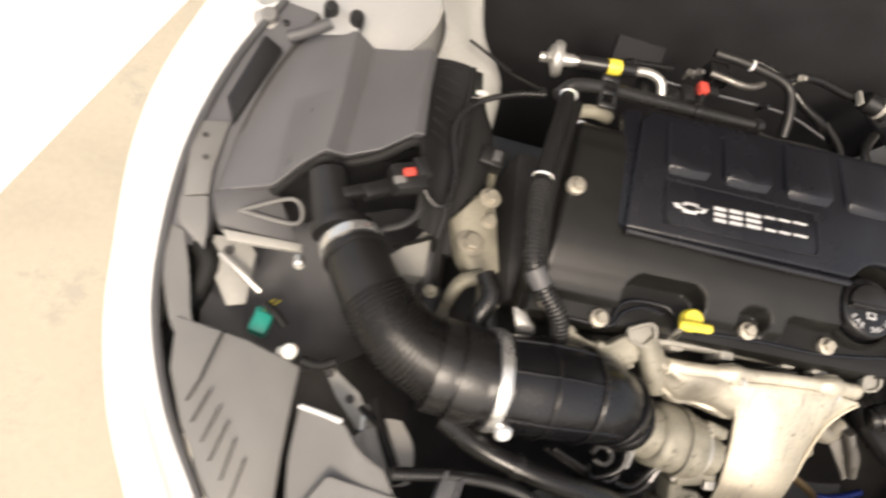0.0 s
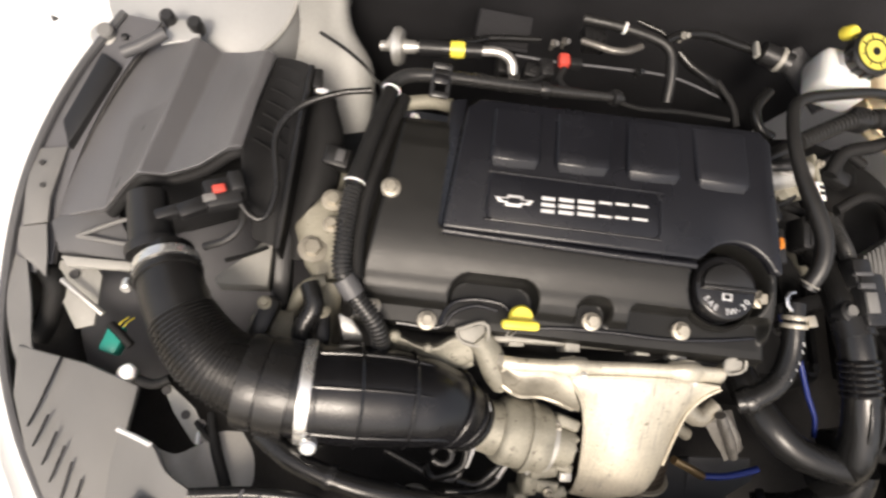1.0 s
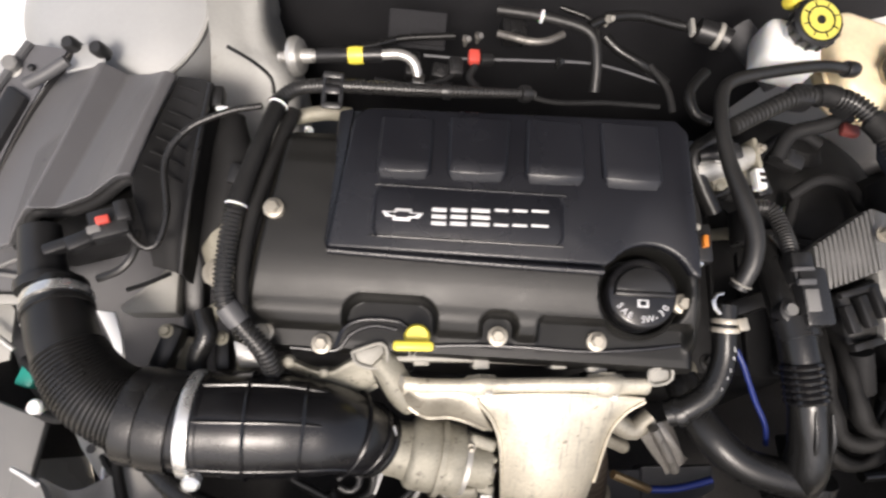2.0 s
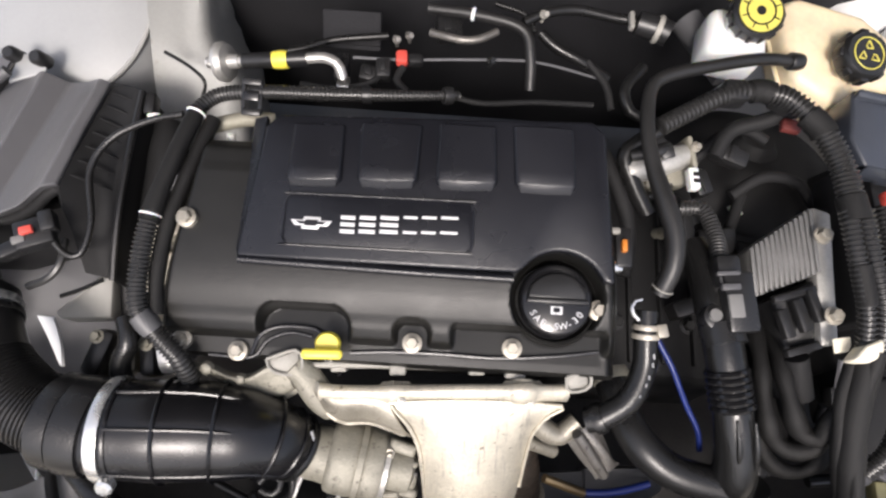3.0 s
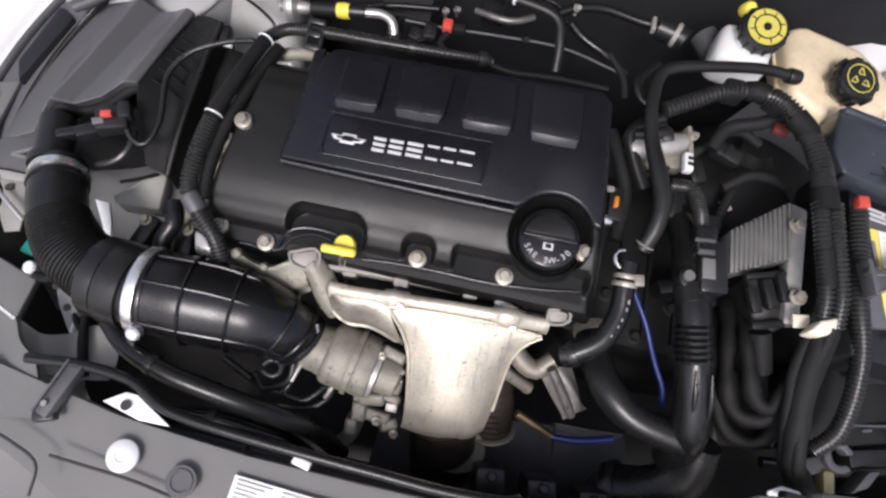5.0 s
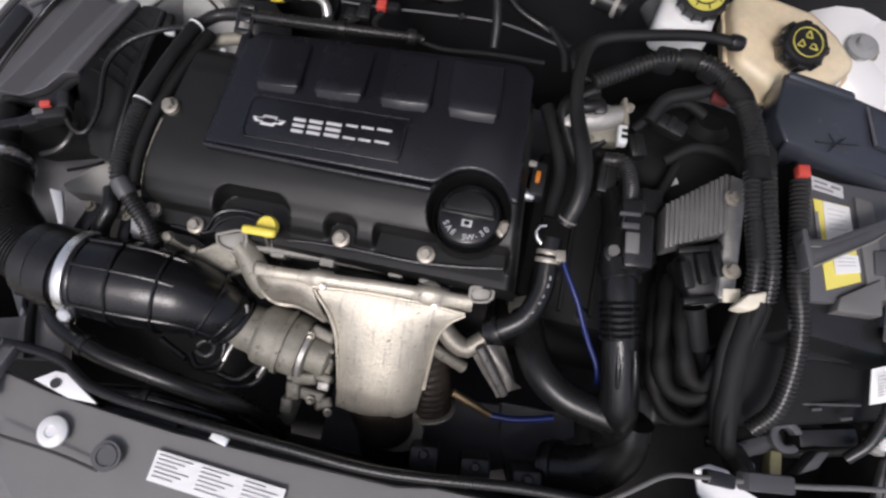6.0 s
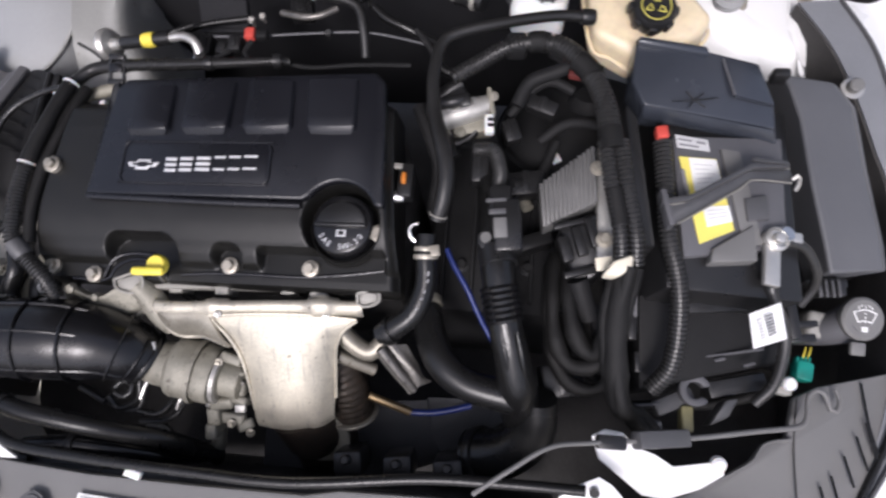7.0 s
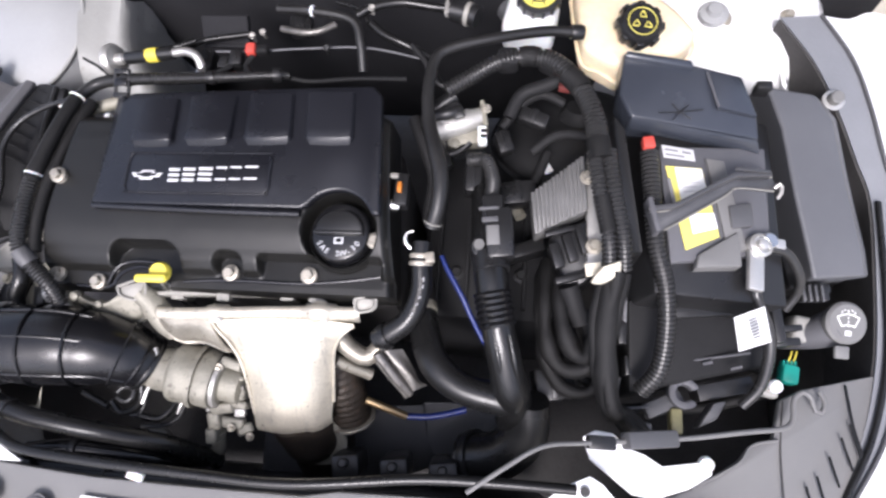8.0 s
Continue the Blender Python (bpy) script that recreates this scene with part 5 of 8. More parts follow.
part("pressure_sensor", box((0.030, 0.058, 0.028), at((0.474, -0.006, 0.878), 4, 0, 6), 0.004), M_PLASTIC, ch, "black pressure sensor plug")
part("sensor_window", box((0.014, 0.022, 0.004), at((0.467, -0.012, 0.893), 4, 0, 6), 0.001), M_GREY, ch, "grey sensor face")
part("sensor_latch", joined(box((0.018, 0.006, 0.006), at((0.463, 0.006, 0.893), 4, 0, 6), 0.001), box((0.022, 0.004, 0.006), at((0.461, 0.019, 0.893), 4, 0, 6), 0.001)), M_DGREY, ch, "ribbed latch")
part("sensor_plug", box((0.024, 0.032, 0.022), at((0.465, 0.023, 0.88), 4, 0, 6), 0.004), M_PLASTIC, ch)
hose("sensor_cable", [(0.462, 0.035, 0.878), (0.463, 0.064, 0.87), (0.454, 0.092, 0.865), (0.432, 0.095, 0.86)], 0.008, M_CONDUIT, "black convoluted sensor cable", "cable", rib=(0.004, 0.0012))
ich = hose("intercooler_hose", [(0.38, -0.071, 0.78), (0.391, -0.112, 0.79), (0.407, -0.145, 0.8), (0.436, -0.167, 0.8), (0.476, -0.177, 0.8), (0.504, -0.18, 0.8)], 0.0185, M_RUBBER, "wide black rubber hose curving under the pipes", "hose", n=24)
part("hose_clamp", band([(0.38, -0.071, 0.78), (0.391, -0.112, 0.79), (0.407, -0.145, 0.8), (0.436, -0.167, 0.8), (0.476, -0.177, 0.8), (0.504, -0.18, 0.8)], 0.04, 0.0198, 0.012), M_CAST, ich, "dull steel clamp")
hose("vacuum_tube", [(0.406, -0.019, 0.832), (0.415, -0.036, 0.828), (0.433, -0.064, 0.82), (0.445, -0.086, 0.81), (0.456, -0.104, 0.80), (0.470, -0.126, 0.79), (0.476, -0.146, 0.778)], 0.0030, M_BLUE, "thin blue plastic tube", "tube")
hose("vacuum_tube", [(0.366, -0.201, 0.72), (0.391, -0.2, 0.72), (0.416, -0.195, 0.72), (0.442, -0.187, 0.72)], 0.0042, M_BLUE, "thin blue plastic tube with brass end", "tube")
hose("oxygen_sensor", [(0.317, -0.186, 0.745), (0.343, -0.194, 0.735), (0.366, -0.201, 0.722)], 0.005, M_COPPER, "brass sensor rod below the heat shield", "sensor")

# thermostat housing
th = thing("thermostat_housing", (0.436, 0.154, 0.85), "cast aluminium thermostat housing with a white marked plug", "housing")
part("casting", tube([(0.382, 0.138, 0.848), (0.413, 0.147, 0.854), (0.445, 0.159, 0.852)], (0.0155, 0.0150, 0.0130), 20), M_PALECAST, th)
part("flange", box((0.006, 0.036, 0.034), at((0.447, 0.16, 0.85), 8, 0, 12), 0.003), M_CAST, th, "cast side flange")
part("flange_bolt", hexbolt(at((0.45, 0.163, 0.866), 10, 25), 0.004, 0.005), M_BOLT, th, "zinc bolt head")
part("neck", lathe([(0.013, 0), (0.014, 0.003), (0.013, 0.007), (0.008, 0.009)], at((0.409, 0.159, 0.862), 15, -10), 24), M_PLASTIC, th, "black round plug")
part("neck_rim", tube([(0.396, 0.142, 0.868), (0.41, 0.14, 0.87), (0.425, 0.151, 0.868), (0.426, 0.161, 0.866)], 0.0018, 8), M_ALU, th, "bright rim")
part("plug_band", tube([(0.382, 0.148, 0.866), (0.393, 0.149, 0.871), (0.407, 0.151, 0.873), (0.42, 0.159, 0.87)], (0.0062, 0.0075, 0.0070, 0.0055), 12), M_PLASTIC, th, "black clip band")
part("cable_clip", box((0.014, 0.012, 0.006), at((0.417, 0.15, 0.874), 15, -10, 12), 0.002), M_PLASTIC, th)
part("side_lug", lathe([(0.007, -0.01), (0.007, 0.003), (0.004, 0.004)], at((0.394, 0.122, 0.845), 10), 16), M_CAST, th)
part("side_lug", lathe([(0.006, -0.01), (0.006, 0.003), (0.004, 0.004)], at((0.413, 0.125, 0.845), 10), 16), M_CAST, th)
part("bypass_hose", tube([(0.386, 0.126, 0.84), (0.401, 0.113, 0.838), (0.42, 0.12, 0.838), (0.431, 0.13, 0.842)], 0.0055, 10), M_RUBBER, th, "thin black bypass hose")
part("lower_casting", box((0.05, 0.035, 0.03), at((0.425, 0.143, 0.835), 10, 0, 10), 0.006), M_CAST, th)
m_plug = part("marked_plug", box((0.011, 0.024, 0.012), at((0.447, 0.127, 0.862), 0, 0, 4), 0.002), M_MILK, th, "white plug")
part("plug_slot", joined(box((0.007, 0.004, 0.003), at((0.4488, 0.131, 0.8675)), 0), box((0.007, 0.004, 0.003), at((0.4488, 0.1235, 0.8675)), 0)), M_PLASTIC, m_plug)
og = thing("orange_connector", (0.361, 0.041, 0.895), "orange plug latch on a black connector by the cover", "connector")
part("latch", box((0.005, 0.012, 0.008), at((0.36, 0.037, 0.9)), 0.0015), M_ORANGE, og)
part("top_clip", box((0.012, 0.006, 0.006), at((0.351, 0.052, 0.898)), 0.0015), M_ALU_DULL, og, "grey metal clip")
part("body", box((0.016, 0.04, 0.02), at((0.361, 0.037, 0.888)), 0.003), M_PLASTIC, og)
part("pin", tube([(0.339, 0.02, 0.888), (0.349, 0.019, 0.89), (0.358, 0.02, 0.888)], 0.0075, 14), M_STEEL, og, "bright metal sleeve")

# finned control module
ecu = thing("control_module", (0.562, 0.063, 0.82), "grey finned engine control module with dark plug", "control module")
FA, FB, FC_, FD = (0.508, 0.06, 0.848), (0.568, 0.104, 0.866), (0.573, 0.035, 0.862), (0.515, 0.01, 0.838)
part("case", slab([FA, FB, FC_, FD], 0.03, 0.004), M_FIN, ecu)
for i in range(13):
    a, b = stretch(FA, FB, (i + 0.5) / 13), stretch(FD, FC_, (i + 0.5) / 13)
    L = (Vector(b) - Vector(a)).length
    part("fin", box((0.0040, 0.0045, L * (0.99 if i % 2 else 0.97)), aim(a, b) @ pose(0, 0, L / 2), 0.0010), M_FIN, ecu)
part("mount_plate", slab([(0.573, 0.107, 0.86), (0.591, 0.1, 0.862), (0.591, -0.035, 0.85), (0.574, -0.037, 0.848)], 0.02, 0.003), M_PALECAST, ecu, "pale cast mounting rib")
for p in ((0.572, 0.071, 0.872), (0.58, -0.009, 0.862)):
    part("bolt", hexbolt(at(p), 0.0065, 0.008), M_BOLT, ecu, "zinc bolt head")
part("plug_housing", slab([(0.531, 0.009, 0.842), (0.578, 0.033, 0.85), (0.584, -0.035, 0.84), (0.554, -0.059, 0.825)], 0.05, 0.006), M_PLASTIC, ecu, "black plug housing")

for p, d in (((0.54, -0.017, 0.846), (0.012, 0.03, 0.010)), ((0.555, -0.008, 0.85), (0.012, 0.034, 0.010)), ((0.568, 0.002, 0.853), (0.010, 0.034, 0.010)), ((0.558, -0.041, 0.842), (0.040, 0.008, 0.010)), ((0.549, 0.013, 0.852), (0.05, 0.007, 0.008))):
    part("plug_ridge", box(d, at(p, 4, 4, 18), 0.002), M_PLASTIC, ecu)
part("plug_cable", tube([(0.555, -0.048, 0.835), (0.562, -0.064, 0.825), (0.572, -0.085, 0.81)], 0.012, 12), M_WIRE, ecu, "taped cable end")
# thick harness arching to the right
AR = [(0.402, 0.168, 0.895), (0.433, 0.186, 0.9), (0.464, 0.201, 0.908), (0.499, 0.207, 0.912), (0.528, 0.197, 0.914), (0.554, 0.169, 0.914), (0.572, 0.129, 0.912), (0.579, 0.085, 0.91), (0.586, 0.037, 0.905), (0.596, -0.009, 0.895), (0.6, -0.043, 0.88), (0.593, -0.085, 0.865), (0.594, -0.131, 0.845), (0.603, -0.179, 0.82), (0.618, -0.185, 0.8), (0.644, -0.206, 0.78)]
ar = thing("main_harness", AR[3], "thick black arching wiring harness, part convoluted, part taped", "harness")
part("convoluted_front", tube(AR[0:4], 0.0088, 16, rib=(0.0050, 0.0024)), M_CONDUIT, ar)
part("taped_joint", tube([stretch(AR[2], AR[3], 0.7), AR[3], stretch(AR[3], AR[4], 0.35)], 0.0118, 16), M_TAPE, ar)
part("convoluted_arch", tube(AR[3:8], (0.0095, 0.0112), 18, rib=(0.0050, 0.0024)), M_CONDUIT, ar)
part("taped_joint", tube([stretch(AR[4], AR[5], 0.55), AR[5], stretch(AR[5], AR[6], 0.2)], 0.0128, 16), M_TAPE, ar)
part("taped_joint", tube([stretch(AR[6], AR[7], 0.7), AR[7], stretch(AR[7], AR[8], 0.2)], 0.0135, 16), M_TAPE, ar)
part("convoluted_side", tube([(p[0] - 0.006, p[1], p[2]) for p in AR[7:11]], 0.0078, 16, rib=(0.0050, 0.0022)), M_CONDUIT, ar)
part("second_conduit", tube([(p[0] + 0.009, p[1] + 0.001, p[2] + 0.001) for p in AR[7:11]], 0.0078, 16, rib=(0.0050, 0.0022)), M_CONDUIT, ar)
part("tape_wrap", tube([(p[0] - 0.005, p[1], p[2] + 0.001) for p in (stretch(AR[8], AR[9], 0.1), stretch(AR[8], AR[9], 0.5), stretch(AR[8], AR[9], 0.9))], 0.0094, 14), M_TAPE, ar)
part("taped_lower", tube(AR[10:], (0.011, 0.0125, 0.0125, 0.011, 0.010), 18, lumpy=0.04), M_TAPE, ar)
for dx, dy, dz, r in ((-0.008, 0.004, -0.004, 0.0075), (0.008, 0.0, -0.004, 0.007), (0.001, -0.002, 0.006, 0.007)):
    pts = [(p[0] + dx * (1 + 0.5 * math.sin(1.7 * i + 90 * dx)), p[1] + dy, p[2] + dz * (1 + 0.4 * math.cos(2.1 * i + 70 * dx))) for i, p in enumerate(AR[10:])]
    part("taped_strand", tube(pts, (r, r * 0.9, r * 1.1, r), 12, lumpy=0.05), M_TAPE, ar)
part("tape_band", slab([(0.573, -0.056, 0.893), (0.584, -0.042, 0.897), (0.604, -0.033, 0.895), (0.603, -0.05, 0.893), (0.588, -0.057, 0.893)], 0.022, 0.004, 3), M_TAPEWHITE, ar, "cream paper tape band")
part("tape_flag", box((0.018, 0.014, 0.002), at((0.578, -0.039, 0.872), 10, 0, 10), 0.0005), M_TAPEWHITE, ar, "cream tape flag")
part("clip", box((0.024, 0.024, 0.024), at((0.474, 0.205, 0.905)), 0.005), M_PLASTIC, ar)
part("clip", box((0.022, 0.020, 0.024), at((0.523, 0.2, 0.908), 0, 0, -30), 0.004), M_PLASTIC, ar)
hose("branch_harness", [(0.478, 0.161, 0.85), (0.493, 0.188, 0.86), (0.525, 0.197, 0.87), (0.55, 0.206, 0.88)], 0.0085, M_WIRE, "black taped branch harness", "harness")
rdc = thing("brown_red_connector", (0.543, 0.184, 0.885), "dull red connector on the harness", "connector")
part("plug", box((0.020, 0.014, 0.010), at((0.546, 0.187, 0.88), 0, 0, -10), 0.003), M_BROWNRED, rdc)
for pts, r in (([(0.536, -0.010, 0.795), (0.531, -0.050, 0.812), (0.533, -0.103, 0.81), (0.545, -0.131, 0.80), (0.563, -0.140, 0.80), (0.584, -0.134, 0.81), (0.589, -0.108, 0.83)], 0.0092),
               ([(0.552, -0.010, 0.80), (0.546, -0.050, 0.822), (0.551, -0.095, 0.825), (0.564, -0.120, 0.815), (0.580, -0.126, 0.82), (0.587, -0.100, 0.84)], 0.0095),
               ([(0.532, -0.015, 0.775), (0.527, -0.060, 0.79), (0.534, -0.120, 0.785), (0.552, -0.153, 0.775), (0.579, -0.162, 0.775), (0.598, -0.150, 0.785), (0.600, -0.120, 0.80)], 0.0088)):
    hose("lower_harness", pts, r, M_TAPE, "black cloth-taped harness loop below the module", "harness", "harness loops", lumpy=0.12)

# ---- battery ----
bat = thing("battery", BAT @ Vector((0.09, 0.0, -0.18)), "black car battery with yellow label and hold-down strap", "battery")
q0, q1 = (0.0505, -0.1558, -0.012), (0.2083, 0.0806, -0.012)
part("case", box((q1[0] - q0[0], q1[1] - q0[1], 0.19), BAT @ pose((q0[0] + q1[0]) / 2, (q0[1] + q1[1]) / 2, -0.012 - 0.095), 0.005), M_PLASTIC, bat)
part("top_plate", slab([(0.6633, -0.0228, 0.8593), (0.7842, 0.0028, 0.8311), (0.7883, 0.1375, 0.8343), (0.6559, 0.1215, 0.8608)], 0.012, 0.003), M_DGREY2, bat)
bat_label = part("label", slab([(0.6623, 0.0953, 0.8611), (0.7058, 0.098, 0.8524), (0.7213, 0.0141, 0.8493), (0.6809, -0.0065, 0.8573)], 0.001, 0), M_LABEL, bat, "yellow warning label")
part("label_panel", slab([(0.6729, 0.0946, 0.8605), (0.7051, 0.0964, 0.854), (0.7115, 0.0612, 0.8528), (0.6787, 0.0506, 0.8593)], 0.001, 0), M_PAPER, bat_label, "white label panel")
part("label_panel", slab([(0.6863, 0.0369, 0.8578), (0.7162, 0.0421, 0.8518), (0.7195, 0.0239, 0.8512), (0.6902, 0.0136, 0.857)], 0.001, 0), M_PAPER, bat_label, "white label panel")
for k in range(5):
    a, b = stretch((0.6782, 0.0867, 0.86), (0.6827, 0.0577, 0.8591), k / 5), stretch((0.7005, 0.0884, 0.8556), (0.7056, 0.0635, 0.8546), k / 5)
    part("label_bar", tube([a, stretch(a, b, 0.5), stretch(a, b, 0.95 - 0.2 * (k % 2))], 0.0006, 4), M_FAINT, bat_label, "grey print bar")
for k in range(3):
    a, b = stretch((0.691, 0.0319, 0.8575), (0.6928, 0.0189, 0.8571), k / 3), stretch((0.7117, 0.0366, 0.8533), (0.7149, 0.0257, 0.8527), k / 3)
    part("label_bar", tube([a, stretch(a, b, 0.5), b], 0.0006, 4), M_FAINT, bat_label, "grey print bar")
part("sign_bar", tube([(0.6649, 0.0785, 0.8627), (0.6701, 0.0485, 0.8617)], 0.0022, 4), M_INK, bat_label, "dark print bar")
part("vent_strip", slab([(0.7109, 0.1116, 0.8539), (0.7335, 0.1106, 0.8494), (0.7535, 0.0023, 0.8433), (0.7312, -0.0056, 0.8478)], 0.006, 0.002), M_GREY, bat, "grey cell cap strip")
part("cell_plug", slab([(0.7338, 0.0526, 0.8514), (0.7622, 0.0603, 0.8447), (0.7628, 0.0317, 0.8435), (0.736, 0.0252, 0.8499)], 0.008, 0.002), M_DGREY, bat)
code_lb = part("code_label", slab([(0.6585, 0.1223, 0.8623), (0.697, 0.1206, 0.8546), (0.6987, 0.1061, 0.8543), (0.6604, 0.1065, 0.862)], 0.001, 0), M_FAINT, bat, "grey code label")
for k in range(3):
    part("label_bar", slab([(0.6619, 0.1175, 0.8632), (0.6778, 0.117, 0.86), (0.6776, 0.1148, 0.86), (0.6618, 0.1153, 0.8632)] if k == 0 else [(0.6629, 0.111, 0.863), (0.6853, 0.1105, 0.8585), (0.6852, 0.1083, 0.8585), (0.6628, 0.1088, 0.863)] if k == 1 else [(0.6831, 0.1168, 0.859), (0.6937, 0.1164, 0.8568), (0.6935, 0.1135, 0.8569), (0.6829, 0.1139, 0.859)], 0.001, 0), M_INK, code_lb, "grey print bar")
part("terminal_cover", slab([(0.694, -0.0115, 0.8593), (0.7424, 0.0217, 0.8496), (0.7436, -0.0195, 0.8494), (0.6907, -0.027, 0.86)], 0.02, 0.002), M_GREY, bat, "grey terminal tray")
part("negative_post", lathe([(0.011, 0), (0.010, 0.02), (0.008, 0.022)], BAT @ pose(*(0.18, -0.0858, -0.012)[:2], -0.012), 20), M_STEEL, bat)
mn = BAT @ pose(*(0.1684, -0.0923, 0.004)[:2], 0.004)
part("negative_clamp", joined(lathe([(0.0135, -0.008), (0.0135, 0.005), (0.010, 0.007), (0.010, 0.004), (0.006, 0.004), (0.006, 0.010), (0.004, 0.011)], mn, 24), box((0.018, 0.05, 0.008), mn @ pose(-0.006, -0.028, -0.002, 0, 0, -6), 0.002), box((0.02, 0.012, 0.014), mn @ pose(0.02, 0.004, -0.002), 0.002)), M_ALU, bat, "bright negative clamp")
part("hold_down", joined(slab([(0.635, 0.0241, 0.8915), (0.6624, 0.0331, 0.886), (0.736, 0.0792, 0.8713), (0.781, 0.0871, 0.8582), (0.7861, 0.0788, 0.8552), (0.7825, 0.0701, 0.8559), (0.7363, 0.0674, 0.8672), (0.7198, 0.0536, 0.8705), (0.6491, 0.0043, 0.8867), (0.637, 0.0058, 0.8891)], 0.005, 0.0015), slab([(0.6312, 0.0267, 0.9004), (0.6605, 0.034, 0.8946), (0.7321, 0.0809, 0.8802), (0.778, 0.0897, 0.867), (0.7774, 0.0841, 0.8671), (0.7329, 0.0749, 0.8801), (0.6614, 0.0283, 0.8944), (0.6321, 0.0204, 0.9002)], 0.010, 0.0012), slab([(0.7333, 0.0875, 0.882), (0.775, 0.0887, 0.8717), (0.7746, 0.0852, 0.8718), (0.7316, 0.0826, 0.8824)], 0.004, 0.001)), M_STRAP, bat, "grey pressed-metal hold-down strap")
part("strap_edge", tube([(0.6357, 0.0218, 0.8939), (0.6629, 0.0308, 0.8885), (0.7362, 0.0773, 0.8738), (0.7797, 0.085, 0.861)], 0.0009, 5), M_ALU_DULL, bat, "thin bright edge")
part("strap_edge", tube([(0.6499, 0.0038, 0.888), (0.719, 0.0519, 0.8727), (0.7367, 0.0658, 0.8691), (0.7816, 0.0691, 0.8581)], 0.0009, 5), M_ALU_DULL, bat, "thin bright edge")
part("strap_hook", tube([(0.7811, 0.0722, 0.8603), (0.7876, 0.0764, 0.863), (0.7917, 0.071, 0.8541), (0.7906, 0.0663, 0.8461)], 0.0022, 8), M_ALU, bat, "bright strap hook")
part("strap_end", box((0.006, 0.040, 0.02), at((0.6372, 0.0178, 0.8911), 0, 0, 12), 0.0015), M_DGREY2, bat)
part("positive_cap", box((0.013, 0.014, 0.012), at((0.6379, 0.1116, 0.8828), 0, 0, 8), 0.002), M_RED, bat, "red positive cap")
lid = thing("battery_cover", (0.6684, 0.1972, 0.8481), "black plastic battery terminal cover with folded flap", "battery cover")
part("cover", slab([(0.6116, 0.2311, 0.8901), (0.6967, 0.2277, 0.8731), (0.7588, 0.2227, 0.8586), (0.7747, 0.167, 0.8534), (0.7779, 0.1421, 0.8446), (0.6209, 0.1476, 0.8801), (0.6073, 0.1775, 0.8828)], 0.045, 0.004, 3), M_SKYBLACK, lid, "black cover, blue tone put in for reflected sky")
bflap = part("flap", slab([(0.7158, 0.2188, 0.8718), (0.7575, 0.2183, 0.8614), (0.7732, 0.1683, 0.8562), (0.7263, 0.1722, 0.8677)], 0.008, 0.0012), M_SKYBLACK, lid, "hinged flap")
part("flap_seam", tube([(0.7143, 0.2185, 0.87), (0.7255, 0.1731, 0.8663)], 0.0016, 6), M_DGREY2, bflap)
part("mould_mark", joined(*[tube([(0.6785, 0.1602, 0.8731), (0.707, 0.168, 0.8674)], 0.0008, 5), tube([(0.6785, 0.1602, 0.8731), (0.6532, 0.1559, 0.8782)], 0.0008, 5), tube([(0.6785, 0.1602, 0.8731), (0.6692, 0.1712, 0.875)], 0.0008, 5), tube([(0.6785, 0.1602, 0.8731), (0.6899, 0.1721, 0.8708)], 0.0008, 5), tube([(0.6785, 0.1602, 0.8731), (0.6699, 0.1489, 0.8748)], 0.0008, 5), tube([(0.6785, 0.1602, 0.8731), (0.6913, 0.1528, 0.8706)], 0.0008, 5)]), M_PLASTIC, lid, "moulded star mark")
part("side_wall", slab([(0.6001, 0.1506, 0.8822), (0.6142, 0.1325, 0.8794), (0.6354, -0.0134, 0.8547), (0.6215, -0.0085, 0.8371)], 0.06, 0.004), M_PLASTIC, lid)
NEG = [(0.7639, -0.025, 0.8331), (0.7647, -0.0488, 0.8268), (0.7834, -0.0745, 0.8047), (0.7901, -0.1029, 0.7881), (0.7871, -0.1382, 0.7632), (0.7708, -0.1606, 0.7461)]
neg = hose("negative_cable", NEG, 0.0065, M_CONDUIT, "grey-black negative battery cable with paper tag", "cable")
neg_tag = part("tag", slab([(0.7272, -0.08, 0.8568), (0.7627, -0.0641, 0.8497), (0.7737, -0.0985, 0.8322), (0.7361, -0.113, 0.8397)], 0.0015, 0), M_PAPER, neg, "white paper tag with print bars")
for k in range(7):
    a, b = stretch((0.7333, -0.0867, 0.8571), (0.7439, -0.1056, 0.8412), k / 7), stretch((0.7522, -0.0776, 0.8533), (0.7619, -0.0966, 0.8376), k / 7)
    part("print_bar", tube([stretch(a, b, 0.02), stretch(a, b, 0.34)], 0.0006, 4), M_FAINT, neg_tag)
    part("print_bar", tube([stretch(a, b, 0.50), stretch(a, b, 0.98)], 0.0010, 4), M_INK, neg_tag)
hose("ground_cable", [(0.7787, 0.0073, 0.8403), (0.8029, 0.0044, 0.8294), (0.824, -0.014, 0.8068), (0.8301, -0.0279, 0.7852), (0.8219, -0.0443, 0.7664)], 0.0055, M_CONDUIT, "black ground cable beside the battery post", "cable")
POS = [(0.6407, 0.1066, 0.8741), (0.6441, 0.0541, 0.8693), (0.6478, -0.0023, 0.8624), (0.6599, -0.0481, 0.8478), (0.6638, -0.0934, 0.8287), (0.659, -0.1339, 0.8092), (0.6416, -0.1581, 0.7923)]
hose("positive_cable", POS, 0.0098, M_CONDUIT, "black convoluted positive battery cable", "cable", rib=(0.005, 0.0016))
traybox = thing("battery_tray", BAT @ Vector((0.1, -0.1, -0.2)), "black plastic battery tray below the battery", "battery tray")
part("front_wall", slab([(0.6306, -0.0496, 0.7945), (0.8246, -0.0147, 0.7455), (0.8259, -0.105, 0.7248), (0.6361, -0.1562, 0.7628)], 0.10, 0.005), M_WIRE, traybox)
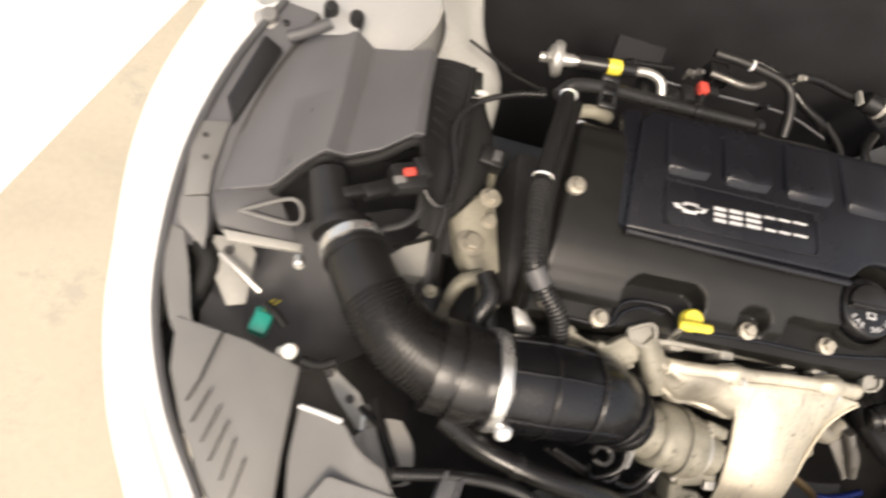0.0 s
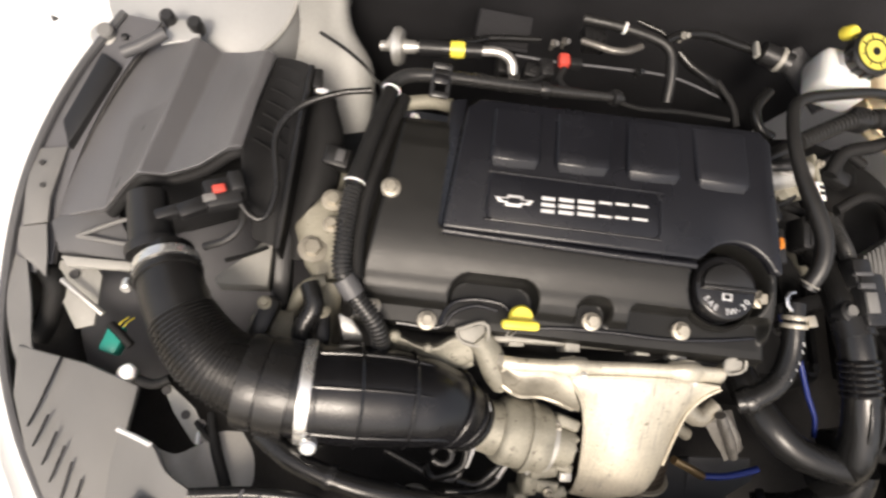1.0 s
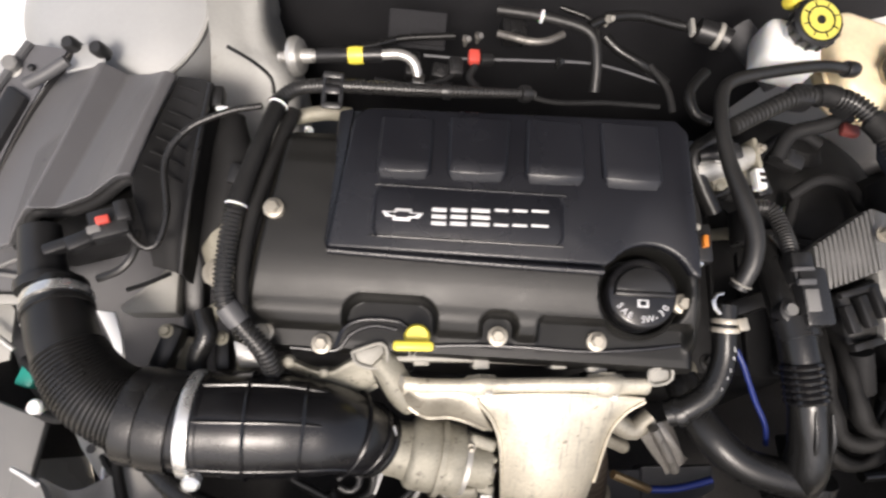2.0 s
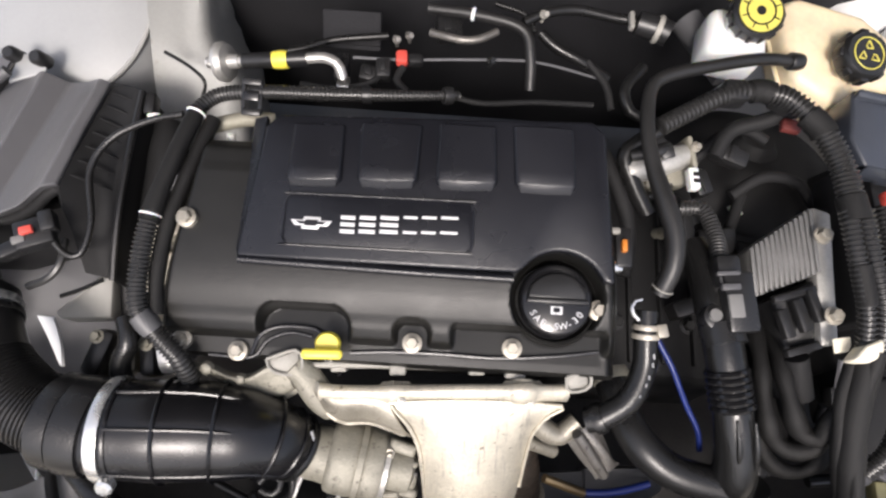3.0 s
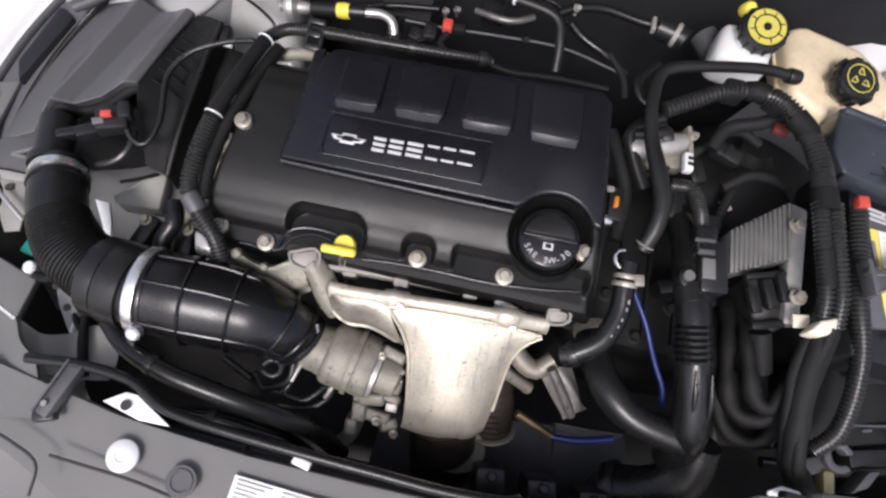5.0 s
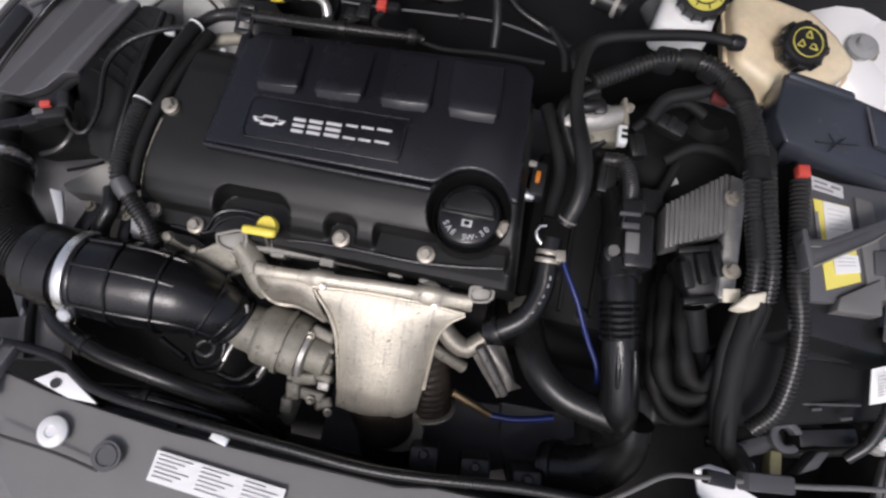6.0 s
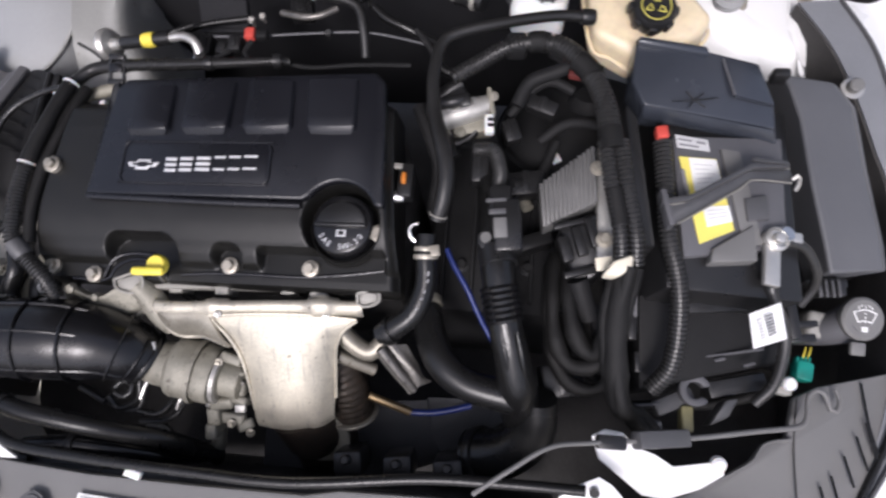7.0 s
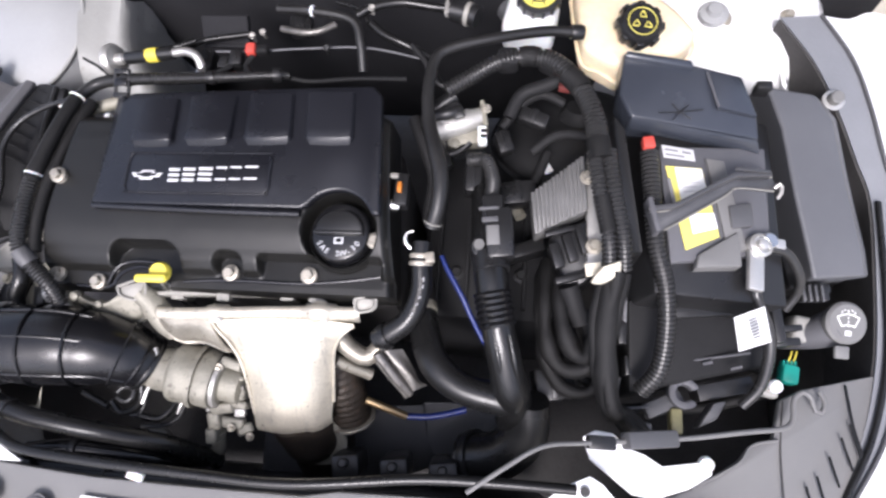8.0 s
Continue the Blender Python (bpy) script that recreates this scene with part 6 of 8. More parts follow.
part("ledge", slab([(0.6845, -0.0561, 0.7939), (0.7606, -0.0438, 0.7766), (0.761, -0.0566, 0.7735), (0.685, -0.0686, 0.7908)], 0.006, 0.002), M_PLASTIC, traybox)

for a, b, r in (((0.626, -0.156, 0.74), (0.628, -0.137, 0.75), 0.0018), ((0.617, -0.175, 0.74), (0.664, -0.169, 0.74), 0.0016), ((0.726, -0.115, 0.755), (0.737, -0.112, 0.755), 0.002), ((0.758, -0.119, 0.755), (0.771, -0.115, 0.755), 0.002), ((0.71, -0.112, 0.752), (0.784, -0.097, 0.75), 0.0016), ((0.626, -0.043, 0.8), (0.63, -0.099, 0.77), 0.003)):
    part("moulded_edge", tube([a, stretch(a, b, 0.5), b], r, 6), M_DGREY2, traybox)
for p, d, rz in (((0.625, -0.086, 0.775), (0.010, 0.03, 0.02), 0), ((0.634, -0.124, 0.76), (0.008, 0.024, 0.02), 4), ((0.807, -0.062, 0.765), (0.012, 0.05, 0.03), 6), ((0.823, -0.083, 0.755), (0.030, 0.010, 0.02), 8), ((0.827, -0.066, 0.755), (0.030, 0.008, 0.02), 8), ((0.757, -0.139, 0.72), (0.07, 0.02, 0.03), 14)):
    part("side_clip", box(d, at(p, 4, 3, rz), 0.002), M_PLASTIC, traybox)
part("front_ledge", slab([(0.633, -0.077, 0.745), (0.722, -0.064, 0.745), (0.718, -0.11, 0.735), (0.636, -0.121, 0.735)], 0.01, 0.002), M_PLASTIC, traybox, "black lower ledge")
grl = thing("relay_plug", (0.855, -0.024, 0.77), "black ribbed relay plug in front of the fuse box", "connector")
part("shell", box((0.03, 0.018, 0.02), at((0.857, -0.023, 0.765), 5, 0, 4), 0.002), M_PLASTIC, grl)
for k in range(4):
    part("rib", box((0.003, 0.02, 0.006), at((0.851, -0.026, 0.778), 5, 0, 4) @ pose(-0.011 + 0.0072 * k, 0, 0), 0.0008), M_DGREY, grl)

# fuse box
fuse = thing("fuse_box", (0.903, 0.141, 0.7), "dark grey fuse box with long flat lid", "fuse box")
FUL = [(0.796, 0.245, 0.795), (0.812, 0.187, 0.785), (0.827, 0.099, 0.77), (0.842, 0.022, 0.755), (0.849, -0.007, 0.75)]
FUM = [(0.797, 0.222, 0.838), (0.812, 0.165, 0.832), (0.825, 0.087, 0.816), (0.842, 0.016, 0.797), (0.848, -0.011, 0.789)]
FUR = [(0.855, 0.216, 0.832), (0.874, 0.186, 0.828), (0.887, 0.112, 0.812), (0.906, 0.026, 0.792), (0.91, -0.003, 0.785)]
FUE = [(0.867, 0.225, 0.815), (0.889, 0.196, 0.81), (0.901, 0.12, 0.795), (0.92, 0.032, 0.775), (0.923, 0.002, 0.768)]
bm = bmesh.new()
vs = [[bm.verts.new(p) for p in r] for r in ([(p[0], p[1], p[2] - 0.02) for p in FUL], FUL, FUM, FUR, FUE)]
for a, b in zip(vs, vs[1:]):
    for i in range(4):
        bm.faces.new((a[i], a[i + 1], b[i + 1], b[i]))
bm.faces.new([r[0] for r in vs])
bm.faces.new([r[-1] for r in vs][::-1])
bmesh.ops.recalc_face_normals(bm, faces=bm.faces)
bevelled(bm, 0.004, 3, 12)
part("lid", bm, M_LIDGREY, fuse, "blue-grey lid with a sloping side", sharp=14)
part("body", slab([(0.803, 0.233, 0.8), (0.887, 0.214, 0.8), (0.934, 0.016, 0.75), (0.856, -0.003, 0.75), (0.814, 0.174, 0.79)], 0.14, 0.005), M_PLASTIC, fuse)
part("latch", box((0.02, 0.012, 0.02), at((0.792, 0.221, 0.835)), 0.003), M_PLASTIC, fuse)
part("latch", box((0.03, 0.012, 0.02), at((0.86, -0.017, 0.765)), 0.003), M_PLASTIC, fuse)

# washer filler
wash = thing("washer_filler", (0.909, -0.056, 0.7), "grey washer fluid filler cap with white symbol", "washer filler")
wc = (0.902, -0.051, 0.742)
part("neck_shoulder", box((0.030, 0.034, 0.03), at((wc[0] - 0.036, wc[1] - 0.004, wc[2] - 0.035), 8, 5, -8), 0.006, seg=3), M_PALE, wash, "pale filler shoulder")
part("neck", tube([(wc[0], wc[1], wc[2] - 0.010), (wc[0] - 0.02, wc[1] - 0.008, wc[2] - 0.03), (wc[0] - 0.055, wc[1] - 0.012, wc[2] - 0.06)], (0.024, 0.014), 20), M_DGREY2, wash)
part("finger_tab", box((0.018, 0.016, 0.006), at((wc[0] - 0.006, wc[1] - 0.036, wc[2] - 0.004), 14, 8), 0.002), M_GREY, wash)
wash_cap = part("cap", lathe([(0.0245, -0.006), (0.0262, -0.002), (0.0262, 0.004), (0.023, 0.007)], at(wc, 14, 8), 36), M_GREY, wash, "grey snap cap")
ws = at(wc, 14, 8) @ pose(0, 0, 0.0076) @ Matrix.Diagonal((0.82, 0.82, 1, 1))
sym = [tube([ws @ Vector((-0.017, 0.009, 0)), ws @ Vector((0, 0.014, 0)), ws @ Vector((0.017, 0.009, 0))], 0.0009, 6),
       tube([ws @ Vector((-0.010, -0.005, 0)), ws @ Vector((0, -0.002, 0)), ws @ Vector((0.010, -0.005, 0))], 0.0009, 6),
       tube([ws @ Vector((-0.017, 0.009, 0)), ws @ Vector((-0.010, -0.005, 0))], 0.0009, 6), tube([ws @ Vector((0.017, 0.009, 0)), ws @ Vector((0.010, -0.005, 0))], 0.0009, 6),
       *[box((0.0014, 0.003, 0.001), ws @ pose(0, y, 0), 0) for y in (-0.004, 0.002, 0.008, 0.018)],
       *[box((0.0014, 0.003, 0.001), ws @ pose(k * 0.006, 0.019, 0, 0, 0, 60 * k), 0) for k in (-1, 1)],
       *[box((0.0014, 0.003, 0.001), ws @ pose(k * 0.010, 0.016, 0, 0, 0, 10 * k), 0) for k in (-1, 1)],
       *[box((0.0040, 0.0075, 0.0010), ws @ pose(k * 0.0024, -0.015, 0), 0) for k in (-1, 1)]]
part("symbol", joined(*sym), M_PAPER, wash_cap, "white washer symbol", smooth=False)

# ---- front panels ----
LP = [(-0.405, -0.135, 0.765), (-0.333, -0.147, 0.768), (-0.278, -0.164, 0.77), (-0.278, -0.212, 0.773), (-0.277, -0.25, 0.772), (-0.275, -0.285, 0.77), (-0.269, -0.32, 0.765), (-0.308, -0.326, 0.75), (-0.344, -0.279, 0.752), (-0.374, -0.233, 0.755), (-0.398, -0.184, 0.757)]
hp = thing("front_cover_plate", LP[0], "grey plastic headlight top plate with vent slots", "cover plate")
part("plate", slab(LP, 0.012, 0.003), M_GREY, hp)
part("side_tongue", patch([[(-0.440, -0.040, 0.757), (-0.424, -0.046, 0.760)], [(-0.432, -0.090, 0.757), (-0.406, -0.092, 0.761)], [(-0.415, -0.132, 0.758), (-0.392, -0.134, 0.764)], [(-0.404, -0.150, 0.759), (-0.380, -0.146, 0.765)]], 0.003), M_GREY, hp, "narrow grey tongue along the seal")
for a, b in (((-0.374, -0.212, 0.76), (-0.365, -0.187, 0.768)), ((-0.364, -0.23, 0.76), (-0.355, -0.2, 0.768)), ((-0.351, -0.246, 0.76), (-0.343, -0.215, 0.768)), ((-0.34, -0.261, 0.76), (-0.332, -0.227, 0.768)), ((-0.326, -0.276, 0.76), (-0.322, -0.241, 0.768)), ((-0.314, -0.291, 0.76), (-0.309, -0.256, 0.768)), ((-0.366, -0.188, 0.767), (-0.358, -0.143, 0.769))):
    part("slot", tube([a, b], 0.0014, 6), M_RUBBER, hp, "dark vent slot")
RP = [(0.803, -0.197, 0.745), (0.817, -0.15, 0.742), (0.848, -0.135, 0.74), (0.93, -0.113, 0.735), (0.945, -0.117, 0.73), (0.919, -0.188, 0.73), (0.877, -0.264, 0.73), (0.824, -0.313, 0.73), (0.623, -0.321, 0.76), (0.66, -0.275, 0.765), (0.701, -0.258, 0.765), (0.735, -0.239, 0.76), (0.759, -0.224, 0.755), (0.775, -0.206, 0.75)]
hp2 = thing("front_cover_plate", RP[0], "grey plastic headlight top plate with vent slots", "cover plate")
part("plate", slab(RP, 0.012, 0.003), M_GREY, hp2)
for a, b in (((0.893, -0.172, 0.742), (0.902, -0.211, 0.738)), ((0.881, -0.188, 0.742), (0.891, -0.224, 0.738)), ((0.865, -0.21, 0.742), (0.874, -0.243, 0.738)), ((0.849, -0.233, 0.742), (0.856, -0.261, 0.738)), ((0.836, -0.245, 0.742), (0.841, -0.264, 0.738))):
    part("slot", tube([a, b], 0.0016, 6), M_RUBBER, hp2, "dark vent slot")

SP = [(-0.238, -0.261, 0.845), (-0.149, -0.275, 0.848), (-0.085, -0.285, 0.85), (-0.033, -0.289, 0.85), (0.049, -0.294, 0.85), (0.169, -0.295, 0.85), (0.284, -0.294, 0.85), (0.32, -0.287, 0.85), (0.412, -0.285, 0.85), (0.49, -0.288, 0.85), (0.62, -0.31, 0.845), (0.80, -0.33, 0.80), (0.8, -0.5, 0.78), (0.3, -0.56, 0.80), (-0.2, -0.5, 0.79), (-0.3, -0.36, 0.79)]
sp = thing("radiator_support_panel", SP[3], "grey plastic radiator cover panel at the front", "panel")
part("plate", slab(SP, 0.015, 0.003), M_GREY, sp)
part("push_pin", lathe([(0.0155, 0), (0.0155, 0.003), (0.012, 0.006), (0.006, 0.0064), (0.005, 0.005)], at((-0.065, -0.32, 0.851), 3), 32), M_MILK, sp, "white round push pin")
part("push_pin", lathe([(0.0150, 0), (0.0150, 0.002), (0.012, 0.002), (0.0115, 0.0035), (0.0095, 0.0035), (0.009, 0.002), (0.006, 0.002)], at((-0.003, -0.33, 0.851), 3), 32), M_DGREY, sp, "dark grey round push pin")
lb = thing("warning_label", (0.113, -0.321, 0.852), "white printed warning label on the radiator cover panel", "label")
W0, W1, W2, W3 = (0.045, -0.313, 0.852), (0.181, -0.32, 0.852), (0.181, -0.367, 0.852), (0.044, -0.342, 0.852)
lb_paper = part("paper", slab([W0, W1, (W1[0] + W3[0] - W0[0], W1[1] + W3[1] - W0[1], 0.8525), W3], 0.001, 0), M_PAPER, lb)
for c in range(3):
    for r in range(6):
        s0, s1, v = c / 3 + 0.03, c / 3 + 0.29 - 0.05 * ((r * 7 + c) % 3), 0.12 + r * 0.14
        p = [tuple(W0[k] + (W1[k] - W0[k]) * s + (W3[k] - W0[k]) * v for k in range(3)) for s in (s0, s1)]
        part("print_bar", tube([(q[0], q[1], 0.8528) for q in p], 0.0008, 4), M_FAINT, lb_paper)
STRIP = [(-0.188, -0.253, 0.862), (-0.132, -0.248, 0.862), (-0.079, -0.252, 0.862), (-0.033, -0.271, 0.862), (0.049, -0.278, 0.862), (0.168, -0.282, 0.862), (0.271, -0.283, 0.862), (0.402, -0.268, 0.862), (0.482, -0.265, 0.862), (0.562, -0.265, 0.86)]
stp = hose("weather_strip", STRIP, 0.0054, M_RUBBER, "black rubber weather strip along the front panel", "seal")
part("strip_clip", box((0.018, 0.008, 0.006), at((0.105, -0.289, 0.86), 0, 0, -12), 0.001), M_MILK, stp, "pale clip")
bl = thing("hood_bumper_bracket", (-0.08, -0.275, 0.855), "white painted bracket with a hole", "bracket")
part("plate", slab([(-0.1, -0.276, 0.862), (-0.081, -0.263, 0.862), (-0.069, -0.263, 0.862), (-0.03, -0.285, 0.856), (-0.061, -0.286, 0.857)], 0.004, 0.001), M_WHITE, bl)
part("hole", lathe([(0.005, 0), (0.005, 0.0012)], at((-0.076, -0.275, 0.862)), 16), M_VOID, bl)
br = thing("hood_bumper_bracket", (0.571, -0.26, 0.855), "white painted bracket with a hole", "bracket")
part("plate", slab([(0.531, -0.279, 0.85), (0.554, -0.261, 0.856), (0.576, -0.251, 0.858), (0.589, -0.258, 0.856), (0.606, -0.275, 0.85)], 0.004, 0.001), M_WHITE, br)
part("hole", lathe([(0.005, 0), (0.005, 0.0012)], at((0.571, -0.266, 0.858)), 16), M_VOID, br)
wb = thing("latch_bracket", (0.633, -0.229, 0.82), "white painted support bracket under the prop rod", "bracket")
part("plate", slab([(0.572, -0.213, 0.832), (0.585, -0.205, 0.834), (0.604, -0.207, 0.834), (0.617, -0.22, 0.83), (0.638, -0.226, 0.826), (0.657, -0.236, 0.818), (0.693, -0.23, 0.808), (0.713, -0.227, 0.8), (0.716, -0.241, 0.795), (0.691, -0.258, 0.79), (0.656, -0.271, 0.79), (0.629, -0.268, 0.8), (0.581, -0.235, 0.822)], 0.006, 0.002), M_WHITE, wb)
part("bumper_stop", lathe([(0.008, 0), (0.008, 0.006), (0.005, 0.009)], at((0.706, -0.229, 0.802), 20), 14), M_MILK, wb, "white stop pin")
ROD = [(0.455, -0.274, 0.9), (0.49, -0.249, 0.9), (0.526, -0.227, 0.89), (0.57, -0.22, 0.86), (0.618, -0.214, 0.84), (0.688, -0.205, 0.81), (0.756, -0.193, 0.785), (0.808, -0.184, 0.765), (0.82, -0.173, 0.762), (0.824, -0.151, 0.76), (0.835, -0.141, 0.76), (0.845, -0.147, 0.758), (0.848, -0.161, 0.756), (0.857, -0.162, 0.755), (0.861, -0.15, 0.755), (0.857, -0.139, 0.755)]
rod = hose("hood_prop_rod", ROD, (0.0023, 0.0024, 0.0027, 0.0030, 0.0031, 0.0031), M_GREY, "grey steel hood prop rod with rubber grip and hooked end", "prop rod", n=10)
part("grip", box((0.018, 0.018, 0.062), aim((0.614, -0.214, 0.842), (0.68, -0.206, 0.814)) @ pose(0, 0, 0.031), 0.003), M_DGREY, rod, "dark grey rubber grip")
part("clip", box((0.03, 0.014, 0.014), at((0.588, -0.218, 0.85), 0, 10, 0), 0.003), M_PLASTIC, rod)

part("seam", tube([(0.819, -0.151, 0.744), (0.811, -0.206, 0.744), (0.809, -0.268, 0.744)], 0.0011, 6), M_VOID, hp2)
part("seam", tube([(0.895, -0.127, 0.739), (0.899, -0.173, 0.737), (0.908, -0.213, 0.734)], 0.0016, 6), M_RUBBER, hp2)
part("rim_edge", tube([(0.808, -0.197, 0.747), (0.776, -0.205, 0.753), (0.76, -0.224, 0.757), (0.735, -0.239, 0.762), (0.701, -0.257, 0.767)], 0.0018, 6), M_GREY, hp2)
# headlight connectors
for nm, p, s in (("left", (-0.329, -0.119, 0.725), (-0.292, -0.151, 0.768)), ("right", (0.839, -0.116, 0.72), (0.807, -0.136, 0.755))):
    g = thing("headlight_connector", p, "teal green headlight plug with yellow wires", "connector", "headlight plugs")
    part("plug", box((0.020, 0.024, 0.022), at(p, 0, 0, -12), 0.004), M_GREEN, g)
    for k in range(4):
        part("comb_rib", box((0.0022, 0.008, 0.012), at((p[0] - 0.0065 + 0.0045 * k, p[1] + 0.013, p[2] + 0.002), 0, 0, -12), 0.0006), M_GREEN, g)
    for dx in (0.0, 0.006):
        part("wire", tube([(p[0] + dx, p[1] + 0.012, p[2]), (p[0] + 0.002 + dx, p[1] + 0.020, p[2] + 0.006), (p[0] + 0.008 + dx, p[1] + 0.030, p[2])], 0.0011, 6), M_YELLOW, g, "yellow wire")
    w = thing("panel_screw", s, "white capped panel screw", "screw", "panel screws")
    part("head", lathe([(0.007, -0.008), (0.008, 0.003), (0.006, 0.006)], at(s), 20), M_MILK, w)
    part("clip_body", box((0.020, 0.016, 0.016), at((s[0] - 0.004, s[1] - 0.004, s[2] - 0.012), 0, 0, -10), 0.003), M_PALE, w, "pale clip body")

# ---- lower left hoses ----
hh = hose("heater_hose", [(-0.142, -0.198, 0.83), (-0.107, -0.22, 0.84), (-0.056, -0.236, 0.845), (0.005, -0.245, 0.835), (0.051, -0.251, 0.815), (0.091, -0.257, 0.78), (0.121, -0.275, 0.7)], 0.0105, M_RUBBER, "black rubber hose under the intake duct", "hose")
part("clamp", band([(-0.107, -0.22, 0.84), (-0.056, -0.236, 0.845), (0.005, -0.245, 0.835)], 0.3, 0.0118, 0.008), M_PLASTIC, hh, "black clamp")
rd = thing("pulley_disc", (0.024, -0.262, 0.69), "dull grey round disc below the hoses", "disc")
part("disc", lathe([(0.004, 0.003), (0.020, 0.003), (0.023, 0.0), (0.023, -0.008), (0.010, -0.010)], at((0.024, -0.262, 0.69), 15, 0, 0), 32), M_ALU_DULL, rd)
hh = hose("heater_hose", [(-0.07, -0.277, 0.8), (-0.022, -0.27, 0.8), (0.02, -0.271, 0.79), (0.066, -0.277, 0.75), (0.092, -0.295, 0.66)], 0.0105, M_GLOSS, "black rubber hose above the radiator", "hose")
part("clamp", band([(-0.07, -0.277, 0.8), (-0.022, -0.27, 0.8), (0.029, -0.271, 0.8)], 0.6, 0.0118, 0.008), M_PLASTIC, hh, "black clamp")
for pts in ([(-0.02, -0.205, 0.8), (0.016, -0.22, 0.8)], [(0.017, -0.213, 0.8), (0.028, -0.226, 0.79), (0.055, -0.214, 0.8), (0.058, -0.192, 0.81)], [(0.052, -0.227, 0.79), (0.075, -0.229, 0.785), (0.092, -0.214, 0.79), (0.103, -0.2, 0.8)]):
    hose("vacuum_line", pts, 0.004, M_RUBBER, "thin black vacuum line by the turbo", "hose", "vacuum lines")
for pts in ([(-0.023, -0.204, 0.79), (0.004, -0.216, 0.79), (0.03, -0.225, 0.79), (0.051, -0.226, 0.79), (0.058, -0.21, 0.795), (0.063, -0.193, 0.8)], [(0.025, -0.209, 0.8), (0.036, -0.213, 0.8), (0.045, -0.205, 0.8), (0.041, -0.196, 0.8), (0.03, -0.195, 0.8), (0.023, -0.203, 0.8)], [(0.046, -0.239, 0.77), (0.077, -0.236, 0.775), (0.098, -0.223, 0.78), (0.106, -0.2, 0.79)]):
    hose("vacuum_line", pts, 0.0032, M_CONDUIT, "thin black vacuum line by the turbo", "hose", "vacuum lines")
for a, b, r in (((0.023, -0.181, 0.832), (0.041, -0.149, 0.846), 0.0035), ((0.059, -0.213, 0.802), (0.065, -0.194, 0.806), 0.0026), ((0.097, -0.221, 0.786), (0.106, -0.202, 0.794), 0.0026), ((0.072, -0.15, 0.825), (0.078, -0.167, 0.818), 0.0032)):
    wcl = thing("wire_clamp", a, "bright bent wire clamp by the turbo", "clamp", "wire clamps")
    part("wire", tube([a, stretch(stretch(a, b, 0.5), (b[0], b[1], b[2] + 0.004), 0.3), b], r, 8), M_ALU, wcl)
fan = thing("radiator_fan_shroud", (0.2, -0.28, 0.6), "black radiator fan shroud behind the front panel", "fan shroud")
part("shroud", box((0.66, 0.05, 0.36), pose(0.22, -0.31, 0.62), 0.006), M_PLASTIC, fan)
part("top_ledge", box((0.64, 0.016, 0.006), pose(0.22, -0.300, 0.803), 0.002), M_PLASTIC, fan)
for k in range(7):
    part("shroud_rib", box((0.005, 0.044, 0.008), pose(-0.06 + 0.093 * k, -0.309, 0.803), 0.0015), M_PLASTIC, fan)
for x in (0.04, 0.33):
    part("clip", box((0.022, 0.014, 0.012), pose(x, -0.318, 0.804, 0, 0, 6), 0.003), M_DGREY, fan, "dark grey mounting clip")
gb = thing("gearbox", (0.45, 0.0, 0.5), "gearbox housing below the pipes, blackened to stand for shade", "gearbox")
# near-black case holds the shade below the pipes in its colour
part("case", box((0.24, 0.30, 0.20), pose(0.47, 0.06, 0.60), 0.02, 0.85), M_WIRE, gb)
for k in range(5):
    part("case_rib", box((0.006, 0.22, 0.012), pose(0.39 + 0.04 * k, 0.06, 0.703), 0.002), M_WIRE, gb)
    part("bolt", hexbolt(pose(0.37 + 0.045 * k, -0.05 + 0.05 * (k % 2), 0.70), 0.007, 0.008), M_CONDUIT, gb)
part("shift_lever", tube([(0.47, 0.12, 0.70), (0.48, 0.10, 0.76), (0.50, 0.06, 0.77)], 0.008, 10), M_CAST, gb)
part("cable_bracket", box((0.07, 0.02, 0.03), pose(0.50, 0.02, 0.74, 0, 0, 20), 0.004), M_PLASTIC, gb)

# ---- engine mount and brackets by the air box ----
WEB = [(-0.137, 0.122, 0.762), (-0.096, 0.118, 0.772), (-0.103, 0.062, 0.782), (-0.100, 0.0, 0.786), (-0.128, 0.006, 0.784), (-0.147, 0.020, 0.775), (-0.136, 0.057, 0.770)]
mount = thing("engine_mount", (-0.125, -0.001, 0.79), "cast aluminium engine mount bracket with three bolts", "engine mount")
part("bracket", slab([(-0.128, 0.059, 0.8), (-0.105, 0.061, 0.8), (-0.088, -0.028, 0.79), (-0.117, -0.037, 0.785), (-0.135, -0.015, 0.785), (-0.153, 0.026, 0.79), (-0.139, 0.04, 0.8)], 0.03, 0.005), M_CAST, mount)
part("web", slab(WEB, 0.02, 0.006, 3), M_CAST, mount, "beige cast web towards the apron")
part("arm", tube([(-0.107, -0.035, 0.785), (-0.129, -0.045, 0.78), (-0.14, -0.069, 0.765), (-0.147, -0.097, 0.74)], (0.010, 0.006), 12), M_CAST, mount)
part("arm", tube([(-0.101, -0.034, 0.785), (-0.098, -0.063, 0.77), (-0.094, -0.097, 0.75)], (0.012, 0.009), 12), M_CAST, mount)
for p, r in (((-0.113, 0.054, 0.803), 0.008), ((-0.111, 0.026, 0.8), 0.006), ((-0.127, -0.003, 0.795), 0.010)):
    part("bolt", hexbolt(at(p), r, 0.009, 1.6), M_BOLT, mount, "zinc bolt head")
apl = thing("apron_plug", (-0.116, 0.108, 0.80), "black plug clipped to the pale apron", "connector")
part("shell", box((0.030, 0.024, 0.022), at((-0.116, 0.108, 0.798), 6, 0, -8), 0.003), M_PLASTIC, apl)
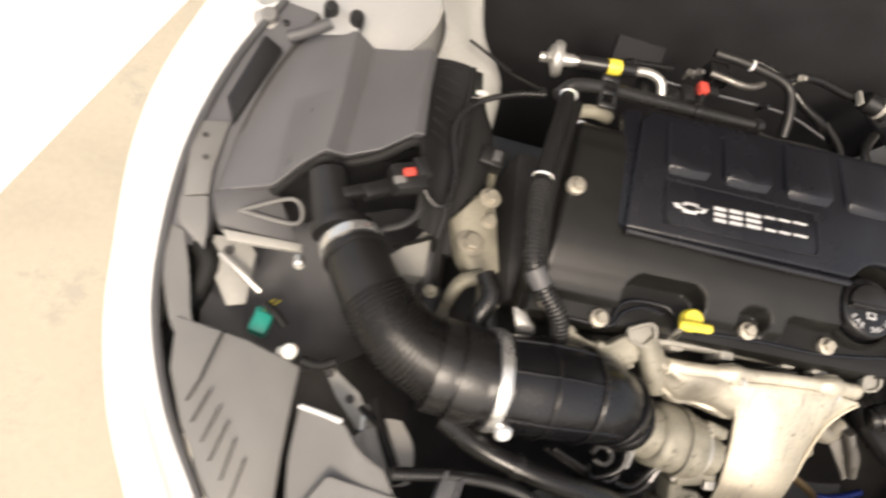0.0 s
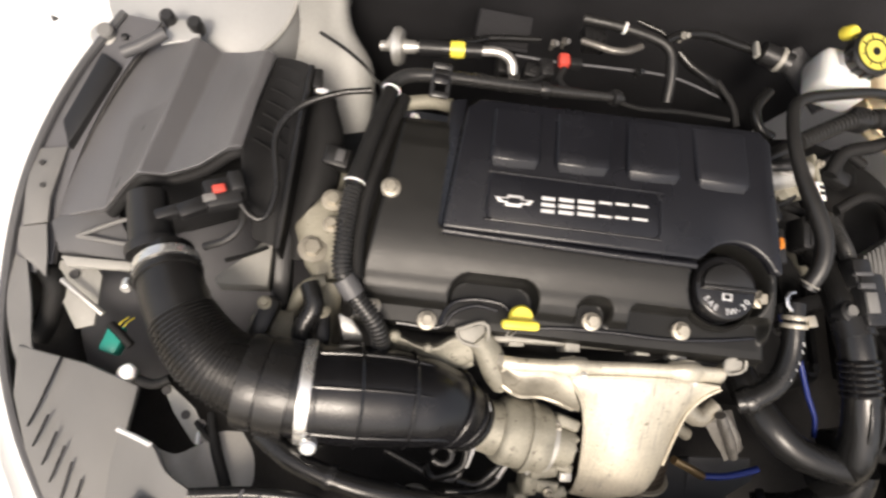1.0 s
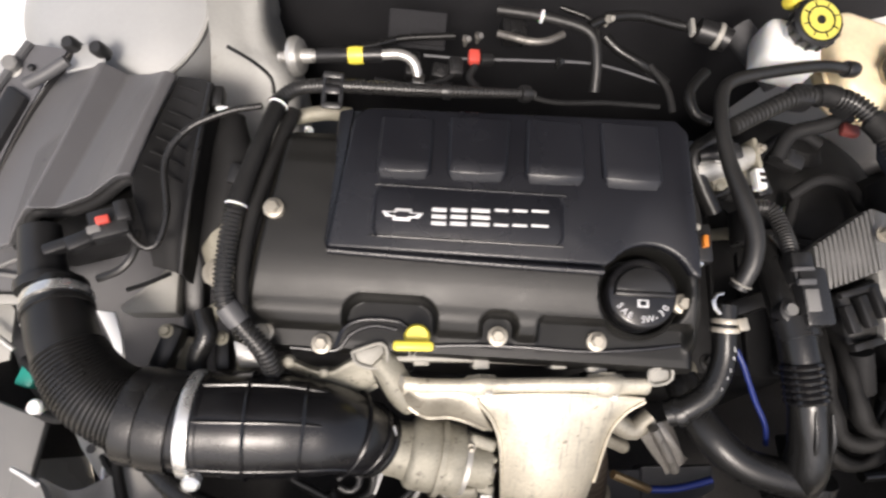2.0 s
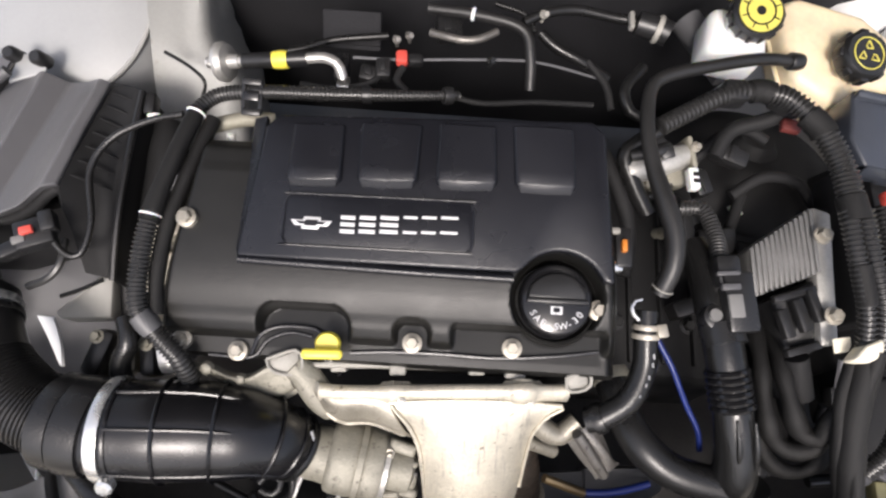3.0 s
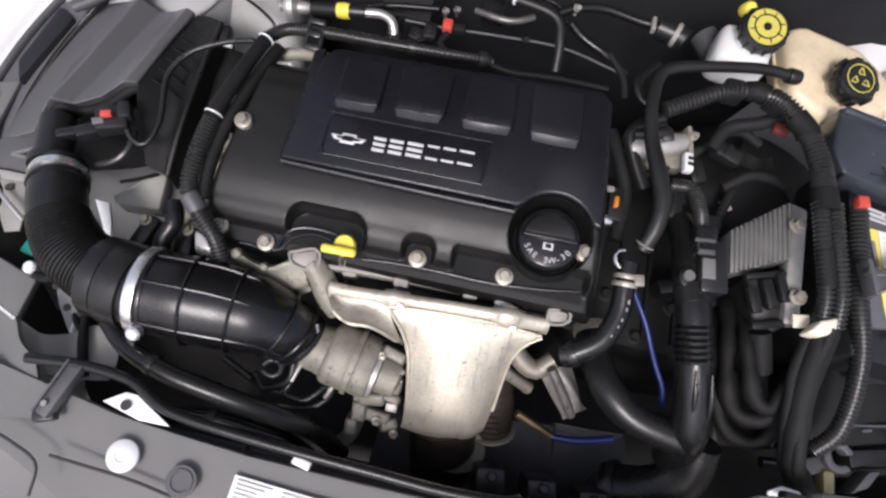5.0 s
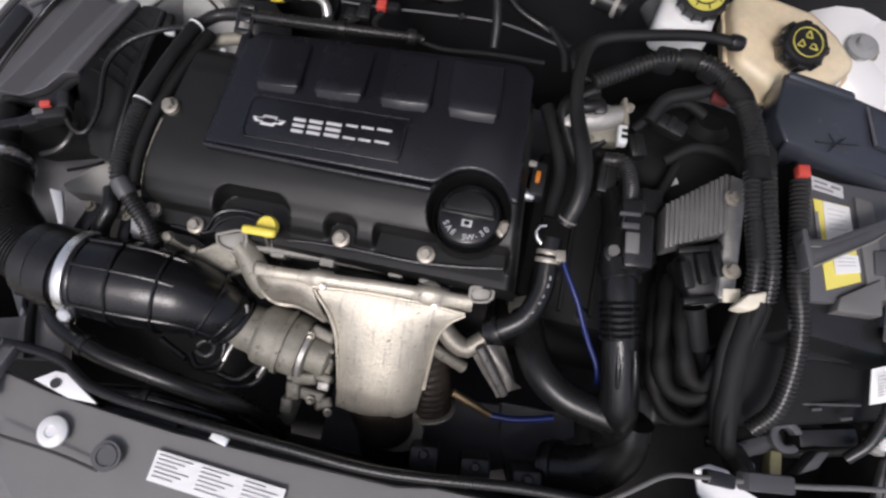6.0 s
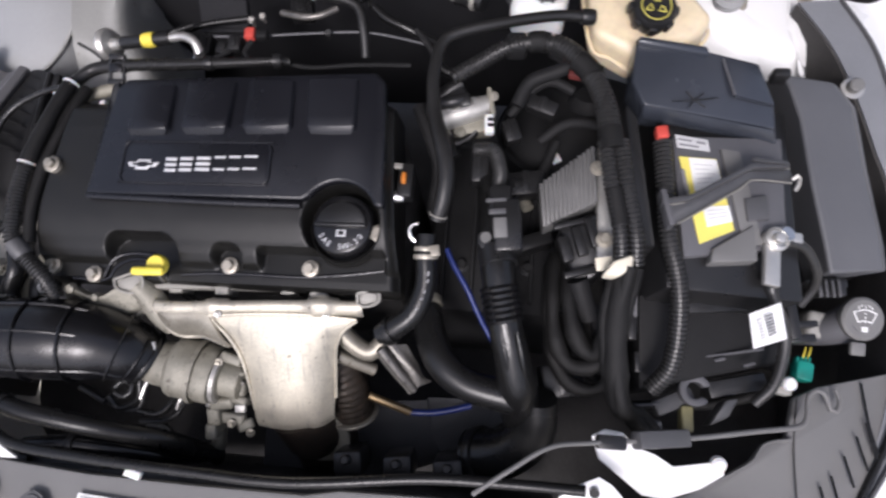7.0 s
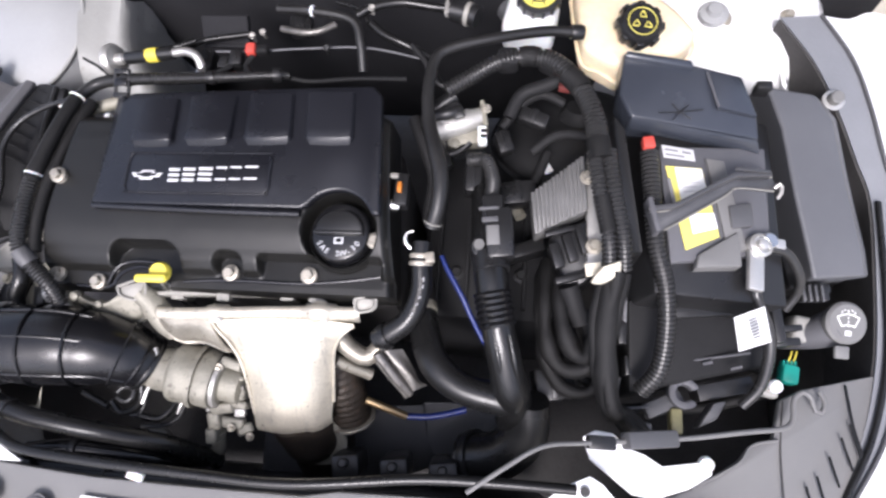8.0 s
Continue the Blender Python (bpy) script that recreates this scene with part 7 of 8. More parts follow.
part("latch", box((0.010, 0.014, 0.006), at((-0.112, 0.106, 0.811), 6, 0, -8), 0.001), M_DGREY, apl)
part("lead", tube([(-0.128, 0.104, 0.795), (-0.140, 0.088, 0.79), (-0.142, 0.066, 0.785), (-0.134, 0.050, 0.785)], 0.005, 10), M_RUBBER, apl, "thick black lead")
lift = thing("lifting_bracket", (-0.072, -0.094, 0.83), "bright steel lifting bracket at the cylinder head", "bracket")
part("plate", slab([(-0.087, -0.08, 0.838), (-0.074, -0.084, 0.838), (-0.061, -0.099, 0.835), (-0.081, -0.1, 0.835)], 0.004, 0.001), M_ALU, lift)
part("foot", slab([(-0.082, -0.095, 0.838), (-0.064, -0.095, 0.838), (-0.06, -0.103, 0.832), (-0.079, -0.104, 0.832)], 0.004, 0.001), M_ALU, lift)
for pts in ([(0.029, -0.086, 0.858), (0.057, -0.076, 0.858), (0.062, -0.093, 0.852), (0.05, -0.099, 0.852), (0.034, -0.096, 0.855)], [(0.315, -0.085, 0.86), (0.336, -0.08, 0.86), (0.338, -0.093, 0.854), (0.318, -0.098, 0.854)]):
    lg = thing("manifold_lug", pts[0], "cast manifold lug with rounded rim", "manifold lug")
    part("lug", slab(pts, 0.010, 0.003), M_ALU_DULL, lg)
    part("rim", tube([(p[0], p[1], p[2] + 0.001) for p in pts + pts[:1]], 0.0018, 8), M_ALU_DULL, lg)
spc = thing("cylinder_head_boss", (0.313, -0.067, 0.855), "pale machined cylinder head boss", "head boss")
part("boss", box((0.035, 0.022, 0.03), at((0.315, -0.066, 0.848), 5, 0, 3), 0.002), M_ALU, spc)
rp_ = thing("rail_end_plate", (-0.428, 0.045, 0.778), "grey painted rail end plate with two small holes", "bracket")
part("plate", slab([(-0.442, 0.075, 0.78), (-0.41, 0.083, 0.78), (-0.413, 0.022, 0.776), (-0.41, -0.004, 0.772), (-0.433, -0.012, 0.772), (-0.44, 0.028, 0.776)], 0.006, 0.001), M_GREY, rp_)
for p in ((-0.43, 0.059, 0.78), (-0.423, 0.034, 0.778)):
    part("hole", lathe([(0.003, 0), (0.003, 0.0012)], at(p), 12), M_VOID, rp_)
part("tongue", patch([[(-0.435, -0.014, 0.772), (-0.41, -0.007, 0.772)], [(-0.43, -0.039, 0.768), (-0.403, -0.036, 0.768)], [(-0.41, -0.054, 0.762), (-0.4, -0.062, 0.762)]], 0.003), M_GREY, rp_)
# dark slab above the rail's level marks the recessed trough
tg_ = thing("trough_strip", (-0.41, 0.158, 0.77), "dark strip laid along the trough between rail and air box", "strip")
part("strip", slab([(-0.402, 0.203, 0.792), (-0.378, 0.19, 0.79), (-0.407, 0.08, 0.787), (-0.42, 0.109, 0.789)], 0.02, 0.003), M_PLASTIC, tg_)
lfp = thing("air_box_front_panel", (-0.372, 0.009, 0.77), "dark grey ribbed panel under the air box lid", "panel")
part("panel", slab([(-0.408, -0.002, 0.772), (-0.352, 0.035, 0.776), (-0.336, 0.006, 0.772), (-0.312, -0.029, 0.765), (-0.307, -0.037, 0.762), (-0.394, -0.034, 0.765)], 0.02, 0.003), M_DGREY, lfp)
part("rib", tube([(-0.375, -0.017, 0.776), (-0.324, 0.01, 0.776), (-0.315, -0.016, 0.772), (-0.375, -0.017, 0.776)], 0.0026, 8), M_GREY, lfp, "triangular rib")
part("bar", slab([(-0.388, -0.039, 0.772), (-0.305, -0.036, 0.77), (-0.303, -0.045, 0.768), (-0.379, -0.05, 0.77)], 0.008, 0.002), M_PALE, lfp, "pale cross bar")
# left corner brackets
lbk = thing("headlight_bracket", (-0.373, -0.07, 0.74), "pale painted headlight bracket with a hole", "bracket")
part("plate", slab([(-0.396, -0.04, 0.752), (-0.36, -0.039, 0.752), (-0.35, -0.051, 0.75), (-0.348, -0.104, 0.74), (-0.366, -0.11, 0.74), (-0.395, -0.069, 0.745)], 0.004, 0.001), M_PALE, lbk)
part("hole", lathe([(0.005, 0), (0.005, 0.0015)], at((-0.377, -0.054, 0.752)), 16), M_VOID, lbk)
part("rod", tube([(-0.383, -0.063, 0.762), (-0.358, -0.079, 0.762), (-0.335, -0.094, 0.758)], 0.003, 8), M_ALU, lbk)
hose("headlight_cable", [(-0.423, -0.041, 0.74), (-0.397, -0.063, 0.745), (-0.397, -0.092, 0.735), (-0.408, -0.122, 0.72)], 0.012, M_TAPE, "black taped headlight cable", "cable")
pc = thing("radiator_side_panel", (-0.185, -0.231, 0.8), "grey plastic side panel beside the radiator", "shield")
part("sheet", patch([[(-0.271, -0.208, 0.815), (-0.271, -0.250, 0.812), (-0.266, -0.285, 0.812), (-0.262, -0.317, 0.812)],
                     [(-0.250, -0.213, 0.827), (-0.246, -0.250, 0.826), (-0.240, -0.285, 0.826), (-0.235, -0.318, 0.826)],
                     [(-0.232, -0.219, 0.837), (-0.222, -0.250, 0.838), (-0.212, -0.284, 0.839), (-0.204, -0.314, 0.839)],
                     [(-0.216, -0.238, 0.841), (-0.202, -0.261, 0.842), (-0.188, -0.284, 0.842), (-0.178, -0.308, 0.842)],
                     [(-0.192, -0.252, 0.843), (-0.180, -0.270, 0.843), (-0.166, -0.288, 0.843), (-0.156, -0.304, 0.843)]], 0.005, 4), M_GREY, pc)
part("edge", tube([(-0.271, -0.207, 0.818), (-0.251, -0.212, 0.830), (-0.234, -0.217, 0.840)], 0.0022, 6), M_WHITE, pc, "white edge")
lat = thing("panel_latch", (-0.156, -0.285, 0.845), "dark metal latch on the front panel", "latch")
part("arm", box((0.013, 0.056, 0.008), at((-0.144, -0.274, 0.861), 2, 0, -16), 0.002), M_DGREY, lat)
for dx in (-0.0075, 0.0075):
    part("arm_edge", box((0.0022, 0.056, 0.013), at((-0.144, -0.274, 0.862), 2, 0, -16) @ pose(dx, 0, 0), 0.0008), M_DGREY2, lat)
part("rivet", lathe([(0.003, 0), (0.003, 0.002)], at((-0.150, -0.290, 0.866)), 12), M_PALE, lat)
part("foot", box((0.022, 0.018, 0.012), at((-0.152, -0.298, 0.854), 0, 0, 20), 0.003), M_PLASTIC, lat)
# seams of the front panel
for pts in ([(-0.205, -0.323, 0.85), (-0.172, -0.332, 0.85), (-0.143, -0.345, 0.85), (-0.137, -0.373, 0.85)], [(-0.134, -0.335, 0.85), (-0.055, -0.339, 0.85), (-0.008, -0.345, 0.85)]):
    part("seam", tube(pts, 0.0016, 6), M_VOID, sp)
# booster dome behind the harness
bo = thing("brake_booster", (0.602, 0.235, 0.7), "round black brake booster dome at the firewall", "brake booster")
part("dome", lathe([(0.12, -0.12), (0.12, -0.03), (0.115, -0.012), (0.10, 0.0), (0.07, 0.012), (0.03, 0.016), (0.02, 0.03)], at((0.578, 0.219, 0.74), -25, 0, 0), 48), M_WIRE, bo)
part("rim", lathe([(0.123, -0.034), (0.126, -0.03), (0.123, -0.024)], at((0.578, 0.219, 0.74), -25, 0, 0), 48, False), M_WIRE, bo)
wk = thing("white_marker", (0.532, 0.139, 0.75), "small white paint mark tab", "tab")
part("tab", box((0.012, 0.016, 0.004), at((0.531, 0.126, 0.785), 0, 0, 30), 0.001), M_MILK, wk)
# low right fittings
rg = thing("hose_ring", (0.706, -0.147, 0.72), "grey open ring clip near the front", "fitting")
part("mount_arm", box((0.05, 0.02, 0.02), at((0.684, -0.164, 0.725), 0, 0, 25), 0.004), M_DGREY, rg)
arc = [(0.706 + 0.019 * math.cos(radians(a)), -0.150 + 0.019 * math.sin(radians(a))) for a in range(20, 321, 20)]
inner_arc = [(0.706 + 0.010 * math.cos(radians(a)), -0.150 + 0.010 * math.sin(radians(a))) for a in range(320, 19, -20)]
part("ring", prism(arc + inner_arc, 0.728, 0.745, None, 0.002), M_DGREY2, rg, "open C-shaped clip")
part("stem", box((0.014, 0.03, 0.02), at((0.697, -0.183, 0.73)), 0.003), M_OLIVE, rg, "dull yellow stem")
hk = thing("wedge_bracket", (0.742, -0.168, 0.72), "dark grey wedge bracket near the front", "bracket")
part("wedge", slab([(0.719, -0.19, 0.745), (0.738, -0.159, 0.75), (0.754, -0.156, 0.75), (0.744, -0.178, 0.74)], 0.03, 0.004), M_DGREY, hk)
hk = thing("wedge_bracket", (0.649, -0.196, 0.76), "dark grey wedge bracket near the front", "bracket")
part("wedge", box((0.02, 0.02, 0.03), at((0.649, -0.199, 0.76)), 0.004), M_DGREY, hk)
for i, pts in enumerate(([(0.665, -0.114, 0.7), (0.735, -0.105, 0.7), (0.786, -0.106, 0.71), (0.818, -0.11, 0.7)], [(0.703, -0.165, 0.66), (0.753, -0.158, 0.68), (0.794, -0.146, 0.7), (0.818, -0.137, 0.7)], [(0.625, -0.174, 0.72), (0.679, -0.168, 0.72)])):
    hose("front_cable", pts, 0.007, M_TAPE, "black taped cable near the front", "cable", "front cables")
gp = thing("fan_motor_cover", (0.442, -0.205, 0.6), "dark grey plastic cover by the blue tube", "cover")
part("shelf", slab([(0.16, -0.20, 0.665), (0.297, -0.190, 0.665), (0.475, -0.172, 0.665), (0.470, -0.205, 0.645), (0.425, -0.250, 0.632), (0.297, -0.300, 0.62), (0.150, -0.290, 0.62)], 0.012, 0.003), M_DGREY, gp, "dark grey shroud shelf")
part("plate", slab([(0.379, -0.178, 0.672), (0.477, -0.173, 0.66), (0.485, -0.2, 0.65), (0.448, -0.226, 0.64), (0.413, -0.278, 0.63), (0.386, -0.226, 0.64)], 0.03, 0.004), M_DGREY, gp)
# bolts on the fender rails
fb = thing("fender_bolt", (-0.399, 0.229, 0.79), "dark bolt with bright washer on the fender rail", "bolt", "fender bolts")
part("washer", lathe([(0.014, 0), (0.014, 0.003), (0.010, 0.0035)], at((-0.408, 0.227, 0.785), 10), 24), M_ALU, fb, "bright washer")
part("head", lathe([(0.009, 0), (0.009, 0.01), (0.007, 0.012)], at((-0.403, 0.23, 0.788), 10), 18), M_GREY, fb)
fb = thing("fender_bolt", (0.915, 0.24, 0.79), "dark bolt with bright washer on the fender rail", "bolt", "fender bolts")
part("washer", lathe([(0.014, 0), (0.014, 0.003), (0.010, 0.0035)], at((0.905, 0.241, 0.782), 10), 24), M_ALU, fb, "bright washer")
part("head", lathe([(0.009, 0), (0.009, 0.01), (0.007, 0.012)], at((0.905, 0.241, 0.785), 10), 18), M_GREY, fb)
hg = thing("hinge_stay", (-0.357, 0.214, 0.8), "grey rod and black knobs beside the strut tower", "stay")
part("rod", tube([(-0.375, 0.2, 0.8), (-0.354, 0.212, 0.805), (-0.332, 0.229, 0.81)], 0.007, 10), M_DGREY, hg)
for p in ((-0.336, 0.253, 0.81), (-0.304, 0.25, 0.81)):
    part("knob", lathe([(0.009, -0.02), (0.009, 0.0), (0.006, 0.004)], at(p, 15), 16), M_PLASTIC, hg)
part("plate", slab([(-0.34, 0.223, 0.795), (-0.332, 0.259, 0.8), (-0.301, 0.259, 0.8), (-0.299, 0.239, 0.795)], 0.004, 0.001), M_PALE_SHADED, hg)
hose("apron_cable", [(-0.161, 0.275, 0.8), (-0.129, 0.258, 0.8), (-0.102, 0.232, 0.81), (-0.079, 0.176, 0.86)], 0.0022, M_RUBBER, "thin black cable along the apron", "cable")
hose("vacuum_hose", [(0.4, 0.26, 0.86), (0.379, 0.231, 0.86), (0.385, 0.207, 0.855), (0.404, 0.201, 0.85)], 0.006, M_RUBBER, "short bent black hose", "hose")
hose("vacuum_hose", [(0.411, 0.178, 0.87), (0.378, 0.153, 0.86), (0.387, 0.126, 0.85), (0.406, 0.093, 0.84)], 0.009, M_RUBBER, "short bent black hose", "hose")
hose("vacuum_hose", [(0.358, 0.161, 0.84), (0.372, 0.129, 0.84), (0.388, 0.082, 0.83), (0.385, 0.028, 0.82)], 0.0085, M_WIRE, "black taped hose beside the cover", "hose", lumpy=0.04)

# cover details: stepped contour lines of the niches
for pts in ([(0.0096, -0.0869, -0.042), (0.0178, -0.0664, -0.042), (0.0381, -0.0581, -0.042), (0.0693, -0.0588, -0.042), (0.0787, -0.0658, -0.042)], [(-0.033, -0.0888, -0.046), (0.0099, -0.089, -0.046), (0.0226, -0.0737, -0.044), (0.0439, -0.0641, -0.044), (0.0669, -0.0666, -0.044)], [(0.1051, -0.0798, -0.044), (0.1408, -0.0768, -0.044), (0.1903, -0.0758, -0.044), (0.2449, -0.0765, -0.044), (0.2985, -0.0719, -0.044), (0.3412, -0.065, -0.046)]):
    part("contour_bead", tube([COVER @ Vector(p) for p in pts], 0.0022, 8), M_COVER, cover)
part("edge_bead", tube([COVER @ Vector((p[0], p[1] - 0.001, -0.004)) for p in ((0.0007, 0.0008, 0), (0.0835, -0.0013, 0), (0.1782, -0.0033, 0), (0.2545, -0.004, 0))], 0.0042, 10), M_COVER, cover)
# firewall clutter
for p, m_ in (((0.122, 0.28, 0.85), M_DSTEEL), ((0.136, 0.286, 0.85), M_DSTEEL), ((0.287, 0.318, 0.862), M_ALU_DULL), ((-0.037, 0.136, 0.868), M_MILK), ((0.23, 0.26, 0.852), M_RUBBER)):
    nt_ = thing("line_nut", p, "small fitting nut on a line at the firewall", "fitting", "line fittings")
    part("nut", hexbolt(at(p, 30, 20), 0.0040, 0.007, 1.2), m_, nt_)
    part("stem", tube([(p[0] - 0.002, p[1] + 0.001, p[2] + 0.004), (p[0], p[1], p[2] - 0.012)], 0.0022, 8), m_, nt_)
WIRES = [[(0.024, 0.209, 0.86), (0.062, 0.205, 0.862), (0.101, 0.218, 0.86), (0.114, 0.242, 0.855)], 
         [(-0.017, 0.251, 0.85), (0.015, 0.259, 0.85), (0.041, 0.272, 0.848)], [(0.19, 0.201, 0.868), (0.223, 0.197, 0.866), (0.279, 0.205, 0.862), (0.344, 0.211, 0.855)],
         [(0.343, 0.276, 0.84), (0.365, 0.249, 0.835), (0.372, 0.221, 0.83)], [(0.233, 0.338, 0.85), (0.269, 0.325, 0.85), (0.281, 0.306, 0.845)], [(0.14, 0.208, 0.86), (0.127, 0.223, 0.858), (0.133, 0.24, 0.858)]]
for i, pts in enumerate(WIRES):
    hose("firewall_wire", pts, 0.0042 if i % 2 else 0.0032, M_RUBBER if i % 3 == 1 else M_WIRE, "thin black wire at the firewall", "cable", "firewall wires")
for p, d, rz in (((0.111, 0.236, 0.855), (0.016, 0.022, 0.018), 5), ((0.095, 0.232, 0.85), (0.02, 0.018, 0.016), -8), ((0.181, 0.313, 0.83), (0.03, 0.03, 0.02), 10), ((0.063, 0.244, 0.84), (0.016, 0.03, 0.02), 0)):
    cn = thing("wire_connector", p, "black plastic wire connector at the firewall", "connector", "firewall connectors")
    part("shell", box(d, at(p, 5, 3, rz), 0.003), M_PLASTIC, cn)
    part("latch", box((d[0] * 0.4, d[1] * 0.5, 0.004), at((p[0], p[1], p[2] + d[2] / 2), 5, 3, rz), 0.001), M_PLASTIC, cn)
clip = thing("harness_clip", (-0.015, 0.168, 0.885), "black plastic frame clip over the harness", "clip")
for a, b in (((-0.023, 0.155, 0.884), (-0.023, 0.186, 0.896)), ((-0.006, 0.157, 0.884), (-0.006, 0.188, 0.896))):
    part("side_bar", tube([a, stretch(a, b, 0.5), b], 0.0024, 8), M_PLASTIC, clip)
for y, z in ((0.157, 0.886), (0.186, 0.896)):
    part("cross_bar", box((0.020, 0.007, 0.006), at((-0.0145, y, z), 20), 0.0015), M_PLASTIC, clip)
part("face", box((0.016, 0.010, 0.004), at((-0.0145, 0.172, 0.893), 20), 0.001), M_GLOSS, clip)
ppl = thing("splash_shield", (-0.238, -0.074, 0.76), "narrow white splash shield tip behind the duct", "shield")
part("strip", patch([[(-0.260, -0.047, 0.76), (-0.238, -0.049, 0.765)], [(-0.243, -0.073, 0.755), (-0.227, -0.076, 0.76)], [(-0.229, -0.098, 0.75), (-0.222, -0.101, 0.755)]], 0.003), M_WHITE, ppl)
cst = thing("mount_casting", (-0.157, -0.093, 0.775), "pale cast bracket edge beside the duct", "bracket")
part("body", slab([(-0.183, -0.08, 0.772), (-0.166, -0.07, 0.776), (-0.137, -0.071, 0.776), (-0.134, -0.1, 0.772), (-0.15, -0.111, 0.77), (-0.172, -0.109, 0.77)], 0.02, 0.003), M_CAST, cst)
part("lip", tube([(-0.175, -0.105, 0.776), (-0.164, -0.112, 0.776), (-0.133, -0.108, 0.776)], 0.004, 8), M_ALU, cst, "bright worn lip")
part("bolt", hexbolt(at((-0.163, -0.087, 0.778)), 0.006, 0.006), M_BOLT, cst, "zinc bolt head")
# black brackets filling the gap between air box and cover
for p, d, rz in (((-0.166, -0.085, 0.78), (0.02, 0.05, 0.04), -15), ((-0.104, -0.088, 0.8), (0.016, 0.04, 0.04), 10)):
    bk = thing("mount_bracket", p, "black painted bracket beside the engine cover", "bracket", "side brackets")
    part("plate", box(d, at(p, 3, 5, rz), 0.006), M_PLASTIC, bk)
    part("bolt", hexbolt(at((p[0], p[1] + d[1] * 0.3, p[2] + d[2] / 2)), 0.005, 0.005), M_CAST, bk)
hose("side_cable", [(-0.12, -0.054, 0.84), (-0.112, -0.076, 0.84), (-0.121, -0.098, 0.83), (-0.118, -0.12, 0.82)], 0.010, M_RUBBER, "short black hose beside the cover", "hose")
# battery cover lip and scratches
part("front_lip", slab([(0.6172, 0.1449, 0.8869), (0.7738, 0.1382, 0.8515), (0.7801, 0.1279, 0.838), (0.7509, 0.1331, 0.8449), (0.6203, 0.1409, 0.8741)], 0.014, 0.003), M_SKYBLACK, lid)
part("rear_ridge", slab([(0.613, 0.2282, 0.8979), (0.6932, 0.2275, 0.8819), (0.6972, 0.2185, 0.8791), (0.6118, 0.2202, 0.8962)], 0.02, 0.003), M_SKYBLACK, lid)
# brake cap detail
part("cap_spokes", joined(*[box((0.0075, 0.0012, 0.0006), at(bc, 12, 0, 0) @ pose(0.0175 * math.cos(radians(a)), 0.0175 * math.sin(radians(a)), 0.0049, 0, 0, a), 0) for a in range(20, 380, 45)]), M_PLASTIC, brake_cap, "black printed spokes", smooth=False)
part("cap_ring", lathe([(0.016, 0.0043), (0.016, 0.0052), (0.0145, 0.0052), (0.0145, 0.0043)], at(bc, 12, 0, 0), 32, False), M_PLASTIC, brake_cap)
for k in range(14):
    a = radians(k * 360 / 14)
    part("cap_rib", box((0.003, 0.004, 0.012), at(bc, 12, 0, 0) @ pose(0.0282 * math.cos(a), 0.0282 * math.sin(a), -0.007, 0, 0, math.degrees(a)), 0.0008), M_PLASTIC, brake_cap)

# manifold runner, head stubs and flex pipe
part("flex_pipe", tube([(0.272, -0.140, 0.765), (0.285, -0.172, 0.742), (0.294, -0.212, 0.705)], 0.0265, 24, rib=(0.008, 0.0007)), M_IRON, man, "rusty brown flex pipe")
part("flange_ring", band([(0.285, -0.172, 0.742), (0.290, -0.192, 0.724), (0.294, -0.212, 0.705)], 0.9, 0.031, 0.004), M_GRIMY_SHADED, man, "dull flange ring below the flex pipe")
part("outlet_flange", lathe([(0.022, -0.034), (0.029, -0.030), (0.030, -0.005), (0.036, -0.001), (0.036, 0.004), (0.029, 0.005), (0.020, 0.002)], at((0.256, -0.238, 0.712), 38, 0, 0), 36), M_TURBO, man, "dusty outlet flange below the shield")
part("converter_shell", tube([(0.232, -0.205, 0.730), (0.243, -0.232, 0.700), (0.250, -0.246, 0.672)], (0.044, 0.040, 0.022), 28), M_IRON, man, "dull brown converter shell")
for p in ((0.153, -0.084, 0.832), (0.23, -0.079, 0.832), (0.095, -0.084, 0.828)):
    part("head_stub", box((0.016, 0.014, 0.03), at(p, 8, 0, 4), 0.002), M_ALU_DULL, man)
# metal web behind the left cover plate
web = thing("headlight_web", (-0.232, -0.179, 0.76), "pale pressed metal web with punched holes", "bracket")
part("web", slab([(-0.261, -0.153, 0.77), (-0.244, -0.162, 0.775), (-0.217, -0.181, 0.778), (-0.198, -0.21, 0.778), (-0.212, -0.215, 0.775), (-0.238, -0.187, 0.772)], 0.004, 0.001), M_PALE, web)
for p in ((-0.208, -0.195, 0.778), (-0.249, -0.166, 0.774), (-0.225, -0.188, 0.776)):
    part("hole", lathe([(0.0045, 0), (0.0045, 0.0012)], at(p), 12), M_VOID, web)
sheet = thing("splash_sheet", (-0.20, -0.22, 0.77), "pale flexible plastic splash sheet with a curved edge", "splash sheet")
part("sheet", patch([[(-0.255, -0.215, 0.800), (-0.222, -0.225, 0.804), (-0.205, -0.214, 0.776), (-0.189, -0.201, 0.774), (-0.169, -0.199, 0.765)],
                     [(-0.249, -0.231, 0.800), (-0.218, -0.234, 0.800), (-0.201, -0.228, 0.777), (-0.179, -0.219, 0.775), (-0.155, -0.218, 0.764)],
                     [(-0.235, -0.248, 0.800), (-0.207, -0.247, 0.800), (-0.189, -0.246, 0.782), (-0.166, -0.243, 0.776), (-0.150, -0.240, 0.764)],
                     [(-0.215, -0.265, 0.798), (-0.195, -0.264, 0.798), (-0.177, -0.261, 0.785), (-0.160, -0.259, 0.778), (-0.152, -0.256, 0.764)]], 0.002, 5), M_SHEET, sheet)
part("edge_clip", tube([(-0.208, -0.215, 0.776), (-0.209, -0.203, 0.777), (-0.205, -0.194, 0.775)], 0.0020, 8), M_MILK, sheet, "white edge clip")
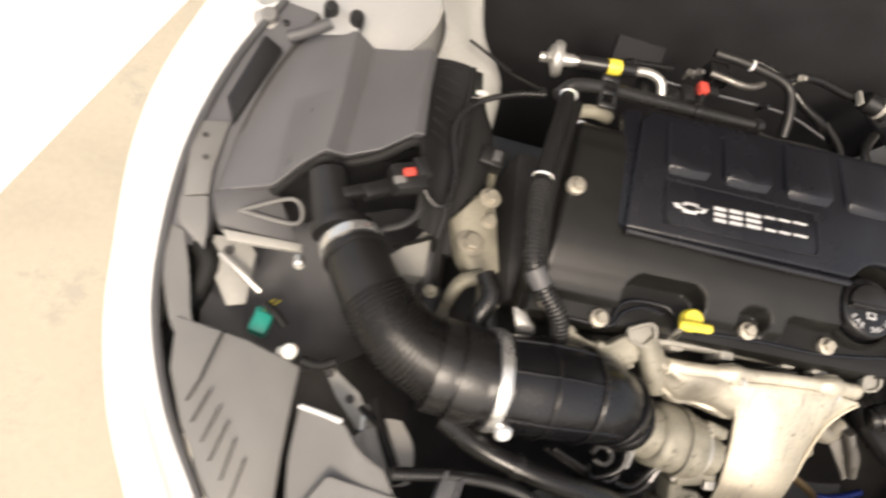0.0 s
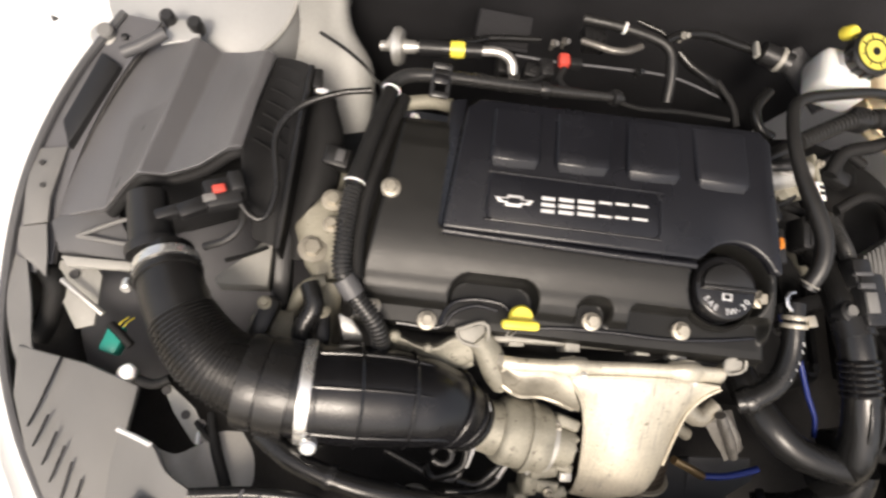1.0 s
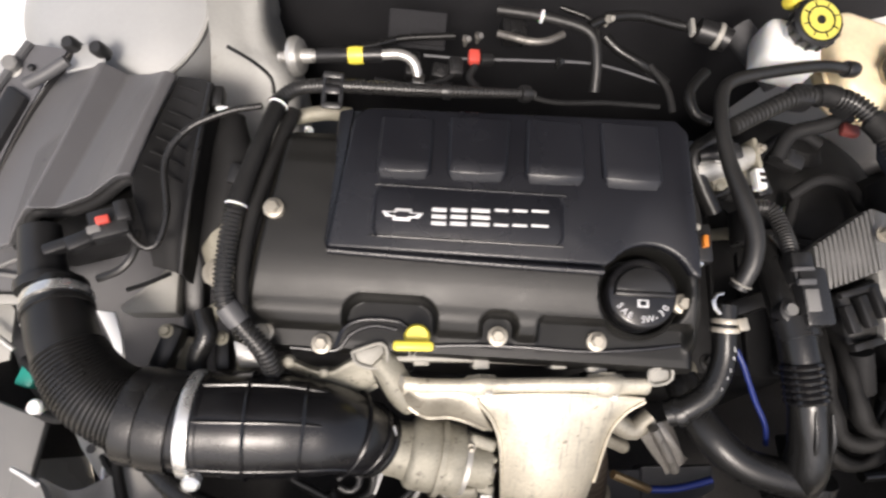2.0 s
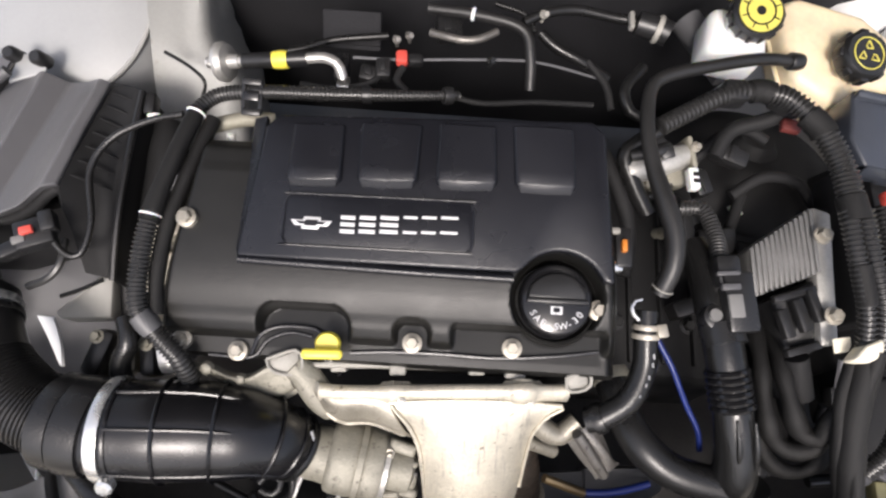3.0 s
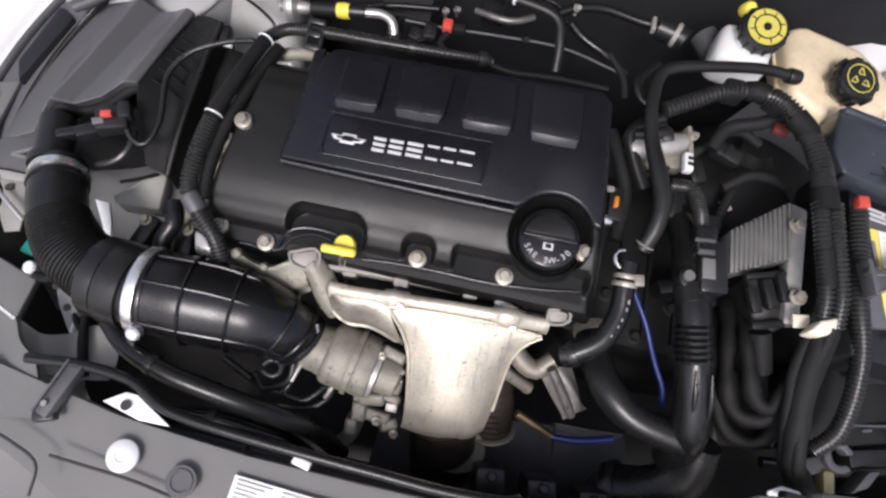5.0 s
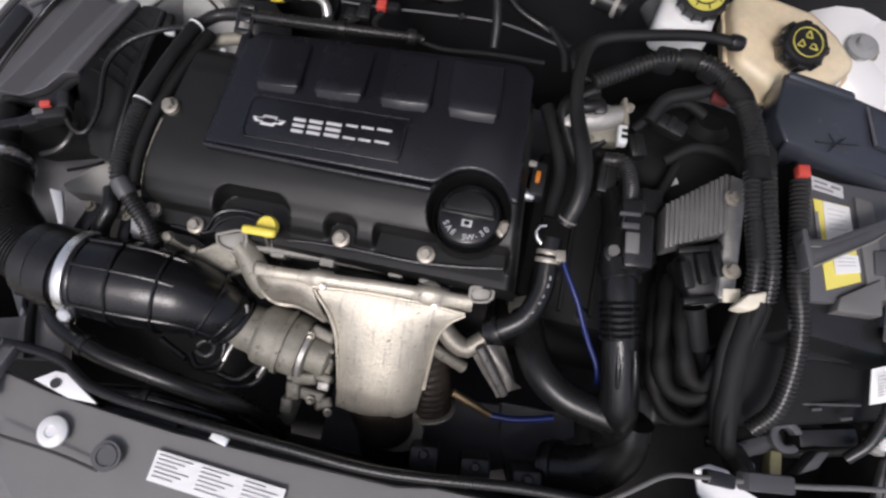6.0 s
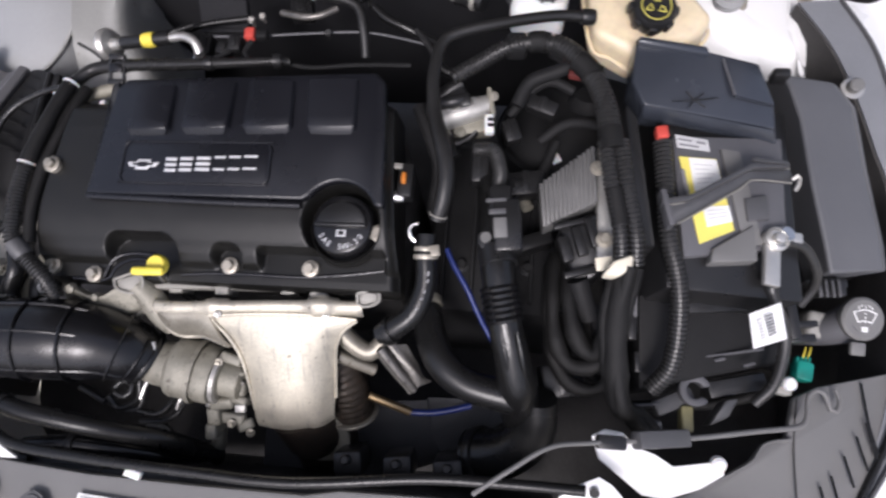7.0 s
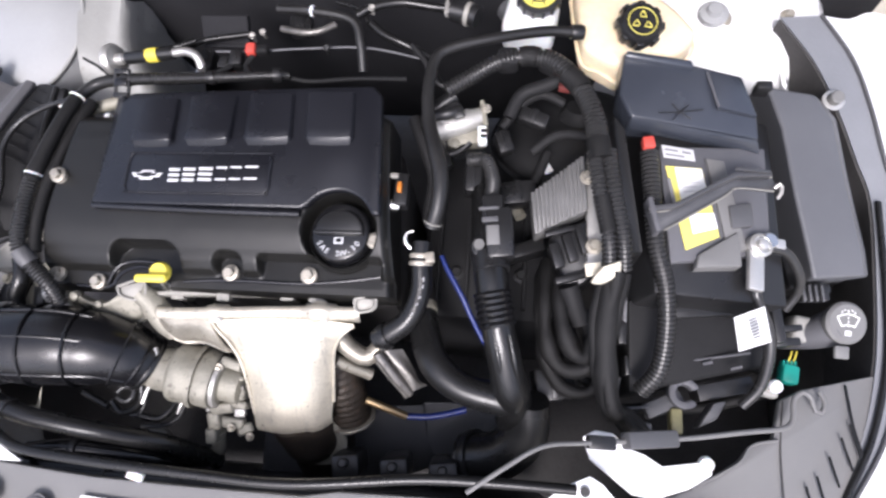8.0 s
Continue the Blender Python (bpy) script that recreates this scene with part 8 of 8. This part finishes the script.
br_ = hose("branch_cable", [(-0.200, -0.184, 0.778), (-0.195, -0.200, 0.782), (-0.186, -0.222, 0.785), (-0.175, -0.243, 0.788), (-0.168, -0.258, 0.788)], (0.0045, 0.0055, 0.0058), M_TAPE, "black taped branch cable over the pale sheet", "cable")
part("fork", tube([(-0.190, -0.212, 0.785), (-0.202, -0.204, 0.784), (-0.213, -0.194, 0.776)], 0.0032, 8), M_TAPE, br_)
for pts in ([(-0.428, -0.046, 0.735), (-0.407, -0.069, 0.735), (-0.405, -0.099, 0.73)], [(-0.327, -0.103, 0.75), (-0.316, -0.111, 0.752), (-0.302, -0.123, 0.75)], [(-0.278, -0.159, 0.775), (-0.26, -0.162, 0.78), (-0.245, -0.155, 0.785)]):
    hose("corner_cable", pts, 0.005, M_TAPE, "black taped cable by the headlight", "cable", "corner cables")

for i, pts in enumerate(([(0.459, 0.113, 0.8), (0.478, 0.074, 0.8), (0.51, 0.09, 0.8), (0.531, 0.14, 0.8)], [(0.509, 0.13, 0.82), (0.542, 0.15, 0.83), (0.585, 0.151, 0.82), (0.615, 0.134, 0.8)],
          [(0.470, 0.170, 0.81), (0.494, 0.196, 0.825), (0.520, 0.206, 0.835), (0.548, 0.196, 0.83)], [(0.551, -0.009, 0.8), (0.546, -0.046, 0.8), (0.559, -0.085, 0.79)], [(0.578, -0.067, 0.8), (0.587, -0.112, 0.79), (0.61, -0.121, 0.79)],
          [(0.43, 0.119, 0.83), (0.445, 0.107, 0.84), (0.457, 0.085, 0.84)], [(0.547, -0.075, 0.78), (0.566, -0.128, 0.76), (0.594, -0.148, 0.76), (0.605, -0.128, 0.79)], [(0.551, -0.051, 0.8), (0.573, -0.109, 0.78), (0.596, -0.123, 0.78), (0.601, -0.092, 0.8)])):
    hose("side_wire", pts, 0.0065 if i < 5 else 0.0055, M_WIRE, "black wire bundle near the control module", "cable", "side wires")
for p, d, rz in (((0.494, 0.078, 0.8), (0.045, 0.03, 0.03), 10), ((0.439, 0.079, 0.84), (0.022, 0.04, 0.03), 0), ((0.473, 0.141, 0.82), (0.02, 0.03, 0.02), 20), ((0.51, 0.178, 0.82), (0.04, 0.02, 0.02), -20), ((0.549, -0.15, 0.74), (0.05, 0.04, 0.04), 10), ((0.661, -0.059, 0.72), (0.03, 0.06, 0.04), 0)):
    cn = thing("side_connector", p, "black plastic plug near the control module", "connector", "side plugs")
    part("shell", box(d, at(p, 5, 3, rz), 0.004), M_PLASTIC, cn)
    part("rib", box((d[0] * 0.2, d[1] * 0.9, 0.004), at((p[0], p[1], p[2] + d[2] / 2), 5, 3, rz), 0.001), M_PLASTIC, cn)
# radiator fan and latch parts in the dark behind the front panel
for x0 in (0.30, 0.36, 0.42):
    lt = thing("latch_part", (x0, -0.27, 0.72), "black latch casting behind the front panel", "latch", "latch castings")
    part("body", box((0.035, 0.03, 0.06), pose(x0, -0.262, 0.72, 10, 0, 8), 0.006), M_PLASTIC, lt)
    part("pin", lathe([(0.006, 0), (0.006, 0.012), (0.004, 0.014)], pose(x0, -0.262, 0.75), 14), M_PLASTIC, lt)
el = thing("charge_elbow", (0.473, -0.22, 0.66), "black rubber elbow below the charge pipe", "elbow")
part("elbow", tube([(0.519, -0.175, 0.79), (0.516, -0.212, 0.76), (0.49, -0.237, 0.73), (0.449, -0.247, 0.7)], (0.022, 0.034), 24), M_RUBBER, el)
part("rim", band([(0.516, -0.212, 0.76), (0.49, -0.237, 0.73), (0.449, -0.247, 0.7)], 0.9, 0.036, 0.010), M_PLASTIC, el)
